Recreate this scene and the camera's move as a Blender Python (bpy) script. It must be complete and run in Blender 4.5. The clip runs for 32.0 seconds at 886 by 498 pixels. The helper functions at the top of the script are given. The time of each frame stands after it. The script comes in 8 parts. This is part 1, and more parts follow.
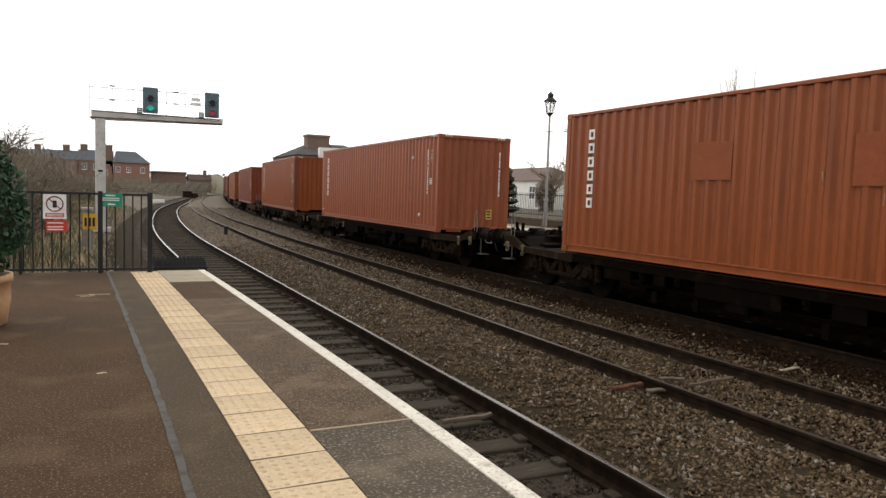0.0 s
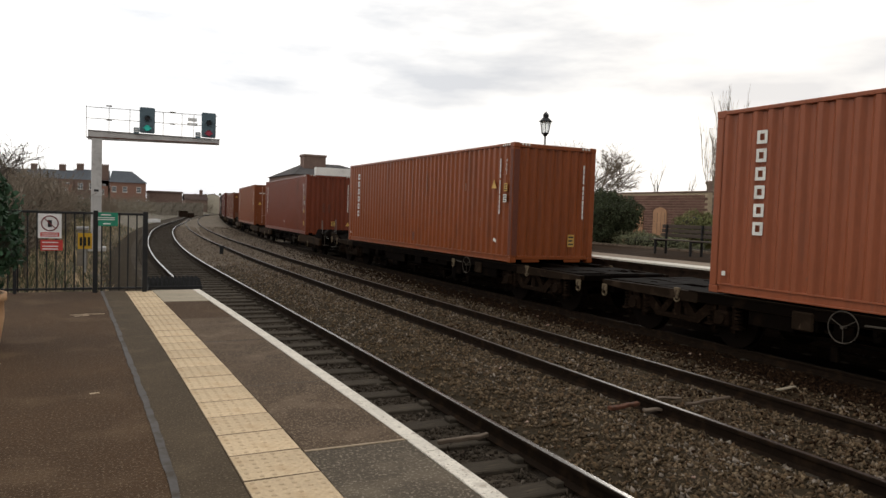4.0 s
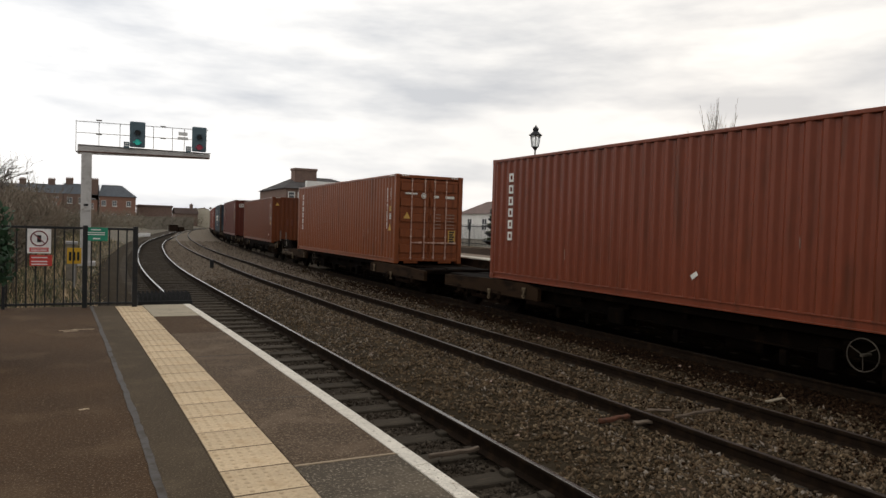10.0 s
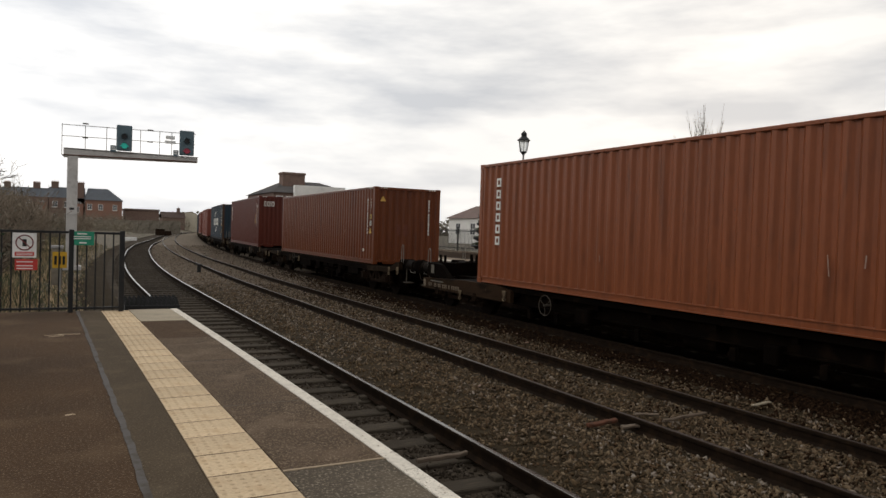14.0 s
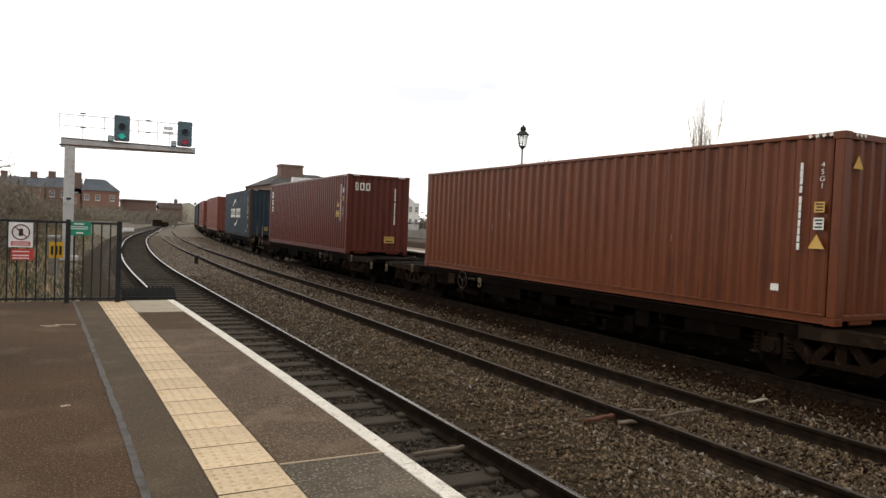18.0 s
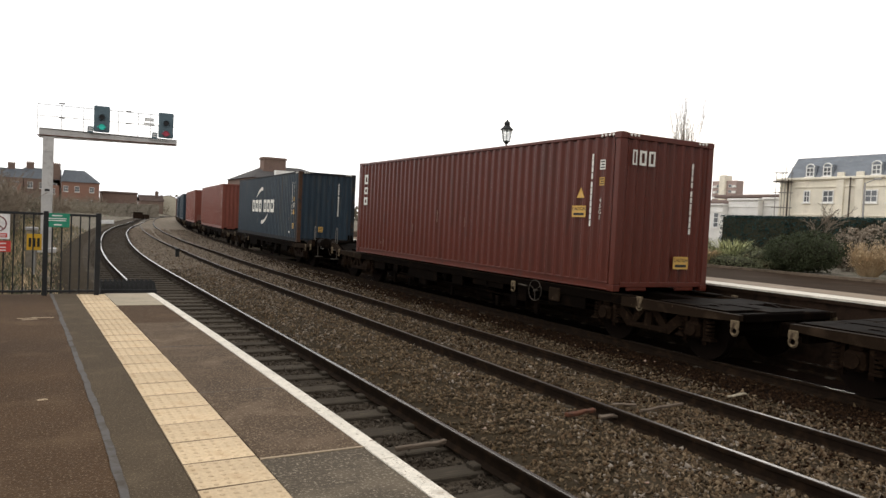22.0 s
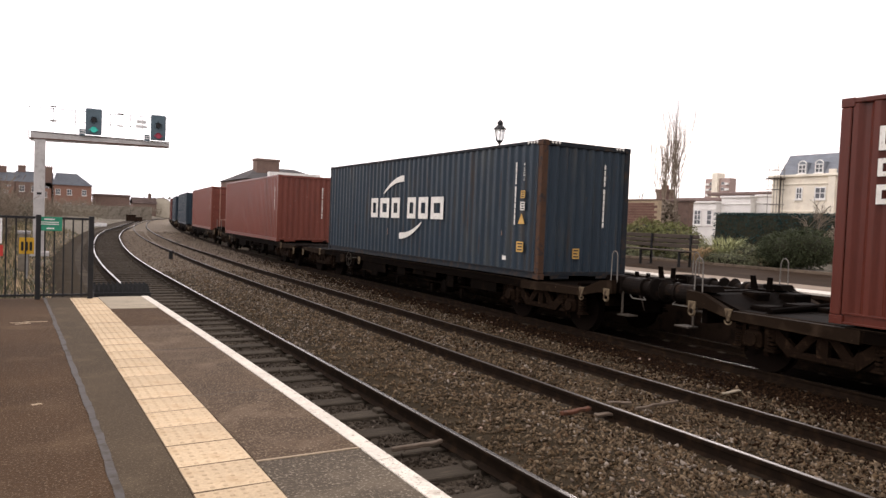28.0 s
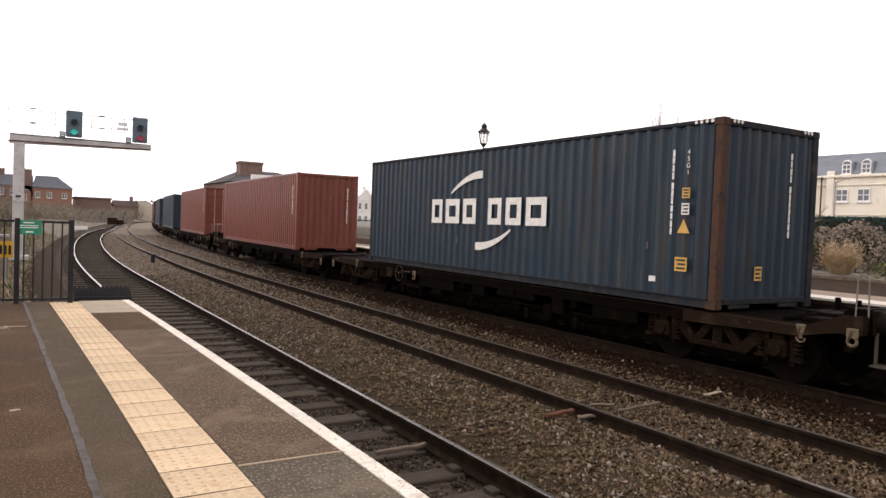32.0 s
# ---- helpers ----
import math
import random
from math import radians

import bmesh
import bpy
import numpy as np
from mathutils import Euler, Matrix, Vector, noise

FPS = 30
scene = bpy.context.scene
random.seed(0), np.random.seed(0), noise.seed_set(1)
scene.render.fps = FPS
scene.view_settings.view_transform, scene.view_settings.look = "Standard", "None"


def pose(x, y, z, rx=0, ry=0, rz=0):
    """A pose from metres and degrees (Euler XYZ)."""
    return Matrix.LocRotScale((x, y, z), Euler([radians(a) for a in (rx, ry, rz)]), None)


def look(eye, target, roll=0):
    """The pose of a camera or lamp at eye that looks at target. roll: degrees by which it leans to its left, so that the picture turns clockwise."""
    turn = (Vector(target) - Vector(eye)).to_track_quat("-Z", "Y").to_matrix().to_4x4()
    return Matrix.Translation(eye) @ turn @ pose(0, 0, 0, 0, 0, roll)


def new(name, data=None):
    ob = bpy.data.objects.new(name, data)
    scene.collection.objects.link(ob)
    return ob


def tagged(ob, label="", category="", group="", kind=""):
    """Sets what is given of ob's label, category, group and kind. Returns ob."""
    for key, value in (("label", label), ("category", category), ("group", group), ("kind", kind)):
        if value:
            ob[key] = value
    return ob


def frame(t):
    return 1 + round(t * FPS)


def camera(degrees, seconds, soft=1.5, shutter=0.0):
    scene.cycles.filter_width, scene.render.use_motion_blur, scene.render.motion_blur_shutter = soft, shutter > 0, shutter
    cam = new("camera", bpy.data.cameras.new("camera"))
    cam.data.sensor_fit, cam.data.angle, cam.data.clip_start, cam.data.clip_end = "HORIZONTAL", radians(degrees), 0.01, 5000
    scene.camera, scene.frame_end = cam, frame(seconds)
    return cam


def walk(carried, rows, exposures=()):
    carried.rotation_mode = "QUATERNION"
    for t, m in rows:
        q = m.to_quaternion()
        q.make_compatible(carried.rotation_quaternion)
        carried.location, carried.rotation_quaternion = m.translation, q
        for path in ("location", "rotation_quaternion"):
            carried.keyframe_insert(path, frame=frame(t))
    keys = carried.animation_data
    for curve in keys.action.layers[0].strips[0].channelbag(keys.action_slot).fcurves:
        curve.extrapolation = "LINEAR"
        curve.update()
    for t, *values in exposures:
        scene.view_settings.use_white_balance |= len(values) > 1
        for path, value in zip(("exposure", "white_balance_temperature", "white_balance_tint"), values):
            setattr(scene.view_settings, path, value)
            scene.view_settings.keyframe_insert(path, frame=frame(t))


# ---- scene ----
cam = camera(63.95, 32.0, soft=1.5)

# seconds, x, y, z, yaw, pitch, roll of the hand-held camera
PATH = [
    (0, 0.000, 0.013, 1.112, -25.85, -4.34, 1.92),
    (0.5, 0.001, 0.013, 1.112, -25.91, -4.21, 1.70),
    (1, 0.001, 0.013, 1.112, -26.02, -3.82, 1.87),
    (1.5, 0.003, 0.013, 1.112, -26.04, -3.62, 1.72),
    (2, 0.004, 0.007, 1.111, -26.23, -3.26, 1.64),
    (2.5, 0.004, 0.007, 1.111, -26.06, -2.40, 1.60),
    (3, 0.003, 0.007, 1.111, -26.07, -2.97, 1.66),
    (3.5, 0.003, 0.008, 1.110, -26.01, -2.70, 1.85),
    (5.5, 0.002, 0.014, 1.110, -26.38, -3.16, 1.91),
    (6, 0.001, 0.014, 1.110, -26.45, -2.84, 1.91),
    (6.5, 0.002, 0.014, 1.110, -26.39, -2.71, 1.84),
    (7, 0.001, 0.010, 1.110, -26.51, -2.69, 2.05),
    (7.5, -0.000, 0.008, 1.114, -26.49, -2.58, 2.03),
    (8, -0.002, -0.000, 1.116, -26.53, -2.58, 2.03),
    (8.5, -0.003, -0.006, 1.116, -26.58, -2.59, 2.09),
    (9, -0.004, -0.006, 1.117, -26.69, -2.26, 1.94),
    (9.5, -0.004, -0.014, 1.119, -26.81, -1.84, 1.81),
    (10, -0.004, -0.024, 1.119, -26.79, -1.68, 1.72),
    (10.5, -0.004, -0.024, 1.119, -26.84, -1.56, 1.83),
    (11, -0.003, -0.020, 1.119, -26.80, -1.83, 1.77),
    (11.5, -0.002, -0.020, 1.119, -26.54, -1.67, 1.69),
    (12, -0.002, -0.020, 1.120, -26.86, -1.79, 1.54),
    (12.5, -0.008, -0.035, 1.122, -27.27, -1.58, 1.63),
    (13, -0.011, -0.035, 1.122, -27.43, -1.36, 1.85),
    (13.5, -0.011, -0.034, 1.122, -27.56, -1.31, 1.77),
    (14, -0.011, -0.034, 1.121, -27.71, -1.29, 1.81),
    (14.5, -0.011, -0.028, 1.120, -27.57, -1.24, 1.94),
    (16.5, -0.009, -0.010, 1.119, -27.41, -1.82, 2.34),
    (17, -0.011, -0.010, 1.119, -27.59, -1.76, 2.29),
    (17.5, -0.011, -0.009, 1.119, -27.75, -1.77, 2.42),
    (18, -0.009, -0.006, 1.119, -27.93, -1.78, 2.38),
    (18.5, -0.009, -0.006, 1.119, -28.07, -1.87, 2.38),
    (19, -0.009, -0.006, 1.119, -28.24, -2.02, 2.48),
    (19.5, -0.008, -0.006, 1.116, -28.23, -2.14, 2.50),
    (20, -0.008, -0.005, 1.119, -28.39, -2.06, 2.62),
    (20.5, -0.008, -0.005, 1.119, -28.48, -2.03, 2.62),
    (21, -0.006, -0.004, 1.119, -28.70, -2.07, 2.73),
    (21.5, -0.002, -0.003, 1.119, -28.94, -2.15, 2.71),
    (22, -0.002, 0.001, 1.118, -29.29, -2.17, 2.77),
    (22.5, -0.002, 0.002, 1.117, -29.47, -2.35, 2.93),
    (23, -0.002, 0.007, 1.116, -29.22, -2.89, 2.99),
    (23.5, -0.003, 0.013, 1.115, -29.19, -3.02, 2.84),
    (24, -0.003, 0.013, 1.116, -29.28, -2.67, 2.78),
    (24.5, -0.004, 0.008, 1.116, -29.38, -2.40, 2.90),
    (25, -0.007, 0.001, 1.116, -29.61, -2.42, 2.87),
    (25.5, -0.007, 0.001, 1.119, -29.95, -2.18, 3.06),
    (27.5, -0.007, 0.000, 1.120, -29.60, -2.33, 2.46),
    (28, -0.004, -0.004, 1.121, -29.75, -2.16, 2.26),
    (28.5, -0.003, -0.005, 1.121, -29.93, -2.29, 2.14),
    (29, -0.002, -0.005, 1.119, -30.10, -2.30, 2.34),
    (29.5, -0.000, 0.001, 1.119, -30.26, -2.49, 2.34),
    (30, 0.000, 0.001, 1.119, -30.41, -2.62, 2.36),
    (30.5, 0.000, 0.001, 1.119, -30.58, -2.35, 2.30),
    (31, -0.000, -0.005, 1.122, -30.83, -2.15, 2.35),
    (31.5, -0.000, -0.011, 1.123, -30.74, -2.01, 2.33),
    (32, -0.000, -0.017, 1.124, -30.99, -1.88, 2.21),
]
EXPOSURE = [(0.0, 0.15, 6500, 10), (0.6, 0.06, 6500, 10), (2.0, -0.02, 6500, 10), (3.0, -0.34, 6500, 10), (6.0, -0.26, 6500, 10), (7.0, -0.36, 6500, 10), (9.0, -0.30, 6500, 10), (10.0, -0.52, 6500, 10), (13.0, -0.49, 6500, 10), (14.5, -0.54, 6500, 10), (16.5, -0.44, 6500, 10), (17.0, -0.34, 6500, 10), (17.5, -0.14, 6500, 10), (19.0, 0.15, 6500, 10), (21.0, 0.14, 6500, 10), (22.0, 0.12, 6500, 10), (23.0, 0.60, 6550, 11), (24.0, 0.74, 6500, 12), (25.0, 0.68, 6500, 14), (28.0, 0.38, 6600, 20), (32.0, 0.38, 6600, 20)]
walk(cam, [(t, pose(x, y, z, 90 + p, 0, yaw) @ pose(0, 0, 0, 0, 0, r)) for t, x, y, z, yaw, p, r in PATH], EXPOSURE)

# ---- daylight: a bright overcast sky, the sun low behind thin cloud beyond the train ----
SUN_AZ, SUN_EL = 50.0, 16.0     # degrees from +y towards +x, degrees above the horizon
world = bpy.data.worlds.new("overcast_sky")
scene.world = world
world.use_nodes = True
wn, wl = world.node_tree.nodes, world.node_tree.links
wn.clear()
w_out = wn.new("ShaderNodeOutputWorld")
w_bg = wn.new("ShaderNodeBackground")
sky = wn.new("ShaderNodeTexSky")
sky.sky_type = "NISHITA"
sky.sun_disc = False
sky.sun_elevation = radians(SUN_EL)
sky.sun_rotation = radians(SUN_AZ)
sky.dust_density = 3.0
tc = wn.new("ShaderNodeTexCoord")
mp = wn.new("ShaderNodeMapping")
mp.inputs["Scale"].default_value = (1.6, 1.6, 7.0)
mp.inputs["Location"].default_value = (0.9, 0.4, 0.3)
mp.inputs["Rotation"].default_value = (0, 0, radians(39))
cl = wn.new("ShaderNodeTexNoise")
cl.inputs["Scale"].default_value = 1.7
cl.inputs["Detail"].default_value = 6.0
cl.inputs["Roughness"].default_value = 0.55
cr = wn.new("ShaderNodeValToRGB")
cr.color_ramp.elements[0].position = 0.34
cr.color_ramp.elements[0].color = (9.9, 10.15, 10.6, 1)
cr.color_ramp.elements[1].position = 0.55
cr.color_ramp.elements[1].color = (16.0, 15.7, 15.2, 1)
mx = wn.new("ShaderNodeMix")
mx.data_type = "RGBA"
mx.inputs["Factor"].default_value = 0.97
wl.new(tc.outputs["Generated"], mp.inputs["Vector"])
wl.new(mp.outputs["Vector"], cl.inputs["Vector"])
wl.new(cl.outputs["Fac"], cr.inputs["Fac"])
wl.new(sky.outputs["Color"], mx.inputs[6])
wl.new(cr.outputs["Color"], mx.inputs[7])
sep, thin, veil = wn.new("ShaderNodeSeparateXYZ"), wn.new("ShaderNodeMapRange"), wn.new("ShaderNodeVectorMath")
thin.inputs["From Min"].default_value, thin.inputs["From Max"].default_value = -0.5, 0.5
thin.inputs["To Min"].default_value, thin.inputs["To Max"].default_value = 1.30, 0.87
veil.operation = "SCALE"
wl.new(tc.outputs["Generated"], sep.inputs["Vector"])
wl.new(sep.outputs["X"], thin.inputs["Value"])
wl.new(mx.outputs[2], veil.inputs[0])
ahead, both_ways = wn.new("ShaderNodeMapRange"), wn.new("ShaderNodeMath")
ahead.inputs["From Min"].default_value, ahead.inputs["From Max"].default_value = -0.8, 0.6
ahead.inputs["To Min"].default_value, ahead.inputs["To Max"].default_value = 0.62, 1.04
both_ways.operation = "MULTIPLY"
wl.new(sep.outputs["Y"], ahead.inputs["Value"])
wl.new(thin.outputs["Result"], both_ways.inputs[0])
wl.new(ahead.outputs["Result"], both_ways.inputs[1])
wl.new(both_ways.outputs[0], veil.inputs["Scale"])
wl.new(veil.outputs["Vector"], w_bg.inputs["Color"])
w_bg.inputs["Strength"].default_value = 0.1
wl.new(w_bg.outputs["Background"], w_out.inputs["Surface"])

sun_data = bpy.data.lights.new("sun", "SUN")
sun_data.energy = 0.9
sun_data.angle = radians(20)
sun_data.color = (1.0, 0.95, 0.88)
sun = new("sun", sun_data)
sx, sy = math.sin(radians(SUN_AZ)) * math.cos(radians(SUN_EL)), math.cos(radians(SUN_AZ)) * math.cos(radians(SUN_EL))
sun.matrix_world = look((sx * 60, sy * 60, 60 * math.sin(radians(SUN_EL))), (0, 0, 0))


# ---- materials ----
def material(name, base, rough=0.7, metal=0.0, spread=0.25, scale=3.0, fine=40.0, bump=0.15, bump_dist=0.004, second=None, amount=0.45, random_tint=0.0, spec=0.22, stretch=(1, 1, 1), speck=None, pieces=None, runs=None):
    """A surface of one base colour with blotches at two scales, a second colour for wear or dirt, and a fine relief."""
    m = bpy.data.materials.new(name)
    m.use_nodes = True
    n, l = m.node_tree.nodes, m.node_tree.links
    b = n["Principled BSDF"]
    b.inputs["Metallic"].default_value = metal
    b.inputs["Specular IOR Level"].default_value = spec
    co = n.new("ShaderNodeTexCoord")
    ma = n.new("ShaderNodeMapping")
    ma.inputs["Scale"].default_value = stretch
    l.new(co.outputs["Object"], ma.inputs["Vector"])
    big, small = n.new("ShaderNodeTexNoise"), n.new("ShaderNodeTexNoise")
    big.inputs["Scale"].default_value, big.inputs["Detail"].default_value = scale, 5.0
    small.inputs["Scale"].default_value, small.inputs["Detail"].default_value = fine, 4.0
    for q in (big, small):
        l.new(ma.outputs["Vector"], q.inputs["Vector"])
    ramp = n.new("ShaderNodeValToRGB")
    ramp.color_ramp.elements[0].position, ramp.color_ramp.elements[1].position = 0.30, 0.72
    lo, hi = 1.0 - spread, 1.0 + spread
    ramp.color_ramp.elements[0].color = (base[0] * lo, base[1] * lo, base[2] * lo, 1)
    ramp.color_ramp.elements[1].color = (min(base[0] * hi, 1), min(base[1] * hi, 1), min(base[2] * hi, 1), 1)
    add = n.new("ShaderNodeMath")
    add.operation = "MULTIPLY_ADD"
    add.inputs[1].default_value = 0.5
    half = n.new("ShaderNodeMath")
    half.operation = "MULTIPLY"
    half.inputs[1].default_value = 0.5
    l.new(small.outputs["Fac"], half.inputs[0])
    l.new(big.outputs["Fac"], add.inputs[0])
    l.new(half.outputs[0], add.inputs[2])
    l.new(add.outputs[0], ramp.inputs["Fac"])
    colour = ramp.outputs["Color"]
    if second:
        spots = n.new("ShaderNodeTexNoise")
        spots.inputs["Scale"].default_value, spots.inputs["Detail"].default_value = scale * 2.3, 8.0
        l.new(ma.outputs["Vector"], spots.inputs["Vector"])
        cut = n.new("ShaderNodeValToRGB")
        cut.color_ramp.elements[0].position = 1.0 - amount - 0.02
        cut.color_ramp.elements[1].position = min(1.0 - amount + 0.16, 1.0)
        l.new(spots.outputs["Fac"], cut.inputs["Fac"])
        mixer = n.new("ShaderNodeMix")
        mixer.data_type = "RGBA"
        mixer.inputs[7].default_value = (*second, 1)
        l.new(cut.outputs["Color"], mixer.inputs["Factor"])
        l.new(colour, mixer.inputs[6])
        colour = mixer.outputs[2]
    if speck:
        # scattered grains: colour, size, share
        dots, thr, mix2 = n.new("ShaderNodeTexNoise"), n.new("ShaderNodeValToRGB"), n.new("ShaderNodeMix")
        dots.inputs["Scale"].default_value, dots.inputs["Detail"].default_value, dots.inputs["Roughness"].default_value = speck[1], 3.0, 0.7
        l.new(co.outputs["Object"], dots.inputs["Vector"])
        thr.color_ramp.elements[0].position, thr.color_ramp.elements[1].position = 0.72 - speck[2], 0.80 - speck[2]
        mix2.data_type = "RGBA"
        mix2.inputs[7].default_value = (*speck[0], 1)
        l.new(dots.outputs["Fac"], thr.inputs["Fac"])
        l.new(thr.outputs["Color"], mix2.inputs["Factor"])
        l.new(colour, mix2.inputs[6])
        colour = mix2.outputs[2]
    if runs:
        # thin runs of rust and grime down a steel sheet, set apart on every sheet: colour, share
        own, shift, col, gate, m4, veil = (n.new(k) for k in ("ShaderNodeObjectInfo", "ShaderNodeVectorMath", "ShaderNodeTexNoise", "ShaderNodeValToRGB", "ShaderNodeMix", "ShaderNodeMapping"))
        shift.operation = "MULTIPLY_ADD"
        shift.inputs[1].default_value = (1, 1, 1)
        wide = n.new("ShaderNodeMath")
        wide.operation = "MULTIPLY"
        wide.inputs[1].default_value = 60.0
        l.new(own.outputs["Random"], wide.inputs[0])
        veil.inputs["Scale"].default_value = (5.5, 5.5, 0.5)
        l.new(co.outputs["Object"], veil.inputs["Vector"])
        l.new(veil.outputs["Vector"], shift.inputs[0])
        l.new(wide.outputs[0], shift.inputs[2])
        col.inputs["Scale"].default_value, col.inputs["Detail"].default_value, col.inputs["Roughness"].default_value = 1.0, 4.0, 0.62
        l.new(shift.outputs["Vector"], col.inputs["Vector"])
        gate.color_ramp.elements[0].position, gate.color_ramp.elements[1].position = 0.66 - runs[1], 0.84 - runs[1]
        l.new(col.outputs["Fac"], gate.inputs["Fac"])
        m4.data_type = "RGBA"
        m4.inputs[7].default_value = (*runs[0], 1)
        l.new(gate.outputs["Color"], m4.inputs["Factor"])
        l.new(colour, m4.inputs[6])
        colour = m4.outputs[2]
    if pieces:
        # every loose piece of the mesh takes its own colour from a row of tones
        isle, row, mix3 = n.new("ShaderNodeNewGeometry"), n.new("ShaderNodeValToRGB"), n.new("ShaderNodeMix")
        row.color_ramp.interpolation = "LINEAR"
        for k, tone in enumerate(pieces):
            e = row.color_ramp.elements[k] if k < 2 else row.color_ramp.elements.new(1.0)
            e.position, e.color = k / (len(pieces) - 1), (*tone, 1)
        mix3.data_type = "RGBA"
        mix3.inputs["Factor"].default_value = 0.8
        l.new(isle.outputs["Random Per Island"], row.inputs["Fac"])
        l.new(colour, mix3.inputs[6])
        l.new(row.outputs["Color"], mix3.inputs[7])
        colour = mix3.outputs[2]
    if random_tint:
        info = n.new("ShaderNodeObjectInfo")
        geo = n.new("ShaderNodeNewGeometry")
        both = n.new("ShaderNodeMath")
        both.operation = "ADD"
        l.new(info.outputs["Random"], both.inputs[0])
        l.new(geo.outputs["Random Per Island"], both.inputs[1])
        rng = n.new("ShaderNodeMapRange")
        rng.inputs["From Max"].default_value = 2.0
        rng.inputs["To Min"].default_value, rng.inputs["To Max"].default_value = 1.0 - random_tint, 1.0 + random_tint
        l.new(both.outputs[0], rng.inputs["Value"])
        hsv = n.new("ShaderNodeHueSaturation")
        l.new(rng.outputs["Result"], hsv.inputs["Value"])
        l.new(colour, hsv.inputs["Color"])
        colour = hsv.outputs["Color"]
    l.new(colour, b.inputs["Base Color"])
    rr = n.new("ShaderNodeMapRange")
    rr.inputs["To Min"].default_value, rr.inputs["To Max"].default_value = max(rough - 0.12, 0.03), min(rough + 0.12, 1.0)
    l.new(add.outputs[0], rr.inputs["Value"])
    l.new(rr.outputs["Result"], b.inputs["Roughness"])
    if bump:
        bp = n.new("ShaderNodeBump")
        bp.inputs["Strength"].default_value, bp.inputs["Distance"].default_value = bump, bump_dist
        l.new(small.outputs["Fac"], bp.inputs["Height"])
        l.new(bp.outputs["Normal"], b.inputs["Normal"])
    return m


def glowing(name, base, strength):
    m = bpy.data.materials.new(name)
    m.use_nodes = True
    b = m.node_tree.nodes["Principled BSDF"]
    b.inputs["Base Color"].default_value = (*base, 1)
    b.inputs["Emission Color"].default_value = (*base, 1)
    b.inputs["Emission Strength"].default_value = strength
    return m


M_ASPHALT = material("platform_asphalt", (0.0549, 0.0312, 0.0158), 0.9, scale=0.9, fine=55, bump=0.9, bump_dist=0.007, spread=0.4, second=(0.0837, 0.0521, 0.0288), amount=0.45, speck=((0.1395, 0.1004, 0.0651), 85, 0.17), spec=0.08)
M_ASPHALT_SLAB = material("edge_slab_asphalt", (0.0729, 0.0482, 0.0296), 0.9, scale=1.4, fine=55, bump=0.9, bump_dist=0.007, spread=0.4, second=(0.1188, 0.0829, 0.0538), amount=0.47, speck=((0.2056, 0.1546, 0.1060), 85, 0.17), spec=0.1)
M_ASPHALT_DARK = material("asphalt_strip", (0.0655, 0.0484, 0.0310), 0.9, scale=1.6, fine=70, bump=0.7, spread=0.35, second=(0.0939, 0.0711, 0.0460), amount=0.45, speck=((0.1420, 0.1082, 0.0750), 100, 0.15), spec=0.06)
M_FAR_ASPHALT = material("far_asphalt", (0.030, 0.019, 0.012), 1.0, scale=0.7, fine=30, bump=0.5, spread=0.3, second=(0.044, 0.029, 0.019), amount=0.45, spec=0.01)
M_DARK_BRICK = material("dark_brick", (0.030, 0.019, 0.013), 0.95, scale=2, fine=30, bump=0.4, second=(0.016, 0.011, 0.008), amount=0.5, spec=0.03)
M_ASPHALT_EDGE = material("coping_asphalt", (0.072, 0.057, 0.041), 0.9, scale=1.2, fine=55, bump=1.0, bump_dist=0.008, second=(0.135, 0.108, 0.076), amount=0.46, speck=((0.21, 0.175, 0.13), 62, 0.17), spec=0.1)
M_CONCRETE = material("pale_concrete", (0.31, 0.265, 0.195), 0.85, scale=2.0, fine=60, bump=0.25, second=(0.23, 0.19, 0.14), amount=0.42, spec=0.08)
M_TACTILE = material("yellow_tactile", (0.4791, 0.3645, 0.2334), 0.8, scale=2.5, fine=70, bump=0.25, second=(0.3767, 0.2662, 0.1556), amount=0.43, random_tint=0.14, spec=0.12)
M_WHITE_LINE = material("white_line_paint", (0.5855, 0.5380, 0.4589), 0.8, scale=5, fine=60, bump=0.25, second=(0.3323, 0.2848, 0.2294), amount=0.38, speck=((0.1899, 0.1503, 0.1108), 30, 0.115), spec=0.1)
M_WHITE_WORN = material("worn_white_line_paint", (0.6127, 0.5630, 0.4802), 0.8, scale=5, fine=60, bump=0.25, second=(0.3478, 0.2981, 0.2401), amount=0.44, speck=((0.1987, 0.1573, 0.1159), 75, 0.14), spec=0.1)
M_SEAM = material("grey_seam", (0.078, 0.070, 0.064), 0.8, scale=5, fine=50, bump=0.3, second=(0.045, 0.034, 0.024), amount=0.50)
M_JOINT = material("joint_mortar", (0.36, 0.28, 0.19), 0.95, scale=6, fine=80)
M_BALLAST = material("ballast_bed", (0.1328, 0.1050, 0.0756), 0.9, scale=0.8, fine=22, bump=1.0, bump_dist=0.04, spread=0.4, second=(0.1993, 0.1620, 0.1222), amount=0.44, speck=((0.2524, 0.2059, 0.1528), 22, 0.16), spec=0.12)
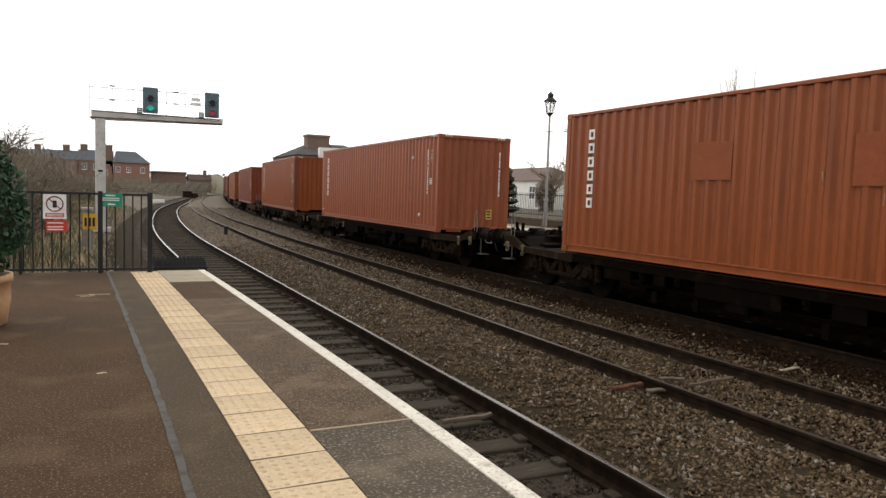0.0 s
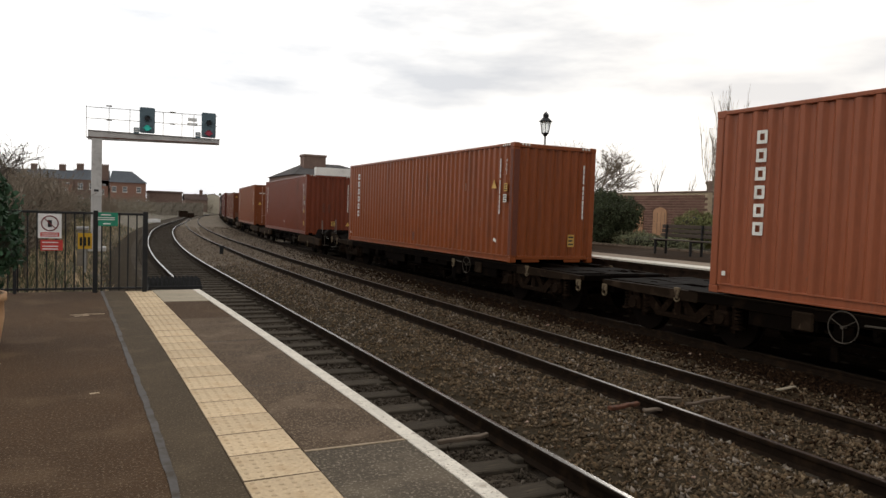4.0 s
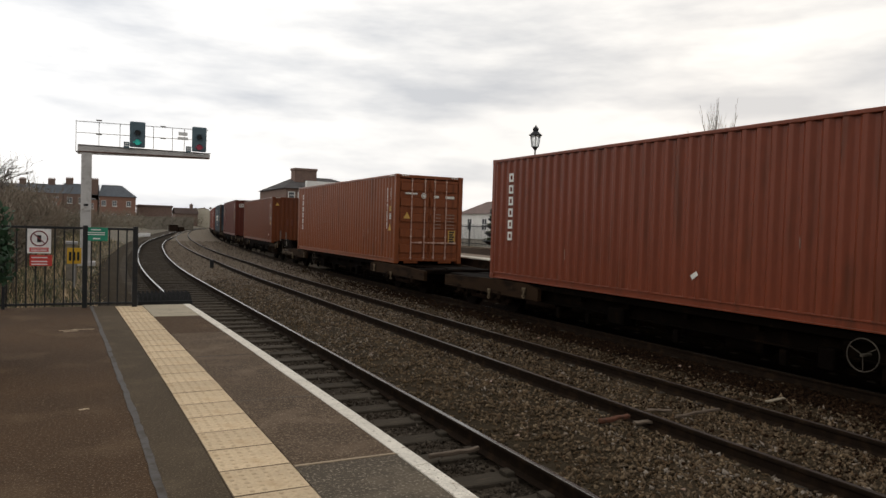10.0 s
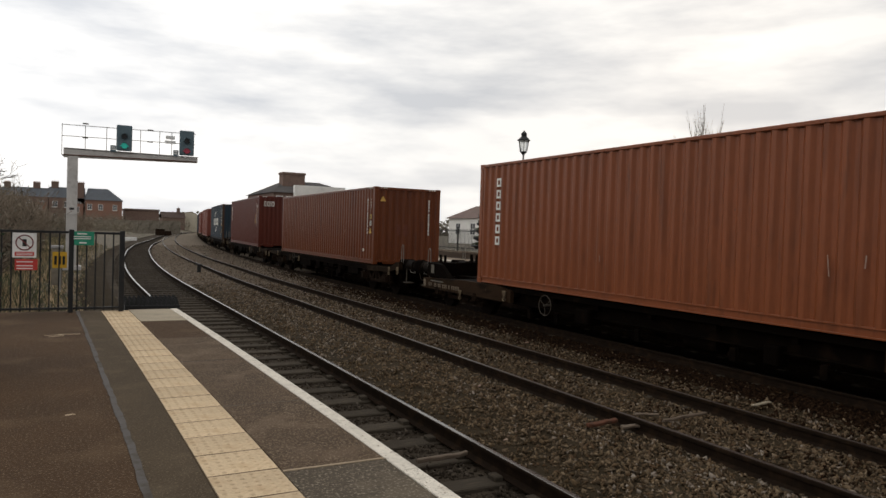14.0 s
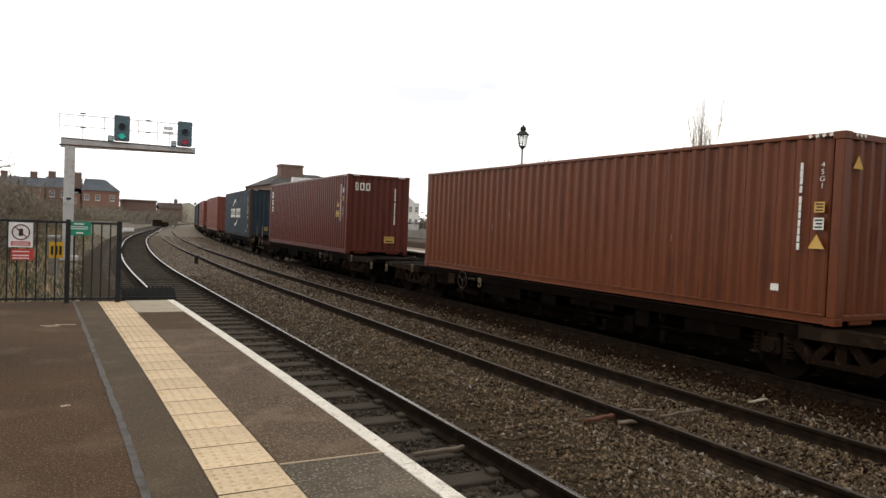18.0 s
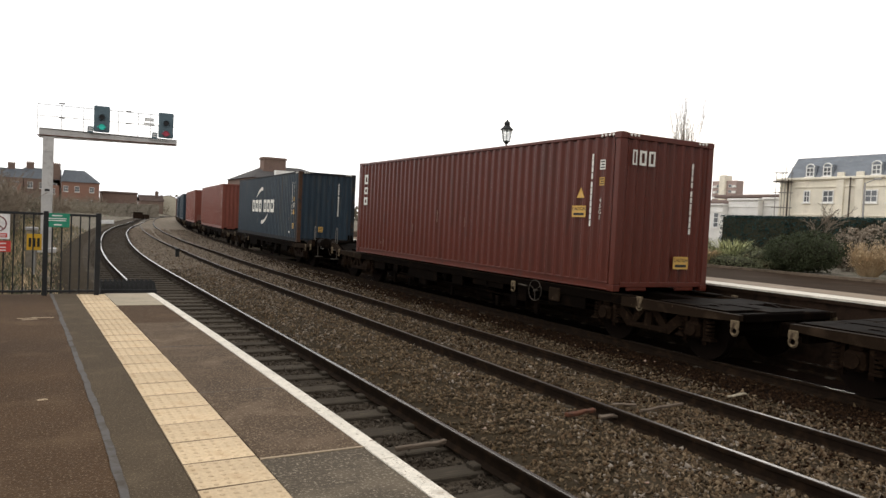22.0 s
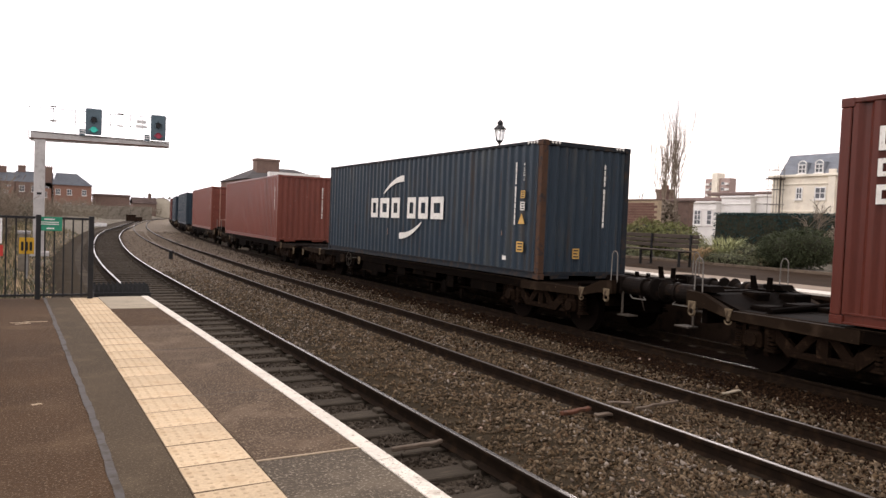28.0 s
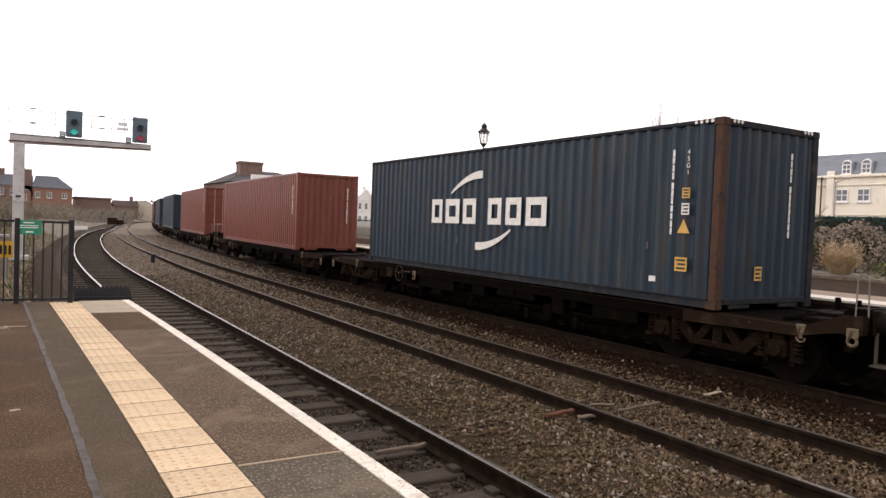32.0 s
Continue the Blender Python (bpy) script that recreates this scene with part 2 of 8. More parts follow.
M_STONE = material("ballast_stone", (0.1113, 0.0777, 0.0460), 0.92, scale=6, fine=60, bump=0.4, spec=0.06, pieces=((0.0106, 0.0069, 0.0036), (0.1332, 0.0889, 0.0495), (0.0389, 0.0254, 0.0136), (0.2005, 0.1458, 0.0904), (0.0177, 0.0114, 0.0062), (0.1375, 0.1038, 0.0712), (0.0717, 0.0407, 0.0209), (0.2359, 0.1747, 0.1138)))
# Pale tone also carries the haze over distant stones; the bank rubble uses it.
M_STONE_PALE = material("pale_grey_stone", (0.20, 0.165, 0.130), 0.92, scale=6, fine=60, bump=0.4, spec=0.06, pieces=((0.075, 0.058, 0.044), (0.22, 0.180, 0.140), (0.13, 0.102, 0.078), (0.29, 0.245, 0.200), (0.17, 0.125, 0.095)))
# Dark bed colours in the shade between stones; the left shoulder uses it too.
M_BED_DARK = material("dark_bed_and_gap_shade", (0.034, 0.025, 0.015), 0.95, scale=0.8, fine=22, bump=1.0, bump_dist=0.03, spread=0.4, second=(0.060, 0.045, 0.028), amount=0.42, spec=0.04)
M_BALLAST_OILY = material("oily_ballast", (0.046, 0.036, 0.026), 0.95, scale=0.8, fine=22, bump=1.0, bump_dist=0.04, spread=0.4, second=(0.092, 0.073, 0.053), amount=0.44, spec=0.05)
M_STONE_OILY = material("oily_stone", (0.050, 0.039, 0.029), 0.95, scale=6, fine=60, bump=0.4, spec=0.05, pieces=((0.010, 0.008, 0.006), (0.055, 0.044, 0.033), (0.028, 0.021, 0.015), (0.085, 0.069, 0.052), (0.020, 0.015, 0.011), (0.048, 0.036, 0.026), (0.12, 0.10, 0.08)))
# Near-black bed and stones: the train's shade is put into their colour.
M_BALLAST_DARK = material("train_shade_ballast", (0.0065, 0.0033, 0.0018), 0.95, scale=0.8, fine=28, bump=1.0, bump_dist=0.04, second=(0.012, 0.0060, 0.0032), amount=0.46, spec=0.03)
M_STONE_DARK = material("train_shade_stone", (0.016, 0.0085, 0.0045), 0.95, scale=6, fine=60, bump=0.4, spec=0.03, pieces=((0.005, 0.0026, 0.0014), (0.028, 0.0150, 0.0078), (0.012, 0.0064, 0.0034), (0.042, 0.024, 0.0130), (0.008, 0.0043, 0.0024)))
M_RAIL = material("rail_steel", (0.0137, 0.0090, 0.0060), 0.9, scale=3, fine=60, bump=0.3, second=(0.0260, 0.0159, 0.0094), amount=0.48, spec=0.03)
M_RAILHEAD = material("polished_rail", (0.13, 0.118, 0.105), 0.24, metal=0.85, scale=2, fine=40, bump=0.02, stretch=(6, 0.4, 1))
M_RAILHEAD_DULL = material("dull_rail_head", (0.060, 0.050, 0.042), 0.45, metal=0.4, scale=2, fine=40, bump=0.05, stretch=(6, 0.4, 1), spec=0.3)
M_SLEEPER = material("sleeper_timber", (0.050, 0.041, 0.031), 0.95, scale=3, fine=30, bump=0.8, second=(0.088, 0.070, 0.050), amount=0.43, random_tint=0.35, stretch=(0.5, 6, 2), spec=0.05)
M_EARTH = material("rough_ground", (0.1483, 0.1282, 0.1038), 0.95, scale=0.5, fine=9, bump=0.9, bump_dist=0.06, spread=0.45, second=(0.0880, 0.0887, 0.0559), amount=0.5, spec=0.05, speck=((0.2389, 0.2034, 0.1663), 6, 0.17))


# ---- building blocks ----
def link_mesh(name, bm, mat, parent=None, label="", smooth=False):
    me = bpy.data.meshes.new(name)
    bm.normal_update()
    bm.to_mesh(me)
    bm.free()
    for q in (mat if isinstance(mat, (list, tuple)) else [mat]):
        me.materials.append(q)
    if smooth:
        me.shade_smooth()
    ob = new(name, me)
    if parent:
        ob.parent = parent
    if label:
        ob["label"] = label
    return ob


def part(name, bm, mat, parent, label="", smooth=False):
    return link_mesh(name, bm, mat, parent, label, smooth)


def thing(name, m=None, label="", category="", group="", kind=""):
    ob = new(name)
    ob.empty_display_size = 0.2
    if m is not None:
        ob.matrix_world = m
    return tagged(ob, label, category, group, kind)


def add_box(bm, x0, x1, y0, y1, z0, z1, bevel=0.0, m=None, mat=0):
    r = bmesh.ops.create_cube(bm, size=1.0, matrix=Matrix.Translation(((x0 + x1) / 2, (y0 + y1) / 2, (z0 + z1) / 2)) @ Matrix.Diagonal((x1 - x0, y1 - y0, z1 - z0, 1)))
    vs = r["verts"]
    faces = list({f for v in vs for f in v.link_faces})
    if bevel:
        es = list({e for v in vs for e in v.link_edges})
        out = bmesh.ops.bevel(bm, geom=es, offset=bevel, segments=1, affect="EDGES", profile=0.5)
        faces = list({f for f in out["faces"]} | {f for f in faces if f.is_valid})
        vs = list({v for f in faces for v in f.verts})
    for f in faces:
        f.material_index = mat
    if m is not None:
        bmesh.ops.transform(bm, matrix=m, verts=vs)
    return vs


def box(x0, x1, y0, y1, z0, z1, bevel=0.0):
    bm = bmesh.new()
    add_box(bm, x0, x1, y0, y1, z0, z1, bevel)
    return bm


def add_tube(bm, a, b, r0, r1=None, seg=10, mat=0, caps=True):
    a, b = Vector(a), Vector(b)
    d = b - a
    m = Matrix.Translation((a + b) / 2) @ d.to_track_quat("Z", "Y").to_matrix().to_4x4()
    r = bmesh.ops.create_cone(bm, cap_ends=caps, segments=seg, radius1=r0, radius2=r0 if r1 is None else r1, depth=d.length, matrix=m)
    for f in {f for v in r["verts"] for f in v.link_faces}:
        f.material_index = mat
    return r["verts"]


def tube(a, b, r0, r1=None, seg=10):
    bm = bmesh.new()
    add_tube(bm, a, b, r0, r1, seg)
    return bm


def add_ring(bm, centre, normal, radius, thick, seg=28, mat=0):
    """A hoop of round bar."""
    q = Vector(normal).to_track_quat("Z", "Y").to_matrix()
    c = Vector(centre)
    rings = []
    for i in range(seg):
        a = 2 * math.pi * i / seg
        rad = Vector((math.cos(a), math.sin(a), 0))
        rings.append([bm.verts.new(c + q @ (rad * (radius + thick * math.cos(b)) + Vector((0, 0, thick * math.sin(b))))) for b in (0, 1.571, 3.142, 4.712)])
    for i in range(seg):
        for j in range(4):
            f = bm.faces.new((rings[i][j], rings[(i + 1) % seg][j], rings[(i + 1) % seg][(j + 1) % 4], rings[i][(j + 1) % 4]))
            f.material_index = mat


def add_strip(bm, outline, ys, offset, mat_of=None):
    """Sweeps an open or closed cross-section, a list of (x, z), along the line x + offset(y)."""
    rows = [[bm.verts.new((x + offset(y), y, z)) for x, z in outline] for y in ys]
    for a, b in zip(rows, rows[1:]):
        for i in range(len(outline) - 1):
            f = bm.faces.new((a[i], a[i + 1], b[i + 1], b[i]))
            if mat_of:
                f.material_index = mat_of(i)


# ---- the line of the tracks: straight along the platform, then bending away ----
BEND_Y = np.array([-60, 24, 30, 36, 46, 57, 70, 90, 120, 155, 190, 230, 260])
BEND_S = np.array([0, 0, 0.022, 0.045, 0.070, 0.086, 0.102, 0.125, 0.142, 0.155, 0.24, 0.34, 0.40])
_fine = np.arange(-60, 261, 0.5)
_slope = np.interp(_fine, BEND_Y, BEND_S)
_off = np.concatenate([[0], np.cumsum((_slope[1:] + _slope[:-1]) / 2 * 0.5)])


def bend(y):
    return float(np.interp(y, _fine, _off))


def bend_slope(y):
    return float(np.interp(y, _fine, _slope))


RAIL_Z = -0.892


def track_bend(k, y):
    """The two nearer tracks draw together towards a turnout."""
    more = (np.interp(y, [60, 75, 95, 125, 180], [0, 0.2, 0.8, 1.2, 1.6]), np.interp(y, [36, 48, 64, 91, 120, 180], [0, -0.37, -0.74, -1.2, -1.6, -1.9]), 0.0)[k]
    return bend(y) + float(more)


TRACKS = (2.745, 6.425, 10.17)      # centre lines of the three tracks
TRAIN_X = TRACKS[2]


def edge_bend(y):
    """The near platform's edge bows slightly from the camera."""
    return -0.014 * max(y - 2.5, 0) ** 1.35


EDGE_X = 1.435
PLATFORM_END = 9.95

YS = [-14 + 2 * i for i in range(20)] + [26 + 3 * i for i in range(18)] + [80 + 6 * i for i in range(24)]


# ---- ground, track bed and rails ----
def build_ground():
    bm = bmesh.new()
    us = [(-2500, -0.4), (-600, -0.4), (-200, -0.4), (-80, -0.4), (-40, -0.3), (-20, -0.3), (-10, -0.4), (-5, -0.45), (-3, -0.5), (-1.6, -0.75), (-0.4, -1.1), (0.6, -1.32), (11.8, -1.32), (12.3, -0.4), (14, 0.0),
          (17.2, 0.13), (20, 0.14), (24, 0.14), (30, 0.14), (60, 0.1), (120, 0), (300, -0.4), (900, -0.4), (2500, -0.4)]
    ys = [-1500, -300, -60, -20] + [2 * i - 10 for i in range(40)] + [74, 80, 90, 100, 115, 130, 150, 170, 200, 230, 260, 300, 500, 1000, 3000]
    grid = [[bm.verts.new((u + bend(min(y, 260)), y, z + (0.10 * noise.noise((u * 0.6, y * 0.6, 3)) if -12 < u < -0.3 or 17.5 < u < 40 else 0))) for u, z in us] for y in ys]
    for a, b in zip(grid, grid[1:]):
        for i in range(len(us) - 1):
            bm.faces.new((a[i], a[i + 1], b[i + 1], b[i]))
    tagged(link_mesh("ground", bm, M_EARTH, smooth=True), "rough brown and green ground beside the railway", "ground", kind="structure")


def build_ballast():
    bm = bmesh.new()
    prof = [(-0.2, -1.32), (0.6, -1.12), (1.2, -1.10), (1.9, -1.105), (2.7, -1.10), (3.55, -1.105), (4.1, -1.03), (4.6, -0.985), (5.1, -1.02), (5.7, -1.045),
            (6.4, -1.04), (7.2, -1.045), (7.8, -1.02), (8.3, -1.0), (8.8, -1.03), (9.5, -1.05), (10.9, -1.05), (11.7, -1.06), (12.4, -1.32)]
    ys = [-14 + 0.5 * i for i in range(100)] + [36.5 + 2 * i for i in range(22)] + [82 + 6 * i for i in range(24)]
    rows = []
    for y in ys:
        rows.append([bm.verts.new((x + bend(y), y, z + (0.022 * noise.noise((x * 2.1, y * 2.1, 0)) if -1.2 < z else 0))) for x, z in prof])
    for a, b in zip(rows, rows[1:]):
        for i in range(len(prof) - 1):
            # Index 1 puts the train's shade into the colour of the bed.
            # Index 4, the dark bed, carries the shade in gaps between near stones.
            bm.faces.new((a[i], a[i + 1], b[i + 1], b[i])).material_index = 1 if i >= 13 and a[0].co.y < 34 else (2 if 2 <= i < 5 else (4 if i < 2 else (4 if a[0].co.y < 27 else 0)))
    return tagged(link_mesh("ballast", bm, [M_BALLAST, M_BALLAST_DARK, M_BALLAST_OILY, M_EARTH, M_BED_DARK], smooth=True), "brown and grey stone ballast of the track bed", "ballast", kind="structure")


RAIL_OUTLINE = [(-0.070, -0.159), (-0.070, -0.148), (-0.010, -0.125), (-0.010, -0.048), (-0.035, -0.036), (-0.035, -0.008), (-0.026, 0.0), (-0.015, 0.0012), (0.019, 0.0012), (0.026, 0.0), (0.035, -0.008),
                (0.035, -0.036), (0.010, -0.048), (0.010, -0.125), (0.070, -0.148), (0.070, -0.159)]


def build_tracks():
    ys = [-14 + 1.0 * i for i in range(60)] + [46 + 2 * i for i in range(30)] + [106 + 5 * i for i in range(20)]
    stock = bmesh.new()
    add_box(stock, -1.27, 1.27, -0.125, 0.125, -0.13, 0.0, 0.012)
    for s in (-1, 1):
        for e in (-1, 1):
            add_box(stock, s * 0.7525 + e * 0.105 - 0.045, s * 0.7525 + e * 0.105 + 0.045, -0.07, 0.07, -0.01, 0.045, 0.01)
    sleeper_mesh = None
    for k, cx in enumerate(TRACKS):
        track = thing("railway_track", pose(cx, 0, 0), ("worn platform-side track of steel rails on dark timber sleepers", "middle track of rusty steel rails bedded deep in ballast",
                                                        "far track of steel rails beneath the goods train")[k], "railway track", "railway tracks", "structure")
        for s in (-1, 1):
            bm = bmesh.new()
            add_strip(bm, [(x + s * 0.7525, z + RAIL_Z) for x, z in RAIL_OUTLINE], ys, lambda y, k=k: track_bend(k, y), lambda i: 1 if 6 <= i <= 8 else 0)
            part("rail", bm, [M_RAIL, M_RAILHEAD_DULL if k == 1 else M_RAILHEAD], track, "brown rail with a polished running top")
        low = (0.022, 0.03, 0.03)[k]
        far = bmesh.new()
        n_far = 0
        for i in range(240):
            y = -9.75 + 0.655 * i
            jit = 0.04 * noise.noise((i * 3.7, k * 9.1, 0.5))
            if y < 44:
                if sleeper_mesh is None:
                    sl = part("sleeper", stock, M_SLEEPER, track)
                    sleeper_mesh = sl.data
                else:
                    sl = new("sleeper", sleeper_mesh)
                    sl.parent = track
                sl.matrix_basis = pose(track_bend(k, y), y + jit, RAIL_Z - 0.155 - low + 0.012 * noise.noise((i * 1.3, k, 2.0)), 0, 0, math.degrees(-bend_slope(y)) + 1.2 * jit / 0.04)
            elif y < 120:
                v0 = [(track_bend(k, y) + a, y + b, RAIL_Z - 0.155 - low) for a, b in ((-1.27, -0.125), (1.27, -0.125), (1.27, 0.125), (-1.27, 0.125))]
                v1 = [(a, b, c - 0.1) for a, b, c in v0]
                p = [far.verts.new(v) for v in v0 + v1]
                for q in ((0, 1, 2, 3), (0, 4, 5, 1), (1, 5, 6, 2), (2, 6, 7, 3), (3, 7, 4, 0)):
                    far.faces.new([p[j] for j in q])
        tagged(part("sleepers_beyond", far, M_SLEEPER, track), kind="stuff")


# ---- near platform ----
M_JOINT_DARK = material("dark_joint", (0.13, 0.092, 0.058), 0.95, scale=6, fine=80)

def strip_mesh(x0, x1, y0, y1, z0, z1, step=0.5):
    """A slab that follows the platform edge's bow."""
    bm = bmesh.new()
    n = max(1, int(round((y1 - y0) / step)))
    ys = [y0 + (y1 - y0) * i / n for i in range(n + 1)]
    f = edge_bend
    rows = [[bm.verts.new((x + f(y), y, z)) for x, z in ((x0, z0), (x0, z1), (x1, z1), (x1, z0))] for y in ys]
    for a, b in zip(rows, rows[1:]):
        for i in range(4):
            bm.faces.new((a[i], a[(i + 1) % 4], b[(i + 1) % 4], b[i]))
    bm.faces.new(rows[0])
    bm.faces.new(rows[-1][::-1])
    bmesh.ops.recalc_face_normals(bm, faces=bm.faces)
    return bm


def build_platform():
    plat = thing("platform", pose(0, 0, 0), "railway platform of patched brown asphalt with a yellow tactile strip", "platform", kind="structure")
    E0 = EDGE_X
    part("platform_body", strip_mesh(-9.0, E0 - 0.10, -9.0, PLATFORM_END, -1.32, -0.05), M_CONCRETE, plat)
    part("brown_surface", strip_mesh(-9.0, E0 - 1.120, -9.0, PLATFORM_END, -0.05, 0.0), M_ASPHALT, plat, "worn brown asphalt surface")
    bm = strip_mesh(E0 - 1.166, E0 - 1.132, -9.0, PLATFORM_END, -0.05, 0.004, 0.07)
    for v in bm.verts:
        v.co.x += 0.010 * max(0.0, min(1.0, (6.0 - v.co.y) / 3.0)) + 0.010 * noise.noise((v.co.y * 2.3, v.co.x * 9, 4)) + 0.008 * noise.noise((v.co.y * 9, v.co.x * 30, 4))
    part("seam", bm, M_SEAM, plat, "grey sealed seam along the asphalt")
    part("dark_strip", strip_mesh(E0 - 1.148, E0 - 0.888, -9.0, PLATFORM_END, -0.05, 0.001), M_ASPHALT_DARK, plat, "dark grey asphalt strip")
    part("tactile_bed", strip_mesh(E0 - 0.885, E0 - 0.557, -9.0, PLATFORM_END, -0.05, -0.012), M_JOINT_DARK, plat)
    # asphalt patches between the tactile strip and the white edge
    cuts = [-9.0, -3.6, -0.2, 3.16, 4.46, 6.05, 7.35, 8.72, PLATFORM_END]
    for i, (a, b) in enumerate(zip(cuts, cuts[1:])):
        last = b == PLATFORM_END
        q = part("edge_slab", strip_mesh(E0 - 0.554, E0 - 0.052, a + 0.006, b - 0.006, -0.05, 0.002 + 0.002 * (i % 2)), M_CONCRETE if last else (M_ASPHALT_EDGE if b < 3.5 else (M_ASPHALT if i == 6 else M_ASPHALT_SLAB)), plat,
                 "pale concrete end slab" if last else "coarse asphalt edge slab")
        if -0.5 < a < 8.0:
            part("joint_filler", strip_mesh(E0 - 0.553, E0 - 0.053, a - 0.0055, a + 0.0055, -0.03, 0.0065 if a == 3.16 else 0.003), M_JOINT if a == 3.16 else M_SEAM, plat, "thin mortar joint across the edge slabs")
    part("joint_bed", strip_mesh(E0 - 0.554, E0 - 0.052, -9.0, PLATFORM_END, -0.05, -0.001), M_JOINT, plat)
    cuts = [-9.0 + 0.92 * i for i in range(20)] + [8.6, PLATFORM_END]
    for a, b in zip(cuts, cuts[1:]):
        part("coping_stone", strip_mesh(E0 - 0.049, E0 + 0.035, a + 0.003, b - 0.003, -0.14, 0.006), M_WHITE_WORN if b < 3.3 else M_WHITE_LINE, plat, "white painted coping stone")
    # pale dried paint scrapes on the asphalt
    for x0, x1, y0, turn in ((-0.22, -0.06, 7.86, 8), (-0.10, 0.09, 7.89, -5), (-0.02, 0.03, 4.57, 20), (-0.62, -0.57, 5.6, -10), (-0.18, -0.05, 7.78, 14)):
        bm = bmesh.new()
        add_box(bm, (x0 - x1) / 2, (x1 - x0) / 2, -0.011, 0.011, -0.002, 0.0025)
        bmesh.ops.subdivide_edges(bm, edges=[e for e in bm.edges if e.calc_length() > (x1 - x0) * 0.8], cuts=6)
        for v in bm.verts:
            v.co.y += 0.016 * noise.noise((v.co.x * 40, y0 * 3, 1)) + 0.007 * noise.noise((v.co.x * 90, v.co.y * 60, y0))
        q = part("paint_scrape", bm, M_JOINT, plat, "dried pale scrape on the asphalt")
        q.matrix_basis = pose((x0 + x1) / 2, y0, 0.0, 0, 0, turn)
    # yellow tactile slabs with rows of low domes
    def tactile(dots):
        bm = bmesh.new()
        add_box(bm, -0.1625, 0.1625, -0.1562, 0.1562, -0.03, 0.003, 0.003)
        bm.normal_update()
        for f in bm.faces:
            f.material_index = 0 if f.normal.z > 0.95 else 1
        if dots:
            for ix in range(6):
                for iy in range(6):
                    x, y = -0.1325 + 0.053 * ix, -0.1275 + 0.051 * iy
                    r = bmesh.ops.create_cone(bm, cap_ends=True, segments=6, radius1=0.0125, radius2=0.008, depth=0.0035, matrix=Matrix.Translation((x, y, 0.0045)))
        return bm
    near_mesh = far_mesh = None
    for i in range(40):
        y = -2.355 + 0.318 * i
        if y + 0.16 > PLATFORM_END:
            break
        if near_mesh is None:
            ob = part("tactile_slab", tactile(True), [M_TACTILE, M_JOINT_DARK], plat, "yellow tactile paving slab with domes")
            near_mesh = ob.data
        else:
            ob = new("tactile_slab", near_mesh)
            ob.parent = plat
        ob.matrix_basis = pose(E0 - 0.721 + edge_bend(y), y, 0.003 * noise.noise((i * 2.2, 0, 0)), 0.4 * noise.noise((i * 1.7, 3, 0)), 0.5 * noise.noise((i * 1.1, 5, 0)), math.degrees(0.0189 * max(y - 2.5, 0) ** 0.35) + 0.6 * noise.noise((i * 1.9, 7, 0)))


build_ground()
build_ballast()
build_tracks()
build_platform()

# ---- the goods train ----
M_RED = material("container_red_paint", (0.1514, 0.0344, 0.0144), 0.36, scale=2.0, fine=34, bump=0.15, second=(0.0989, 0.0258, 0.0104), amount=0.43, spread=0.18, stretch=(1, 1, 0.16), speck=((0.0731, 0.0327, 0.0176), 7, 0.03), spec=0.20, runs=((0.0645, 0.0224, 0.0096), 0.05))
M_TERRACOTTA = material("container_terracotta_paint", (0.1862, 0.0534, 0.0189), 0.36, scale=2.0, fine=34, bump=0.15, second=(0.1310, 0.0388, 0.0144), amount=0.43, spread=0.18, stretch=(1, 1, 0.16), speck=((0.0825, 0.0369, 0.0198), 7, 0.03), spec=0.20, runs=((0.0727, 0.0252, 0.0108), 0.05))
M_RUSSET = material("container_russet_paint", (0.1184, 0.0323, 0.0106), 0.36, scale=2.0, fine=34, bump=0.15, second=(0.0825, 0.0215, 0.0087), amount=0.43, spread=0.18, stretch=(1, 1, 0.16), speck=((0.0610, 0.0273, 0.0147), 7, 0.03), spec=0.20, runs=((0.0538, 0.0186, 0.0080), 0.05))
M_FADED = material("container_faded_red_paint", (0.1620, 0.0495, 0.0345), 0.36, scale=2.0, fine=34, bump=0.15, second=(0.1137, 0.0397, 0.0293), amount=0.43, spread=0.18, stretch=(1, 1, 0.16), speck=((0.2730, 0.1944, 0.1553), 7, 0.03), spec=0.20, runs=((0.1001, 0.0442, 0.0302), 0.05))
M_ORANGE = material("container_orange_paint", (0.2093, 0.0521, 0.0130), 0.36, scale=2.0, fine=34, bump=0.15, second=(0.1535, 0.0409, 0.0121), amount=0.43, spread=0.18, stretch=(1, 1, 0.16), speck=((0.1116, 0.0465, 0.0208), 7, 0.03), spec=0.20, runs=((0.1209, 0.0372, 0.0121), 0.05))
M_DULL_ORANGE = material("container_dull_orange_paint", (0.245, 0.070, 0.030), 0.38, scale=2.0, fine=34, bump=0.15, second=(0.195, 0.060, 0.028), amount=0.43, spread=0.18, stretch=(1, 1, 0.16), speck=((0.17, 0.075, 0.045), 7, 0.03), spec=0.20, runs=((0.19, 0.07, 0.04), 0.05))
M_MAROON = material("container_maroon_paint", (0.0865, 0.0189, 0.0110), 0.36, scale=2.0, fine=34, bump=0.15, second=(0.0681, 0.0189, 0.0120), amount=0.43, spread=0.18, stretch=(1, 1, 0.16), speck=((0.0497, 0.0248, 0.0169), 7, 0.03), spec=0.20, runs=((0.0455, 0.0166, 0.0108), 0.05))
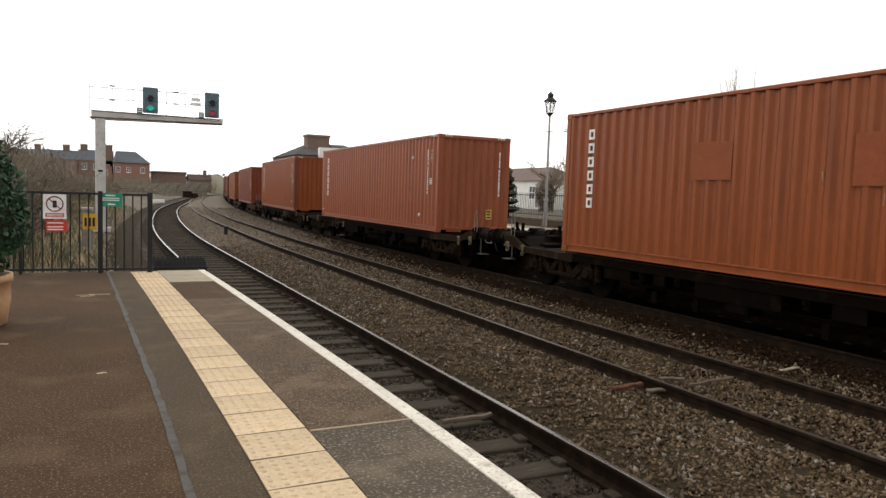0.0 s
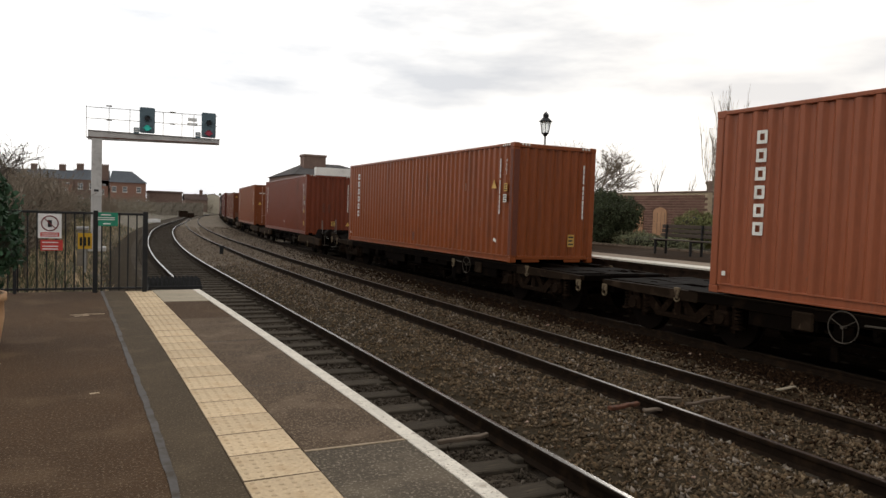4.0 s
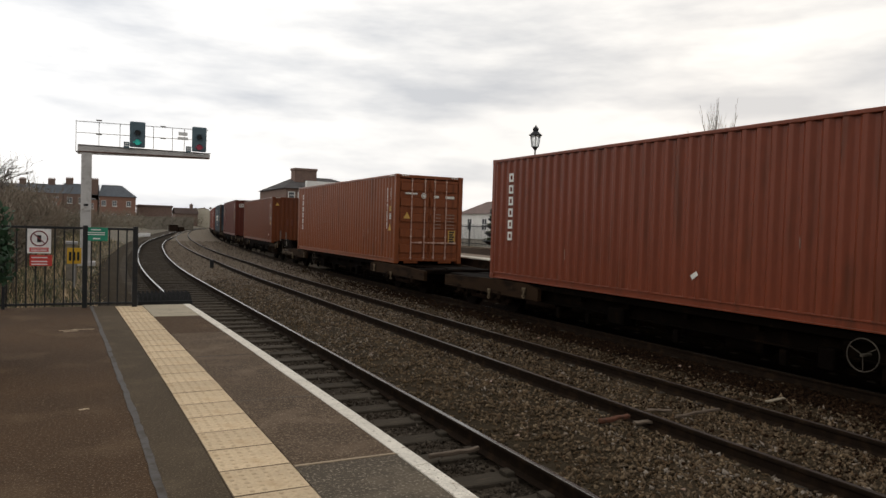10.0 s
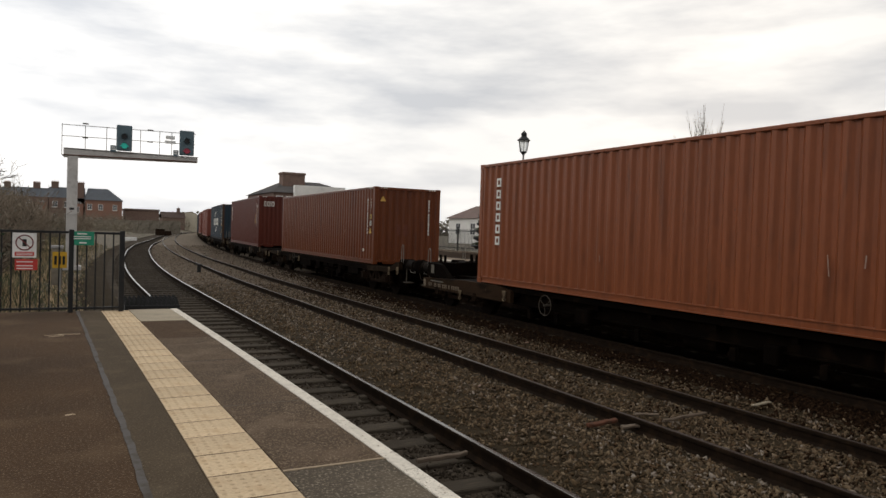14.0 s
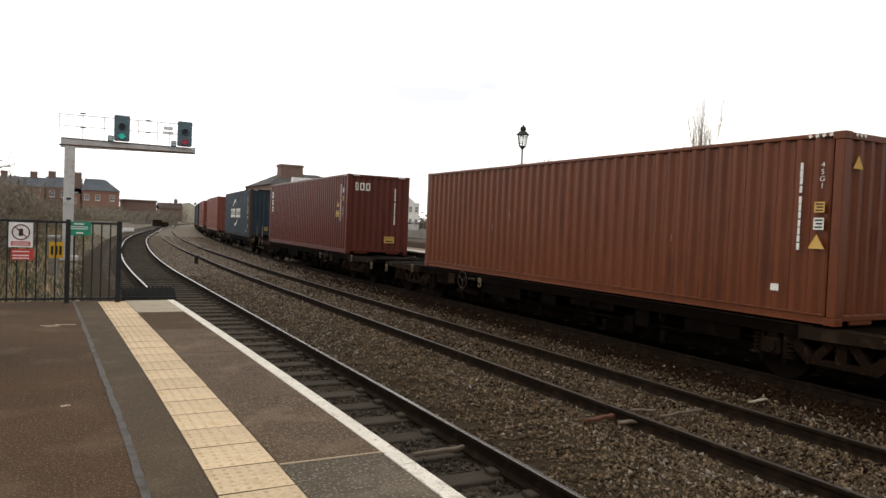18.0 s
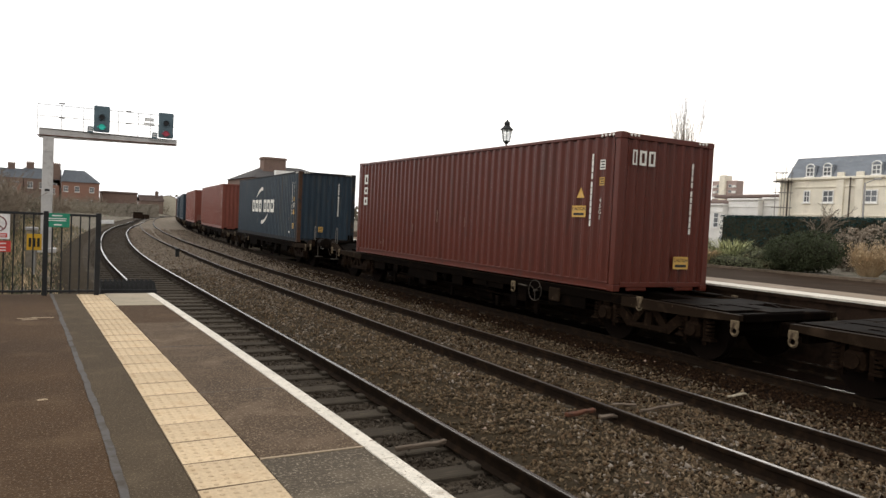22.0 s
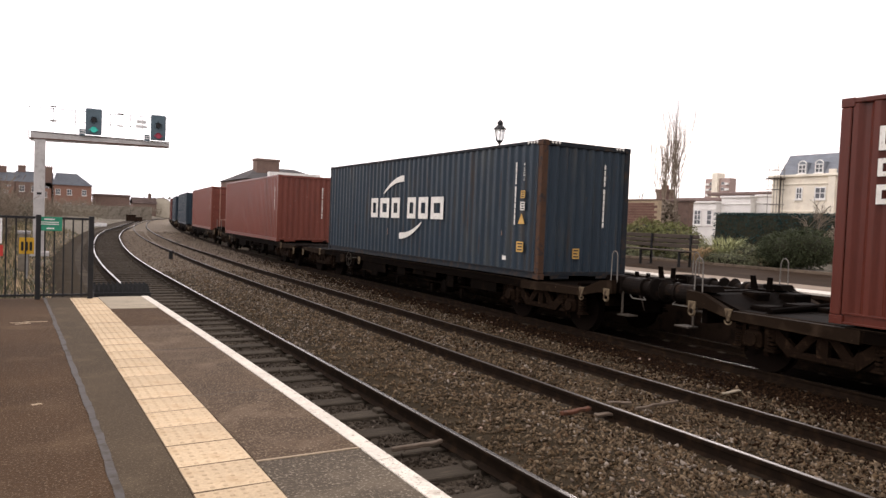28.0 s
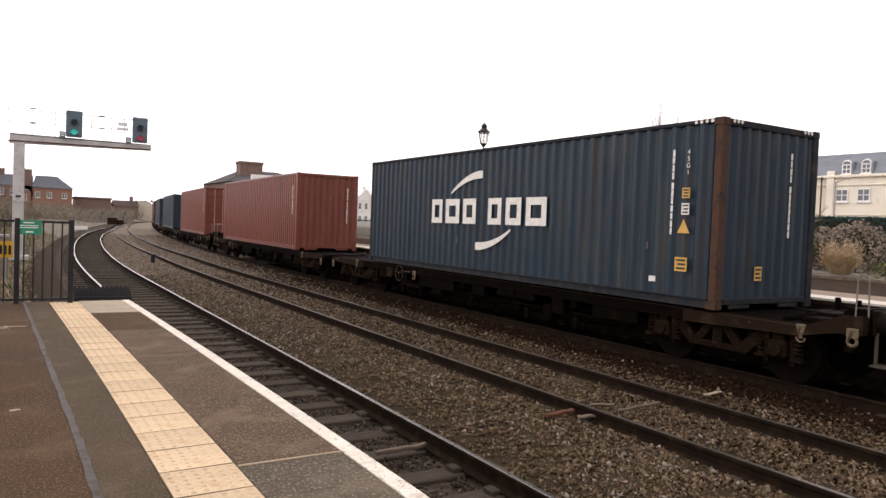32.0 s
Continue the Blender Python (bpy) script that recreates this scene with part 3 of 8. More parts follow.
M_BLUE = material("container_blue_paint", (0.0152, 0.0279, 0.0406), 0.5, scale=2.0, fine=34, bump=0.15, second=(0.0341, 0.0419, 0.0447), amount=0.44, spread=0.25, stretch=(1, 1, 0.14), speck=((0.0603, 0.0382, 0.0230), 9, 0.035), spec=0.24, runs=((0.0384, 0.0296, 0.0226), 0.1))
M_RUST = material("rusty_post", (0.0652, 0.0331, 0.0188), 0.85, scale=4, fine=40, bump=0.4, second=(0.0188, 0.0194, 0.0210), amount=0.46)
M_BLUE_RAIL = material("grimy_blue_rail", (0.0135, 0.017, 0.021), 0.75, scale=3, fine=40, bump=0.3, second=(0.040, 0.028, 0.020), amount=0.47, spec=0.15)
M_STREAK = material("rust_streak", (0.062, 0.042, 0.032), 0.85, scale=9, fine=50, bump=0.1, second=(0.030, 0.038, 0.048), amount=0.52)
M_MARK = material("white_marking", (0.66, 0.64, 0.58), 0.75, scale=7, fine=60, bump=0.05, second=(0.36, 0.30, 0.25), amount=0.40)
M_MARK_YELLOW = material("yellow_label", (0.52, 0.31, 0.075), 0.6, scale=6, fine=60, bump=0.05, second=(0.42, 0.30, 0.15), amount=0.42)
M_SCRAPE = material("bare_scrape", (0.28, 0.20, 0.155), 0.8, scale=14, fine=60, bump=0.1, second=(0.22, 0.10, 0.07), amount=0.5)
M_PATCH = material("touched_up_paint", (0.195, 0.0480, 0.0140), 0.6, scale=3, fine=30, bump=0.1, second=(0.215, 0.0540, 0.0150), amount=0.48, spec=0.2)
M_STAIN = material("sooty_stain", (0.115, 0.032, 0.016), 0.6, scale=5, fine=40, bump=0.1, second=(0.13, 0.035, 0.018), amount=0.5, spec=0.3)
M_MARK_DARK = material("black_print_and_hole_shade", (0.02, 0.02, 0.02), 0.6, scale=5, fine=60, bump=0.0)
# Grimy steel and wheels sunk to near black: under-train shade put into colour.
M_WAGON = material("grimy_steel_with_shade", (0.0034, 0.0022, 0.0015), 0.95, scale=1.5, fine=30, bump=0.4, second=(0.0105, 0.0062, 0.0036), amount=0.43, spec=0.02)
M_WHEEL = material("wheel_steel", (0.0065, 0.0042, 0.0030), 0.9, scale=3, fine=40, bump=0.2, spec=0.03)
M_ZINC = material("galvanised_steel", (0.17, 0.155, 0.135), 0.7, metal=0.1, scale=4, fine=50, bump=0.1)
M_CASTING = material("dusty_casting", (0.14, 0.105, 0.065), 0.85, scale=6, fine=50, bump=0.3, second=(0.05, 0.034, 0.022), amount=0.5, spec=0.08)
M_DOORGEAR = material("locking_bar_steel", (0.4800, 0.3240, 0.2580), 0.6, metal=0.1, scale=6, fine=50, bump=0.1, second=(0.2880, 0.1320, 0.0900), amount=0.48)
M_HANDWHEEL = material("worn_handwheel", (0.0600, 0.0495, 0.0390), 0.75, scale=6, fine=50, bump=0.2, spec=0.1)
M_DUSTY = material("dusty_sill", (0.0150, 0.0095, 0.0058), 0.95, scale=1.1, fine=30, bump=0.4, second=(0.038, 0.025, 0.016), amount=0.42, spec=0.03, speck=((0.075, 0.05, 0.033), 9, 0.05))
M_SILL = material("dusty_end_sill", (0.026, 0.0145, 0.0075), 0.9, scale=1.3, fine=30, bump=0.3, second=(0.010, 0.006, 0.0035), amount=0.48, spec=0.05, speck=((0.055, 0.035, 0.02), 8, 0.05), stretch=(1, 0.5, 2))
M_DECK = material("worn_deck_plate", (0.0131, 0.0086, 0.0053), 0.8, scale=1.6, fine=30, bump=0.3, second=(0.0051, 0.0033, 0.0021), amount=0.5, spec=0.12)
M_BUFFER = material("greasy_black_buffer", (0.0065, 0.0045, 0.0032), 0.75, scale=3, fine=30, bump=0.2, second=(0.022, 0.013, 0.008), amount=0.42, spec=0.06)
M_FADED_MARK = material("faded_stencil_paint", (0.15, 0.115, 0.08), 0.9, scale=9, fine=60, bump=0.05, second=(0.05, 0.034, 0.022), amount=0.5)
M_SILL_PRINT = material("dirty_grey_panel", (0.12, 0.105, 0.085), 0.9, scale=9, fine=60, bump=0.05, second=(0.05, 0.04, 0.03), amount=0.5)
# Bogie castings darkened too, for the shade under the wagons.
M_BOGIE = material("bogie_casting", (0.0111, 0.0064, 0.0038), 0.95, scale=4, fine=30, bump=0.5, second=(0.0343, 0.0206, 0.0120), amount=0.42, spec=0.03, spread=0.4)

CL, CW, CH = 12.192, 2.438, 2.896


def corrugated(bm, p0, along, up, out, length, height, pitch, depth, flat=0.40):
    """Adds a trapezoid-corrugated sheet: p0 the lower start, along/up/out unit vectors; depth runs inward."""
    n = max(1, int(round(length / pitch)))
    pt = length / n
    prof = []
    for i in range(n):
        s = i * pt
        prof += [(s, 0.0), (s + pt * 0.24, 0.0), (s + pt * 0.30, depth * 0.18), (s + pt * 0.46, depth * 0.86), (s + pt * 0.52, depth), (s + pt * 0.74, depth), (s + pt * 0.80, depth * 0.86), (s + pt * 0.94, depth * 0.18)]
    prof.append((length, 0.0))
    a, u, o = Vector(along), Vector(up), Vector(out)
    lo = [bm.verts.new(Vector(p0) + a * s - o * d) for s, d in prof]
    hi = [bm.verts.new(Vector(p0) + a * s - o * d + u * height) for s, d in prof]
    for i in range(len(prof) - 1):
        bm.faces.new((lo[i], lo[i + 1], hi[i + 1], hi[i]))


def casting_mesh():
    bm = bmesh.new()
    add_box(bm, -0.089, 0.089, -0.081, 0.081, -0.059, 0.059, 0.008)
    # Dark blocks stand in for the openings; their shade is put into colour.
    add_box(bm, -0.092, 0.092, -0.030, 0.030, -0.022, 0.022, 0.0, mat=1)
    add_box(bm, -0.030, 0.030, -0.084, 0.084, -0.022, 0.022, 0.0, mat=1)
    return bm


def mark_box(parent, name, face, u, z, w, hgt, mat, label="", lift=0.004, tilt=0):
    """A thin painted mark. face 'side': on the near long side, u along the length from the front end; face 'end': on the front end, u from the near corner."""
    bm = bmesh.new()
    add_box(bm, -w / 2, w / 2, -0.0015, 0.0015, -hgt / 2, hgt / 2)
    ob = part(name, bm, mat, parent, label)
    if face == "side":
        ob.matrix_basis = pose(-CW / 2 - lift, -CL / 2 + u, z, 0, 0, 90) @ pose(0, 0, 0, 0, tilt, 0)
    else:
        ob.matrix_basis = pose(-CW / 2 + u, -CL / 2 - lift, z) @ pose(0, 0, 0, 0, tilt, 0)
    return ob


def triangle_mark(parent, face, u, z, size):
    bm = bmesh.new()
    vs = [bm.verts.new((x, y, zz)) for y in (-0.0015, 0.0015) for x, zz in ((-size * 0.55, -size / 2), (size * 0.55, -size / 2), (0, size / 2))]
    bm.faces.new(vs[:3]), bm.faces.new(vs[3:][::-1])
    for i in range(3):
        bm.faces.new((vs[i], vs[(i + 1) % 3], vs[3 + (i + 1) % 3], vs[3 + i]))
    bmesh.ops.recalc_face_normals(bm, faces=bm.faces)
    ob = part("warning_triangle", bm, M_MARK_YELLOW, parent, "yellow warning triangle")
    ob.matrix_basis = pose(-CW / 2 - 0.004, -CL / 2 + u, z, 0, 0, 90) if face == "side" else pose(-CW / 2 + u, -CL / 2 - 0.004, z)


def code_bars(parent, face, u, z_top, count, size, gap=0.045, width=None):
    """A column of small white bars: registration lettering read downwards."""
    bm = bmesh.new()
    rnd = random.Random(int(u * 1000) + count)
    z = z_top
    for i in range(count):
        w = (width or size * 0.62) * rnd.uniform(0.75, 1.0)
        long = size + gap * rnd.uniform(0.45, 0.8)
        add_box(bm, -w / 2, w / 2, -0.0015, 0.0015, z - long, z)
        z -= size + gap
        if i == 3:
            z -= gap
    ob = tagged(part("registration_lettering", bm, M_MARK, parent, "white registration lettering in a column"), kind="stuff")
    ob.matrix_basis = pose(-CW / 2 - 0.004, -CL / 2 + u, 0, 0, 0, 90) if face == "side" else pose(-CW / 2 + u, -CL / 2 - 0.004, 0)


def lettering(parent, text, size, m, mat, label=""):
    cu = bpy.data.curves.new("lettering", "FONT")
    cu.body, cu.size, cu.extrude, cu.align_x, cu.align_y = text, size, 0.001, "CENTER", "CENTER"
    tmp = bpy.data.objects.new("lettering", cu)
    me = bpy.data.meshes.new_from_object(tmp)
    bpy.data.objects.remove(tmp)
    me.materials.append(mat)
    ob = new("lettering", me)
    ob.parent = parent
    ob.matrix_basis = m
    if label:
        ob["label"] = label
    return ob


SHELLS = {}


def shell_meshes(doors):
    """The meshes that all containers share: corrugated walls, roof, frame."""
    if doors in SHELLS:
        return SHELLS[doors]
    out = {}
    hl, hw = CL / 2, CW / 2
    bm = bmesh.new()
    corrugated(bm, (-hw + 0.012, hl - 0.16, 0.14), (0, -1, 0), (0, 0, 1), (-1, 0, 0), CL - 0.32, CH - 0.14 - 0.075, 0.268, 0.052)
    out["near_side"] = bm
    bm = bmesh.new()
    corrugated(bm, (hw - 0.012, -hl + 0.16, 0.14), (0, 1, 0), (0, 0, 1), (1, 0, 0), CL - 0.32, CH - 0.14 - 0.075, 0.268, 0.052)
    out["far_side"] = bm
    bm = bmesh.new()
    corrugated(bm, (hw - 0.13, hl - 0.02, 0.13), (-1, 0, 0), (0, 0, 1), (0, 1, 0), CW - 0.26, CH - 0.13 - 0.10, 0.25, 0.045)
    out["rear_end"] = bm
    if not doors:
        bm = bmesh.new()
        corrugated(bm, (-hw + 0.13, -hl + 0.02, 0.15), (1, 0, 0), (0, 0, 1), (0, -1, 0), CW - 0.26, CH - 0.15 - 0.10, 0.25, 0.045)
        out["front_end"] = bm
    bm = bmesh.new()
    corrugated(bm, (-hw + 0.05, -hl + 0.1, CH - 0.03), (0, 1, 0), (1, 0, 0), (0, 0, 1), CL - 0.2, CW - 0.1, 0.21, 0.02)
    out["roof"] = bm
    bm = bmesh.new()
    for sx_ in (-1, 1):
        add_box(bm, *sorted((sx_ * (hw - 0.06), sx_ * hw)), -hl + 0.17, hl - 0.17, CH - 0.075, CH - 0.008, 0.012)
        add_box(bm, *sorted((sx_ * (hw - 0.07), sx_ * (hw - 0.034))), -hl + 0.17, hl - 0.17, 0.03, 0.152, 0.004)
        add_box(bm, *sorted((sx_ * (hw - 0.07), sx_ * (hw - 0.004))), -hl + 0.17, hl - 0.17, 0.012, 0.034, 0.004)
        add_box(bm, *sorted((sx_ * (hw - 0.07), sx_ * (hw - 0.006))), -hl + 0.17, hl - 0.17, 0.134, 0.158, 0.004)
        add_box(bm, *sorted((sx_ * (hw - 0.11), sx_ * (hw - 0.072))), -hl + 0.17, hl - 0.17, 0.012, 0.05, 0.004)
    for sy_ in (-1, 1):
        add_box(bm, -hw + 0.17, hw - 0.17, *sorted((sy_ * (hl - 0.08), sy_ * (hl - 0.004))), CH - 0.115, CH - 0.012, 0.01)
        add_box(bm, -hw + 0.17, hw - 0.17, *sorted((sy_ * (hl - 0.08), sy_ * (hl - 0.006))), 0.075, 0.165, 0.008)
        for q in (-0.62, 0.62):
            add_box(bm, q - 0.25, q + 0.25, *sorted((sy_ * (hl - 0.07), sy_ * (hl - 0.012))), 0.0, 0.08, 0.02)
    out["frame"] = bm
    bm = bmesh.new()
    add_box(bm, -hw + 0.06, hw - 0.06, -hl + 0.1, hl - 0.1, 0.13, 0.16)
    out["floor_panel"] = bm
    res = {}
    for k, b in out.items():
        me = bpy.data.meshes.new(k)
        b.normal_update()
        b.to_mesh(me)
        b.free()
        res[k] = me
    b = bmesh.new()
    add_box(b, -0.075, 0.075, -0.07, 0.07, 0.118, CH - 0.118, 0.012)
    me = bpy.data.meshes.new("corner_post")
    b.normal_update(), b.to_mesh(me), b.free()
    res["corner_post"] = me
    b = casting_mesh()
    me = bpy.data.meshes.new("corner_casting")
    b.normal_update(), b.to_mesh(me), b.free()
    res["corner_casting"] = me
    if doors:
        b = bmesh.new()
        wd = (CW - 0.30) / 2 - 0.012
        add_box(b, -wd / 2, wd / 2, -0.02, 0.02, 0.0, CH - 0.31, 0.006)
        me = bpy.data.meshes.new("door")
        b.normal_update(), b.to_mesh(me), b.free()
        res["door"] = me
        b = bmesh.new()
        add_box(b, -wd / 2 + 0.03, wd / 2 - 0.03, -0.052, -0.0205, 0.0, 0.30, 0.028)
        me = bpy.data.meshes.new("door_panel")
        b.normal_update(), b.to_mesh(me), b.free()
        res["door_panel"] = me
    SHELLS[doors] = res
    return res


_tinted = {}


def with_material(me, mats):
    key = (me.name, tuple(q.name for q in mats))
    if key not in _tinted:
        c = me.copy()
        c.materials.clear()
        for q in mats:
            c.materials.append(q)
        _tinted[key] = c
    return _tinted[key]


def sub(name, me, parent, m, label=""):
    ob = new(name, me)
    ob.parent = parent
    ob.matrix_basis = m
    if label:
        ob["label"] = label
    return ob


def container(paint, label, doors=False, post=None):
    c = thing("shipping_container", None, label, "container", "containers on the goods train")
    res = shell_meshes(doors)
    hl, hw = CL / 2, CW / 2
    for k in ("near_side", "far_side", "rear_end", "front_end", "roof", "frame", "floor_panel"):
        if k in res:
            sub({"near_side": "side_wall", "far_side": "side_wall", "rear_end": "end_wall", "front_end": "end_wall"}.get(k, k), with_material(res[k], [M_BLUE_RAIL if post and k == "frame" else paint]), c, Matrix())
    for sx_ in (-1, 1):
        for sy_ in (-1, 1):
            pm = post if post and sy_ < 0 and sx_ < 0 else (M_BLUE_RAIL if post else paint)
            sub("corner_post", with_material(res["corner_post"], [pm]), c, pose(sx_ * (hw - 0.077), sy_ * (hl - 0.074), 0), "rust-streaked corner post" if pm is post and post else "")
            for z in (0.059, CH - 0.059):
                sub("corner_casting", with_material(res["corner_casting"], [pm, M_MARK_DARK]), c, pose(sx_ * (hw - 0.081), sy_ * (hl - 0.089), z, 0, 0, 90))
    if doors:
        wd = (CW - 0.30) / 2
        for s in (-1, 1):
            d = sub("door", with_material(res["door"], [paint]), c, pose(s * wd / 2, -hl + 0.062, 0.165), "ribbed steel container door")
            for k in range(5):
                sub("door_panel", with_material(res["door_panel"], [paint]), d, pose(0, 0, 0.17 + 0.505 * k))
            for q in ((-0.11, 0.36) if s < 0 else (-0.36, 0.07)):
                bm = bmesh.new()
                add_tube(bm, (0, 0, -0.04), (0, 0, CH - 0.27), 0.017, seg=8)
                for z in (0.03, 0.72, 1.62, CH - 0.36):
                    add_box(bm, -0.032, 0.032, -0.016, 0.03, z - 0.022, z + 0.022, 0.006)
                bar = part("locking_bar", bm, M_DOORGEAR, d, "pale locking bar")
                bar.matrix_basis = pose(q, -0.065, 0)
                bm = bmesh.new()
                add_box(bm, 0.0, 0.36, -0.012, 0.012, -0.018, 0.018, 0.005)
                add_box(bm, 0.28, 0.40, -0.016, 0.014, -0.03, 0.03, 0.005)
                hd = part("lock_handle", bm, M_DOORGEAR, d)
                hd.matrix_basis = pose(q - 0.02, -0.09, 0.52)
    return c


# ---- wagons ----
def add_prism(bm, x0, x1, outline, mat=0):
    """A plate of the outline (y, z) between two x."""
    a = [bm.verts.new((x0, y, z)) for y, z in outline]
    b = [bm.verts.new((x1, y, z)) for y, z in outline]
    faces = [bm.faces.new(a), bm.faces.new(b[::-1])]
    n = len(outline)
    for i in range(n):
        faces.append(bm.faces.new((a[i], b[i], b[(i + 1) % n], a[(i + 1) % n])))
    bmesh.ops.recalc_face_normals(bm, faces=faces)
    for f in faces:
        f.material_index = mat


def wheel_mesh(r):
    bm = bmesh.new()
    for s in (-1, 1):
        x = s * 0.7525
        add_tube(bm, (x - 0.065, 0, 0), (x + 0.065, 0, 0), r, seg=28)
        add_tube(bm, (x - s * 0.085, 0, 0), (x - s * 0.055, 0, 0), r + 0.025, seg=28)
        add_tube(bm, (x + s * 0.03, 0, 0), (x + s * 0.09, 0, 0), 0.15, seg=16)
        for i in range(3):
            a = i * 2.094
            add_box(bm, *sorted((x + s * 0.066, x + s * 0.072)), math.cos(a) * 0.25 - 0.03, math.cos(a) * 0.25 + 0.03, math.sin(a) * 0.25 - 0.03, math.sin(a) * 0.25 + 0.03)
    add_tube(bm, (-1.0, 0, 0), (1.0, 0, 0), 0.085, seg=12)
    return bm


def add_bar(bm, x0, x1, a, b, w):
    """A flat bar from a to b, (y, z) each, of the width w, between two x."""
    (ya, za), (yb, zb) = a, b
    d = math.hypot(yb - ya, zb - za)
    ny, nz = -(zb - za) / d * w / 2, (yb - ya) / d * w / 2
    add_prism(bm, x0, x1, [(ya + ny, za + nz), (yb + ny, zb + nz), (yb - ny, zb - nz), (ya - ny, za - nz)])


def bogie_mesh():
    """Cast side frames with open webs, axle boxes in their guards, coil springs and the cross beam; origin on the rail top at the pivot."""
    bm = bmesh.new()
    for s in (-1, 1):
        x0, x1 = sorted((s * 1.01, s * 1.10))
        add_box(bm, x0 - 0.02, x1 + 0.02, -1.30, 1.30, 0.66, 0.76, 0.02)
        add_box(bm, x0 - 0.01, x1 + 0.01, -0.46, 0.46, 0.28, 0.38, 0.02)
        add_bar(bm, x0, x1, (0.0, 0.36), (0.0, 0.68), 0.16)
        for q in (-1, 1):
            add_bar(bm, x0, x1, (q * 0.42, 0.34), (q * 0.80, 0.66), 0.17)
            add_bar(bm, x0 + 0.004, x1 - 0.004, (q * 0.40, 0.34), (q * 0.12, 0.66), 0.13)
            for e in (-1, 1):
                add_bar(bm, x0, x1 + 0.01 * s, (q * 1.02 + e * 0.20, 0.24), (q * 1.02 + e * 0.19, 0.70), 0.07)
                add_box(bm, *sorted((s * 0.99, s * 1.15)), q * 1.02 + e * 0.27 - 0.09, q * 1.02 + e * 0.27 + 0.09, 0.30, 0.34, 0.01)
                for k in range(5):
                    add_tube(bm, (s * 1.07, q * 1.02 + e * 0.27, 0.35 + k * 0.058), (s * 1.07, q * 1.02 + e * 0.27, 0.382 + k * 0.058), 0.070, seg=10)
            add_box(bm, *sorted((s * 1.02, s * 1.18)), q * 1.02 - 0.14, q * 1.02 + 0.14, 0.32, 0.58, 0.04)
            add_tube(bm, (s * 1.18, q * 1.02, 0.455), (s * 1.215, q * 1.02, 0.455), 0.10, seg=12)
            add_box(bm, *sorted((s * 1.03, s * 1.14)), q * 1.02 - 0.09, q * 1.02 + 0.09, 0.58, 0.665, 0.015)
    add_box(bm, -1.0, 1.0, -0.22, 0.22, 0.48, 0.74, 0.03)
    return bm


WAGON_MESH = {}


def stored(key, maker, mats):
    if key not in WAGON_MESH:
        bm = maker()
        me = bpy.data.meshes.new(key)
        bm.normal_update()
        bm.to_mesh(me)
        bm.free()
        for q in mats:
            me.materials.append(q)
        WAGON_MESH[key] = me
    return WAGON_MESH[key]


def handwheel_mesh():
    bm = bmesh.new()
    add_ring(bm, (0, 0, 0), (1, 0, 0), 0.215, 0.009)
    for i in range(3):
        a = 0.5 + i * 2.094
        add_tube(bm, (0, 0, 0), (0, 0.21 * math.cos(a), 0.21 * math.sin(a)), 0.0065, seg=6)
    add_tube(bm, (-0.03, 0, 0), (0.16, 0, 0), 0.022, seg=8)
    return bm


# half length to the headstock, to the inner end, and to the bogie pivot
WAGON_SIZE = {"flat": (8.75, 8.45, 6.55), "low": (8.80, 8.80, 6.90)}


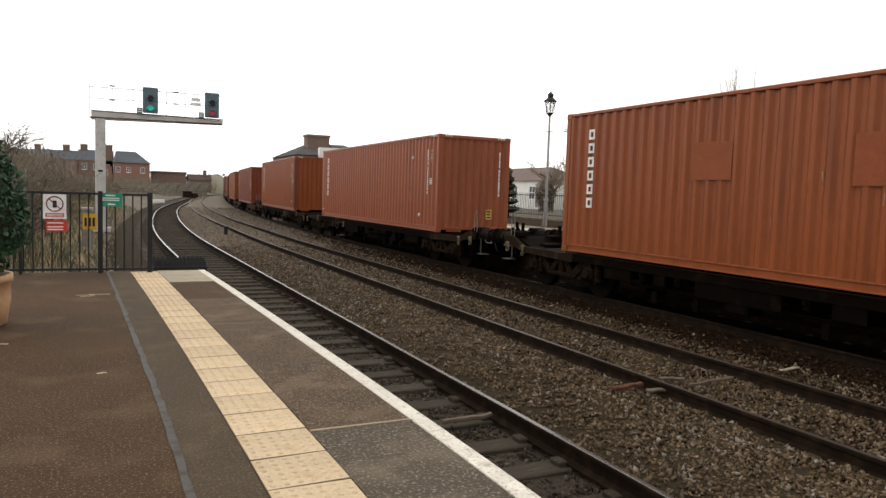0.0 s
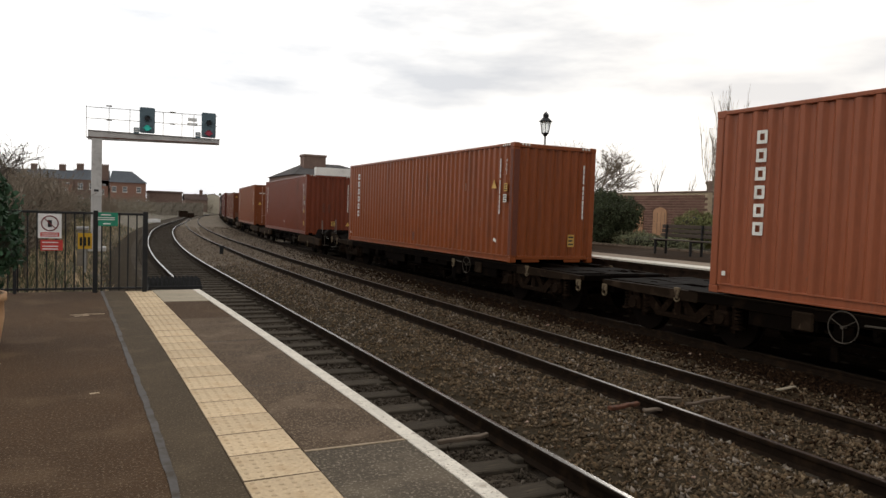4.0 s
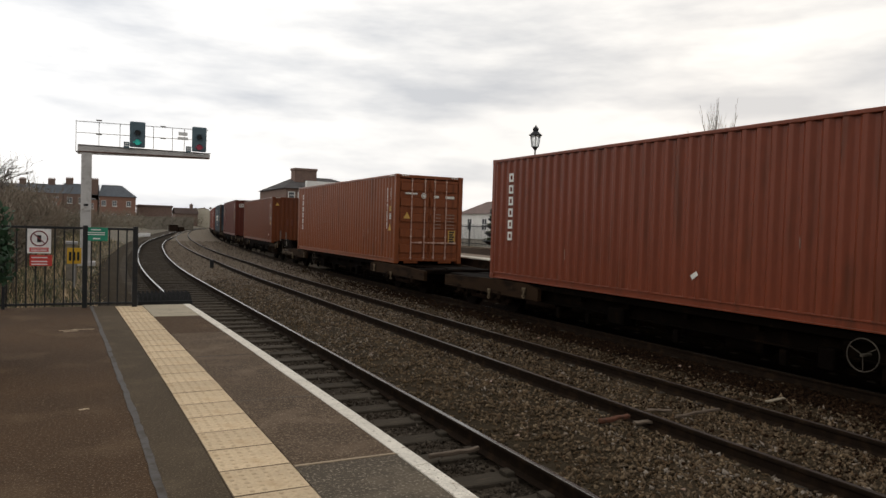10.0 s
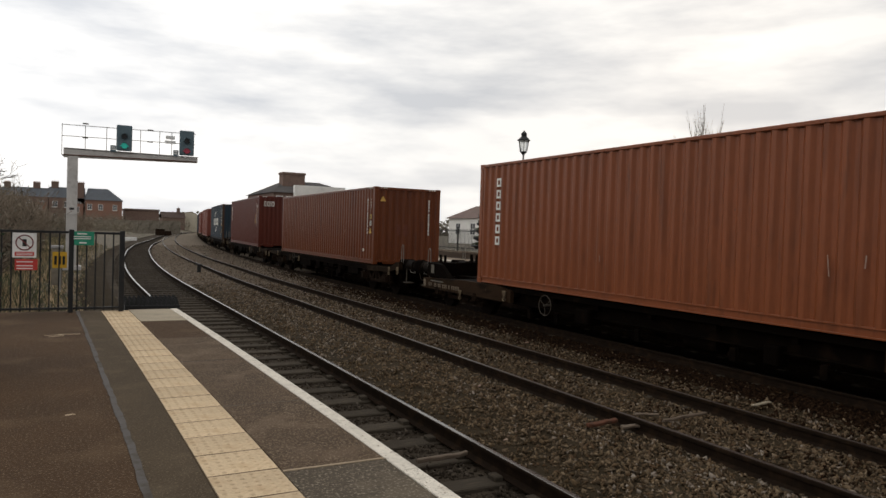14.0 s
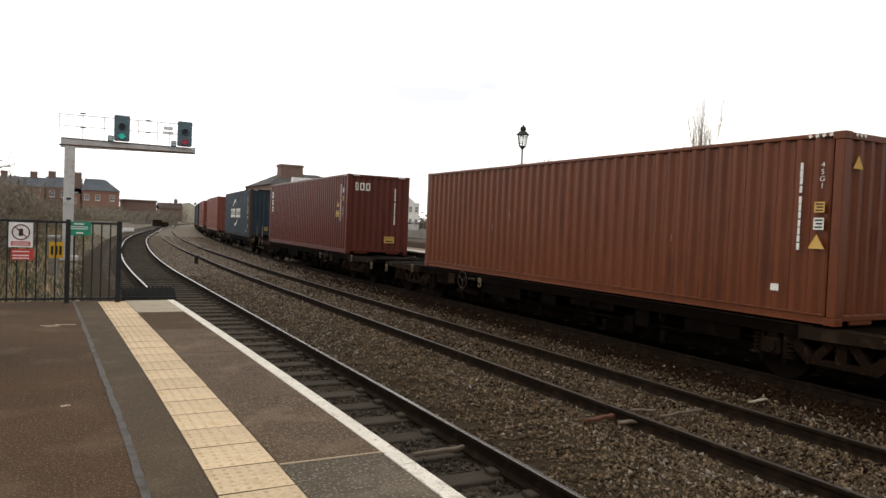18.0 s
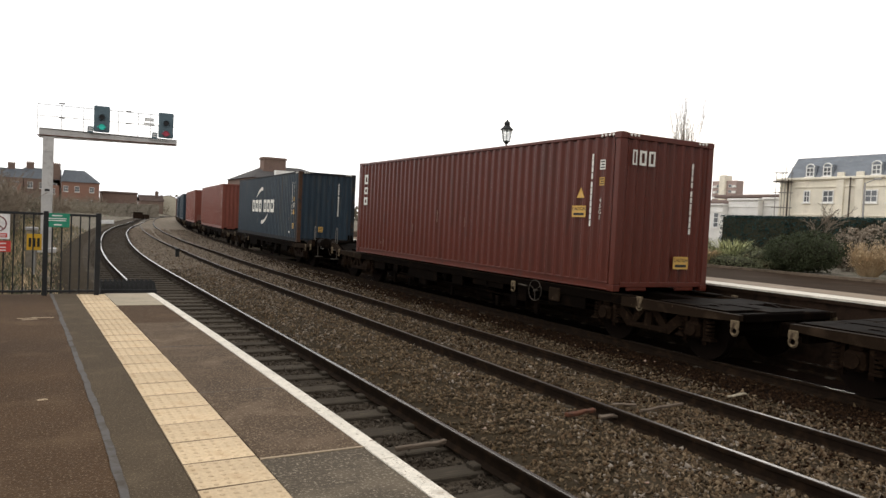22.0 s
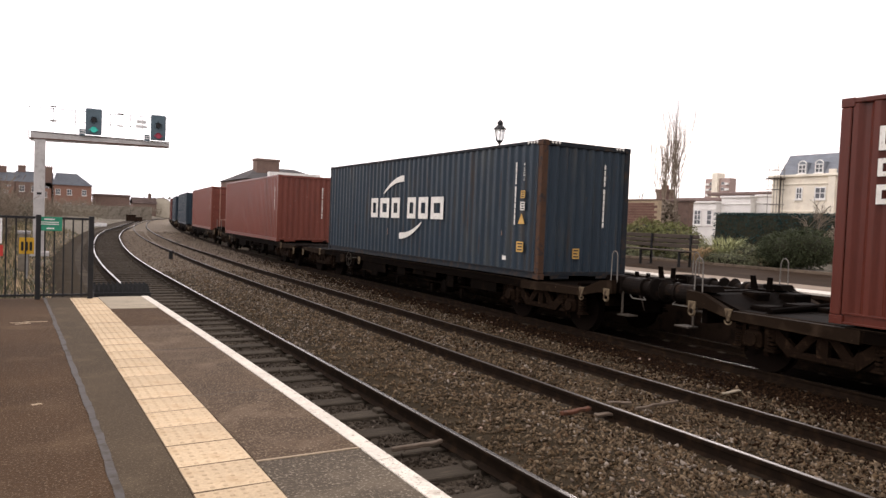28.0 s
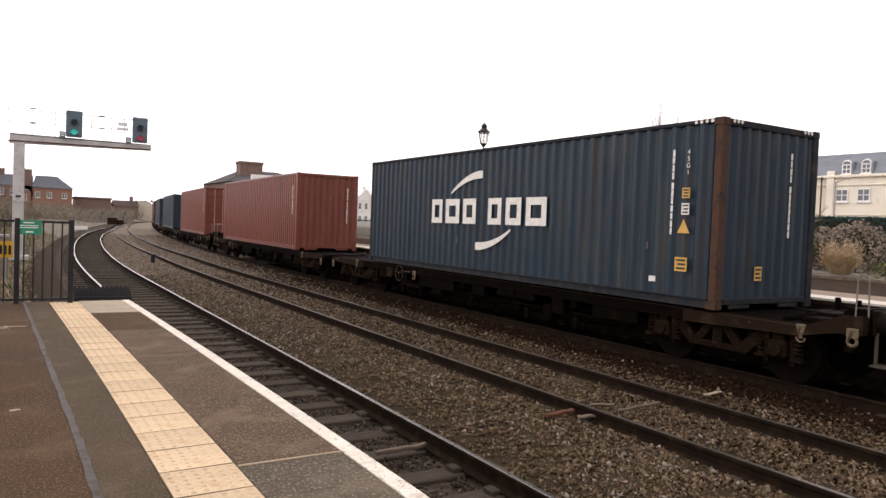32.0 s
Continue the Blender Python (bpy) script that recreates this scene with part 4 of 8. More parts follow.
def underframe_mesh(kind, o):
    """The underframe; z = 0 is the deck, o the sign of the end that carries the buffers. The other end is close-coupled."""
    out, inn, piv = WAGON_SIZE[kind]

    def make():
        bm = bmesh.new()
        rnd = random.Random(int(out * 100) + o)
        low = kind == "low"
        ends = sorted((o * (out - 0.15), -o * (inn - 0.05)))
        add_box(bm, -0.20, 0.20, *ends, -0.44, -0.10 if low else -0.02, 0.01)
        n = 12
        for i in range(n + 1):
            y = ends[0] + 0.1 + i * (ends[1] - ends[0] - 0.2) / n
            add_box(bm, -1.08, 1.08, y - 0.05, y + 0.05, -0.30, -0.13 if low else -0.05, 0.008)
        for s in (-1, 1):
            x0, x1 = sorted((s * 1.10, s * 1.20))
            if low:
                add_box(bm, *sorted((s * 1.04, s * 1.12)), -4.6, 4.6, -0.20, -0.085, 0.012)
                add_box(bm, *sorted((s * 0.80, s * 0.95)), -4.5, 4.5, -0.46, -0.20, 0.02)
                for q, end in ((o, out), (-o, inn)):
                    add_prism(bm, x0, x1, [(q * 4.25, -0.17), (q * 4.75, -0.085), (q * 6.4, -0.085), (q * (end - 0.3), -0.15), (q * end, -0.16), (q * end, -0.44), (q * 4.25, -0.44)], 1)
                    add_box(bm, *sorted((s * 1.085, s * 1.225)), *sorted((q * 4.4, q * (end - 0.02))), -0.455, -0.425, 0.006, mat=1)
                # the tall end plate that slopes down to the deck
                add_prism(bm, *sorted((s * 0.98, s * 1.10)), [(o * 7.35, -0.12), (o * 7.95, 0.24), (o * 8.15, 0.27), (o * 8.72, 0.27), (o * 8.78, -0.12)], 0)
            else:
                add_box(bm, x0, x1, -6.2, 6.2, -0.19, -0.03, 0.012, mat=1)
                add_box(bm, *sorted((s * 1.02, s * 1.215)), -6.2, 6.2, -0.04, -0.012, 0.006, mat=1)
                for ya, yb, drop in ((-5.0, -3.9, 0.42), (-3.1, -2.75, 0.50), (-2.2, -0.9, 0.33), (-0.4, 0.1, 0.42), (0.9, 2.6, 0.46), (3.3, 3.6, 0.40), (4.2, 5.0, 0.42)):
                    add_box(bm, x0 + 0.03, x1 - 0.03, ya, yb, -drop, -0.185, 0.012)
                for ya in (-3.4, -1.55, 0.5, 3.0, 3.9):
                    add_box(bm, *sorted((s * 1.0, s * 1.17)), ya - 0.06, ya + 0.06, -0.36, -0.10, 0.015)
                    add_tube(bm, (s * 1.17, ya, -0.24), (s * 1.215, ya, -0.24), 0.035, seg=8)
                # buffer end: the side beam rises over its last half metre to the headstock
                add_prism(bm, x0 - 0.02, x1, [(o * 6.0, -0.03), (o * (out - 0.80), -0.03), (o * (out - 0.30), 0.17), (o * out, 0.20), (o * out, -0.04), (o * (out - 0.35), -0.05), (o * (out - 0.85), -0.16), (o * 6.0, -0.21)], 1)
                add_prism(bm, *sorted((s * 0.72, s * 1.06)), [(o * (out - 0.35), 0.19), (o * (out - 0.27), 0.28), (o * (out - 0.06), 0.28), (o * out, 0.19)], 0)
                # inner end: a deck edge with a thin lip
                add_prism(bm, x0 - 0.01, x1, [(-o * 6.0, -0.03), (-o * inn, -0.05), (-o * inn, -0.14), (-o * (inn - 0.9), -0.19), (-o * 6.0, -0.21)], 1)
        # buffer end across the wagon
        if low:
            add_box(bm, -1.05, 1.05, *sorted((o * (out - 0.14), o * out)), -0.12, 0.27, 0.02)
        else:
            add_box(bm, -1.08, 1.08, *sorted((o * (out - 0.16), o * (out + 0.002))), -0.04, 0.195, 0.02)
            add_prism(bm, -1.03, 1.03, [(o * (out - 0.86), -0.06), (o * (out - 0.86), -0.02), (o * (out - 0.30), 0.155), (o * (out - 0.16), 0.17), (o * (out - 0.16), 0.11)], 0)
            add_box(bm, -1.05, 1.05, *sorted((o * 6.05, o * (out - 0.82))), -0.12, -0.022, 0.01, mat=1)
            for x, w, ya, h in ((-0.55, 0.20, 0.95, 0.05), (0.1, 0.28, 1.10, 0.08), (0.62, 0.22, 0.62, 0.18), (-0.1, 0.16, 0.42, 0.20), (0.45, 0.30, 1.45, 0.05)):
                add_box(bm, x - w, x + w, *sorted((o * (out - ya - 0.16), o * (out - ya + 0.16))), -0.1, h, 0.03)
            add_tube(bm, (-0.9, o * (out - 1.25), 0.0), (0.9, o * (out - 1.25), 0.06), 0.05, seg=8)
        # inner deck: plates laid unevenly, with openings between them
        top = -0.105 if low else -0.016
        y = 6.02
        while y < inn - 0.15:
            d = min(rnd.uniform(0.45, 0.8), inn - 0.02 - y)
            xs = [-1.04, -0.42 + rnd.uniform(-0.12, 0.12), 0.36 + rnd.uniform(-0.12, 0.12), 1.04]
            for a, b in zip(xs, xs[1:]):
                if rnd.random() < 0.10:
                    continue
                dz = rnd.uniform(-0.018, 0.0)
                add_box(bm, a + 0.012, b - 0.012, *sorted((-o * (y + 0.012), -o * (y + d - 0.012))), top - 0.05, top + dz, 0.006, mat=2)
            y += d
        add_box(bm, -1.06, 1.06, *sorted((-o * (inn - 0.10), -o * inn)), top - 0.16, top - 0.02, 0.02)
        if low:
            for a, b in ((6.05, 6.6), (6.65, 7.3)):
                add_box(bm, -0.96, 0.96, *sorted((o * a, o * b)), -0.15, -0.11, 0.006, mat=2)
        return bm
    return make


def gear_mesh():
    """Brake cylinder, pipes, boxes and levers slung beneath the spine."""
    bm = bmesh.new()
    add_tube(bm, (-0.75, -1.4, -0.55), (-0.75, -0.7, -0.55), 0.17, seg=14)
    add_tube(bm, (0.5, 0.6, -0.52), (0.5, 1.9, -0.52), 0.20, seg=14)
    add_box(bm, -1.16, -0.80, 1.5, 1.95, -0.62, -0.30, 0.03)
    add_box(bm, -1.14, -0.88, -2.7, -2.45, -0.66, -0.36, 0.02)
    add_tube(bm, (-1.0, -4.4, -0.46), (-1.0, 4.4, -0.46), 0.022, seg=6)
    add_tube(bm, (-0.35, -4.8, -0.50), (-0.35, 4.8, -0.50), 0.03, seg=6)
    for y in (-3.4, -1.9, 0.2, 2.6, 3.6):
        add_box(bm, -1.13, -1.06, y - 0.06, y + 0.06, -0.72, -0.5, 0.01)
    return bm


def hook_mesh():
    """A cast tie-down anchor: a tapering tongue with a cross foot."""
    bm = bmesh.new()
    vs = add_box(bm, -0.035, 0.0, -0.07, 0.07, -0.13, 0.02, 0.008)
    for v in vs:
        if v.co.z < -0.06:
            v.co.y *= 0.42
    add_box(bm, -0.040, -0.005, -0.028, 0.028, -0.17, -0.12, 0.008)
    add_ring(bm, (-0.02, 0, -0.155), (1, 0, 0), 0.062, 0.014, seg=16)
    bmesh.ops.delete(bm, geom=[v for v in bm.verts if v.co.z > -0.150 and abs(v.co.y) > 0.045 and v.co.z < -0.09], context="VERTS")
    return bm


def ring_bracket_mesh():
    """A cast lug with an eye at its foot."""
    bm = bmesh.new()
    add_box(bm, -0.03, 0.0, -0.075, 0.075, -0.10, 0.02, 0.010)
    add_ring(bm, (-0.015, 0, -0.145), (1, 0, 0), 0.058, 0.022, seg=16)
    return bm


def stake_mesh():
    """A pair of folding container spigots on one base."""
    bm = bmesh.new()
    add_box(bm, -0.06, 0.06, -0.22, 0.22, 0.0, 0.04, 0.01)
    add_prism(bm, -0.03, 0.03, [(-0.19, 0.03), (-0.11, 0.03), (-0.13, 0.24), (-0.19, 0.24)])
    add_prism(bm, -0.03, 0.03, [(0.08, 0.03), (0.18, 0.03), (0.20, 0.25), (0.14, 0.25)])
    return bm


def buffer_mesh():
    bm = bmesh.new()
    add_box(bm, -0.17, 0.17, -0.05, 0.0, -0.16, 0.17, 0.02)
    add_tube(bm, (0, -0.04, 0), (0, -0.46, 0), 0.155, 0.145, seg=18)
    add_tube(bm, (0, -0.44, 0), (0, -0.50, 0), 0.165, seg=18)
    add_tube(bm, (0, -0.49, 0), (0, -0.70, 0), 0.115, seg=16)
    add_tube(bm, (0, -0.69, 0), (0, -0.73, 0), 0.12, 0.19, seg=20)
    add_tube(bm, (0, -0.73, 0), (0, -0.755, 0), 0.20, 0.185, seg=20)
    return bm


def hose_mesh():
    bm = bmesh.new()
    p = [Vector((0, 0.0, -0.02)), Vector((0, -0.07, -0.05)), Vector((0.02, -0.13, -0.14)), Vector((0.04, -0.15, -0.25)), Vector((0.08, -0.13, -0.31)), Vector((0.14, -0.08, -0.33))]
    for a, b in zip(p, p[1:]):
        add_tube(bm, a, b, 0.013, seg=6)
    return bm


def step_mesh():
    """A shunter's foot step hung on a bent flat bar."""
    bm = bmesh.new()
    add_box(bm, -0.012, 0.012, -0.02, 0.02, -0.40, 0.0, 0.003)
    add_box(bm, -0.10, 0.14, -0.26, 0.03, -0.425, -0.40, 0.005)
    return bm


def grab_mesh():
    """A bent grab rail beneath the buffer."""
    bm = bmesh.new()
    p = [Vector((0, 0.0, 0.0)), Vector((0, -0.08, -0.08)), Vector((0, -0.40, -0.08)), Vector((0, -0.34, -0.03))]
    for a, b in zip(p, p[1:]):
        add_tube(bm, a, b, 0.010, seg=6)
    return bm


def coupling_mesh():
    bm = bmesh.new()
    add_box(bm, -0.09, 0.09, -0.30, 0.0, -0.08, 0.08, 0.02)
    add_tube(bm, (-0.06, -0.28, 0), (-0.06, -0.80, -0.12), 0.028, seg=8)
    add_tube(bm, (0.06, -0.28, 0), (0.06, -0.80, -0.12), 0.028, seg=8)
    add_ring(bm, (0, -0.34, -0.14), (1, 0, 0), 0.11, 0.03, seg=12)
    return bm


def drawbar_mesh():
    bm = bmesh.new()
    add_tube(bm, (0, 0, -0.30), (0, -0.55, -0.30), 0.07, seg=10)
    add_box(bm, -0.16, 0.16, -0.04, 0.2, -0.42, -0.18, 0.03)
    return bm


def hoop_mesh():
    bm = bmesh.new()
    pts = [(0, -0.08, -0.10), (0, -0.07, 0.40), (0, -0.042, 0.455), (0, 0.0, 0.475), (0, 0.042, 0.455), (0, 0.07, 0.40), (0, 0.08, -0.10)]
    for a, b in zip(pts, pts[1:]):
        add_tube(bm, a, b, 0.0105, seg=6)
    return bm


WHEELS = []


def wagon(kind, label, o, brake=None):
    """o: the sign of the end with buffers; brake: place of the hand-brake wheel along the wagon."""
    out, inn, piv = WAGON_SIZE[kind]
    low = kind == "low"
    w = thing("container_wagon", None, label, "wagon", "wagons of the goods train")
    sub("underframe", stored("underframe_%s_%d" % (kind, o), underframe_mesh(kind, o), [M_WAGON, M_SILL if low else M_DUSTY, M_DECK]), w, Matrix(), "dusty steel underframe with deep end sills" if low else "grimy steel skeleton underframe, blackened for shade")
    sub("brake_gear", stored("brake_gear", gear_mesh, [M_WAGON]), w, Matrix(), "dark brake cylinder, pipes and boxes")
    lift = 0.045 if not low else -0.02
    radius = 0.43 if not low else 0.37
    for q in (-1, 1):
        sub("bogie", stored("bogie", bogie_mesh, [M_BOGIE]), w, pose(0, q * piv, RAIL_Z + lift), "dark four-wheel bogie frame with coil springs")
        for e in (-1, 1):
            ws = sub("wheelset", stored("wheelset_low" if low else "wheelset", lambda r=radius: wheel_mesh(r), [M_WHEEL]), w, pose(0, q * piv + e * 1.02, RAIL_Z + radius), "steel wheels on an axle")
            WHEELS.append((ws, q * piv + e * 1.02))
    turn = 0 if o < 0 else 180
    sub("coupling", stored("coupling", coupling_mesh, [M_WAGON]), w, pose(0, o * out, 0.14, 0, 0, turn), "black screw coupling")
    sub("drawbar", stored("drawbar", drawbar_mesh, [M_WAGON]), w, pose(0, -o * inn, 0, 0, 0, 180 - turn), "short black drawbar")
    for s in (-1, 1):
        face = 0 if s < 0 else 180
        sub("buffer", stored("buffer", buffer_mesh, [M_BUFFER]), w, pose(s * 0.87, o * out, 0.11, 0, 0, turn), "black sprung buffer")
        sub("handrail", stored("handrail", hoop_mesh, [M_ZINC]), w, pose(s * 1.07, o * (out - 0.10), 0.25 if not low else 0.19), "galvanised hoop handrail")
        sub("foot_step", stored("foot_step", step_mesh, [M_HANDWHEEL]), w, pose(s * 0.98, o * (out + 0.05), 0.0, 0, 0, turn), "worn steel foot step")
        sub("grab_rail", stored("grab_rail", grab_mesh, [M_ZINC]), w, pose(s * 0.92, o * (out + 0.15), -0.02, 0, 0, turn), "pale bent grab rail")
        sub("air_hose", stored("air_hose", hose_mesh, [M_HANDWHEEL]), w, pose(s * 0.6, o * out, -0.02, 0, 0, turn), "grey air hose")
        if low:
            for q, end in ((o, out), (-o, inn)):
                for d, z in ((2.25 if q == o else 2.5, -0.36), (4.35 if q == o else 4.05, -0.20)):
                    sub("tie_down_hook", stored("tie_down_hook", hook_mesh, [M_CASTING]), w, pose(s * 1.225, q * (end - d), z, 0, 0, face), "pale cast tie-down hook")
        else:
            sub("tie_down_hook", stored("tie_down_hook", hook_mesh, [M_CASTING]), w, pose(s * 1.20, o * (out - 0.80), -0.02, 0, 0, face), "pale cast tie-down hook")
            sub("tie_down_hook", stored("tie_down_hook", hook_mesh, [M_CASTING]), w, pose(s * 1.20, -o * 6.45, -0.02, 0, 0, face), "pale cast tie-down hook")
            sub("ring_bracket", stored("ring_bracket", ring_bracket_mesh, [M_CASTING]), w, pose(s * 1.21, o * (out - 0.12), 0.02, 0, 0, face), "pale lug with an eye")
            sub("ring_bracket", stored("ring_bracket", ring_bracket_mesh, [M_CASTING]), w, pose(s * 1.19, -o * (inn - 0.06), -0.15, 0, 0, face), "pale lug with an eye")
    sub("spigot", stored("spigot", stake_mesh, [M_WAGON]), w, pose(0.98, o * (out - 1.42), -0.02), "pair of dark container spigots")
    sub("spigot", stored("spigot", stake_mesh, [M_WAGON]), w, pose(0.36, o * (out - 0.18), 0.18 if not low else 0.26), "pair of dark container spigots")
    if brake is None:
        return w
    zb = -0.35 if low else -0.21
    sub("handbrake_wheel", stored("handbrake_wheel", handwheel_mesh, [M_HANDWHEEL]), w, pose(-1.235, brake, zb), "worn grey hand-brake wheel")
    if not low:
        sub("brake_lever", stored("brake_lever", lambda: box(-0.012, 0.012, -0.16, 0.16, -0.012, 0.012, 0.003), [M_HANDWHEEL]), w, pose(-1.225, brake + o * 0.45, zb + 0.07, 2 * o, 0, 0), "pale brake lever")
        sub("ring_bracket", stored("ring_bracket", ring_bracket_mesh, [M_CASTING]), w, pose(-1.20, brake + o * 0.82, zb + 0.10), "pale lug with an eye")
        sub("valve_box", stored("valve_box", lambda: box(-0.03, 0.03, -0.17, 0.17, -0.15, 0.12, 0.02), [M_DUSTY]), w, pose(-1.205, brake - o * 0.62, zb), "dusty valve box")
    return w


def sill_lettering(w):
    """The running number on the low wagon's end sill, as bars, and its data panels."""
    def plate(name, y, z, wd, h, mat, label):
        q = part(name, box(-0.002, 0.0, -wd / 2, wd / 2, -h / 2, h / 2), mat, w, label)
        q.matrix_basis = pose(-1.203, y, z)
    lettering(w, "RIV", 0.155, pose(-1.204, 8.34, -0.325, 90, 0, -90), M_FADED_MARK, "faded white stencilled letters")
    y = 8.10
    for wd in (0.05, 0.05, 0, 0.07, 0.07, 0, 0.07, 0.07, 0.07, 0, 0.07, 0, 0.07, 0.07, 0.07, 0.04, 0.07):
        if wd:
            plate("number_bar", y - wd / 2, -0.325, wd * 0.8, 0.10, M_FADED_MARK, "faded white stencilled bar")
        y -= (wd + 0.025) if wd else 0.07
    plate("data_panel", 8.70, -0.30, 0.13, 0.20, M_FADED_MARK, "pale data panel")
    plate("faint_print", 7.95, -0.215, 0.75, 0.035, M_SILL_PRINT, "worn faint print")
    q = part("data_panel", box(-0.002, 0.0, -0.09, 0.09, -0.12, 0.12), M_SILL_PRINT, w, "grey data panel on the end plate")
    q.matrix_basis = pose(-1.103, 8.42, 0.10)


# offset of each container's middle along the train, its paint, its wagon's kind and middle, and the end with the buffers
TRAIN = [
    (6.55, "orange", "flat", 6.25, 1), (25.05, "dull_orange", "flat", 25.38, -1), (43.4, "orange", "flat", 43.0, 1), (62.43, "red", "low", 62.18, -1), (80.58, "terracotta", "low", 80.93, 1),
    (99.48, "russet", "flat", 99.9, -1), (117.95, "maroon", "flat", 117.63, 1), (136.35, "blue", "flat", 136.83, -1), (154.83, "faded", "flat", 154.38, 1), (173.23, "red_doors", "flat", 173.63, -1),
    (191.73, "blue_plain", "flat", 191.28, 1), (210.23, "blue_plain", "flat", 210.63, -1), (228.73, "maroon", "flat", 228.28, 1),
]
# metres that the train has run at each whole second
RUN = [0.00, 5.86, 11.62, 17.16, 22.72, 28.20, 33.32, 38.47, 43.55, 48.56, 53.40, 58.19, 62.69, 67.15, 71.51, 75.68, 79.75, 83.74, 87.59, 91.40, 95.13, 98.73, 102.22, 105.58,
       108.62, 111.39, 113.94, 116.38, 118.56, 120.22, 121.56, 122.56, 123.31]
PAINTS = {"red": M_RED, "russet": M_RUSSET, "terracotta": M_TERRACOTTA, "dull_orange": M_DULL_ORANGE, "faded": M_FADED, "orange": M_ORANGE, "maroon": M_MAROON, "blue": M_BLUE, "red_doors": M_FADED, "blue_plain": M_BLUE}
LABELS = {"terracotta": "weathered orange-brown container showing its doors and locking bars", "russet": "russet-brown corrugated steel shipping container with white markings", "dull_orange": "dull orange-red corrugated shipping container with small white markings", "faded": "faded red shipping container with pale scratches", "red": "red-brown corrugated steel shipping container with white markings", "orange": "orange-red corrugated steel shipping container with white markings",
          "maroon": "maroon corrugated steel shipping container with white markings", "blue": "dark blue corrugated container with white block markings and rusty post",
          "red_doors": "red-brown shipping container showing its doors and locking bars", "blue_plain": "dark blue corrugated steel shipping container"}
MOVERS = []


def block_word(parent, face, u, z, widths, hgt, gap, vertical=False, label="white painted block marking"):
    """A maker's mark as plain white blocks, one for each letter's place."""
    base = pose(-CW / 2 - 0.004, -CL / 2 + u, z, 0, 0, -90) if face == "side" else pose(-CW / 2 + u, -CL / 2 - 0.004, z)
    p = 0.0
    for w in widths:
        if w > 0:
            bm = bmesh.new()
            x0, x1, z0, z1 = (-hgt / 2, hgt / 2, -p - w, -p) if vertical else (p, p + w, -hgt / 2, hgt / 2)
            k = 0.27 * min(x1 - x0, z1 - z0)
            add_box(bm, x0, x0 + k, -0.0015, 0.0015, z0, z1)
            add_box(bm, x1 - k, x1, -0.0015, 0.0015, z0, z1)
            add_box(bm, x0 + k, x1 - k, -0.0015, 0.0015, z1 - k, z1)
            add_box(bm, x0 + k, x1 - k, -0.0015, 0.0015, z0, z0 + k)
            ob = part("mark_block", bm, M_MARK, parent, label)
            ob.matrix_basis = base
        p += abs(w) + gap


def swoosh(parent, u, z, flip):
    """A tapering curved stroke of the blue container's mark."""
    bm = bmesh.new()
    a, b = [], []
    for i in range(13):
        s = i / 12
        x, zz = 1.32 * s, 0.40 * (1 - (1 - s) ** 2.1)
        slope = math.atan2(0.40 * 2.1 * (1 - s) ** 1.1, 1.32)
        wdt = (0.02 + 0.075 * s ** 0.8) * (0.86 if i == 12 else 1.0)
        a.append(bm.verts.new((x + wdt * math.sin(slope), 0, zz - wdt * math.cos(slope))))
        b.append(bm.verts.new((x - wdt * math.sin(slope), 0, zz + wdt * math.cos(slope))))
    for i in range(12):
        bm.faces.new((a[i], a[i + 1], b[i + 1], b[i]))
    r = bmesh.ops.extrude_face_region(bm, geom=list(bm.faces))
    bmesh.ops.translate(bm, vec=(0, 0.003, 0), verts=[v for v in r["geom"] if isinstance(v, bmesh.types.BMVert)])
    bmesh.ops.recalc_face_normals(bm, faces=bm.faces)
    ob = part("swoosh_mark", bm, M_MARK, parent, "white curved stroke")
    ob.matrix_basis = pose(-CW / 2 - 0.006, -CL / 2 + u, z, 0, 0, -90) @ (pose(0, 0, 0, 0, 180, 0) if flip else Matrix())


def size_code(parent, face, u, z_top, text, size):
    """Lettering stacked in a column."""
    for i, ch in enumerate(text):
        z = z_top - (i + 0.5) * size * 1.25
        m = pose(-CW / 2 - 0.004, -CL / 2 + u, z, 90, 0, -90) if face == "side" else pose(-CW / 2 + u, -CL / 2 - 0.004, z, 90, 0, 0)
        lettering(parent, ch, size * 1.3, m, M_MARK, "white stencilled size code")


def label_plate(parent, face, u, z, w, h, mat, label, lines=3, ink=None):
    p = mark_box(parent, "label_plate", face, u, z, w, h, mat, label)
    bm = bmesh.new()
    for i in range(lines):
        zz = h / 2 - (i + 0.7) * h / (lines + 0.4)
        add_box(bm, -w * 0.38, w * (0.38 - 0.12 * (i % 2)), -0.003, 0.003, zz - h * 0.07, zz + h * 0.07)
    part("print", bm, ink or M_MARK_DARK, p)


def bow_tags(parent):
    """Striped yellow-and-black height warnings along the upper edges."""
    for face, us in (("side", (0.20, 0.30, 0.40, 0.50)), ("end", (0.24, 0.33, 0.42)), ("end", (CW - 0.24, CW - 0.33, CW - 0.42))):
        for u in us:
            mark_box(parent, "height_stripe", face, u, CH - 0.045, 0.05, 0.05, M_MARK, tilt=25)


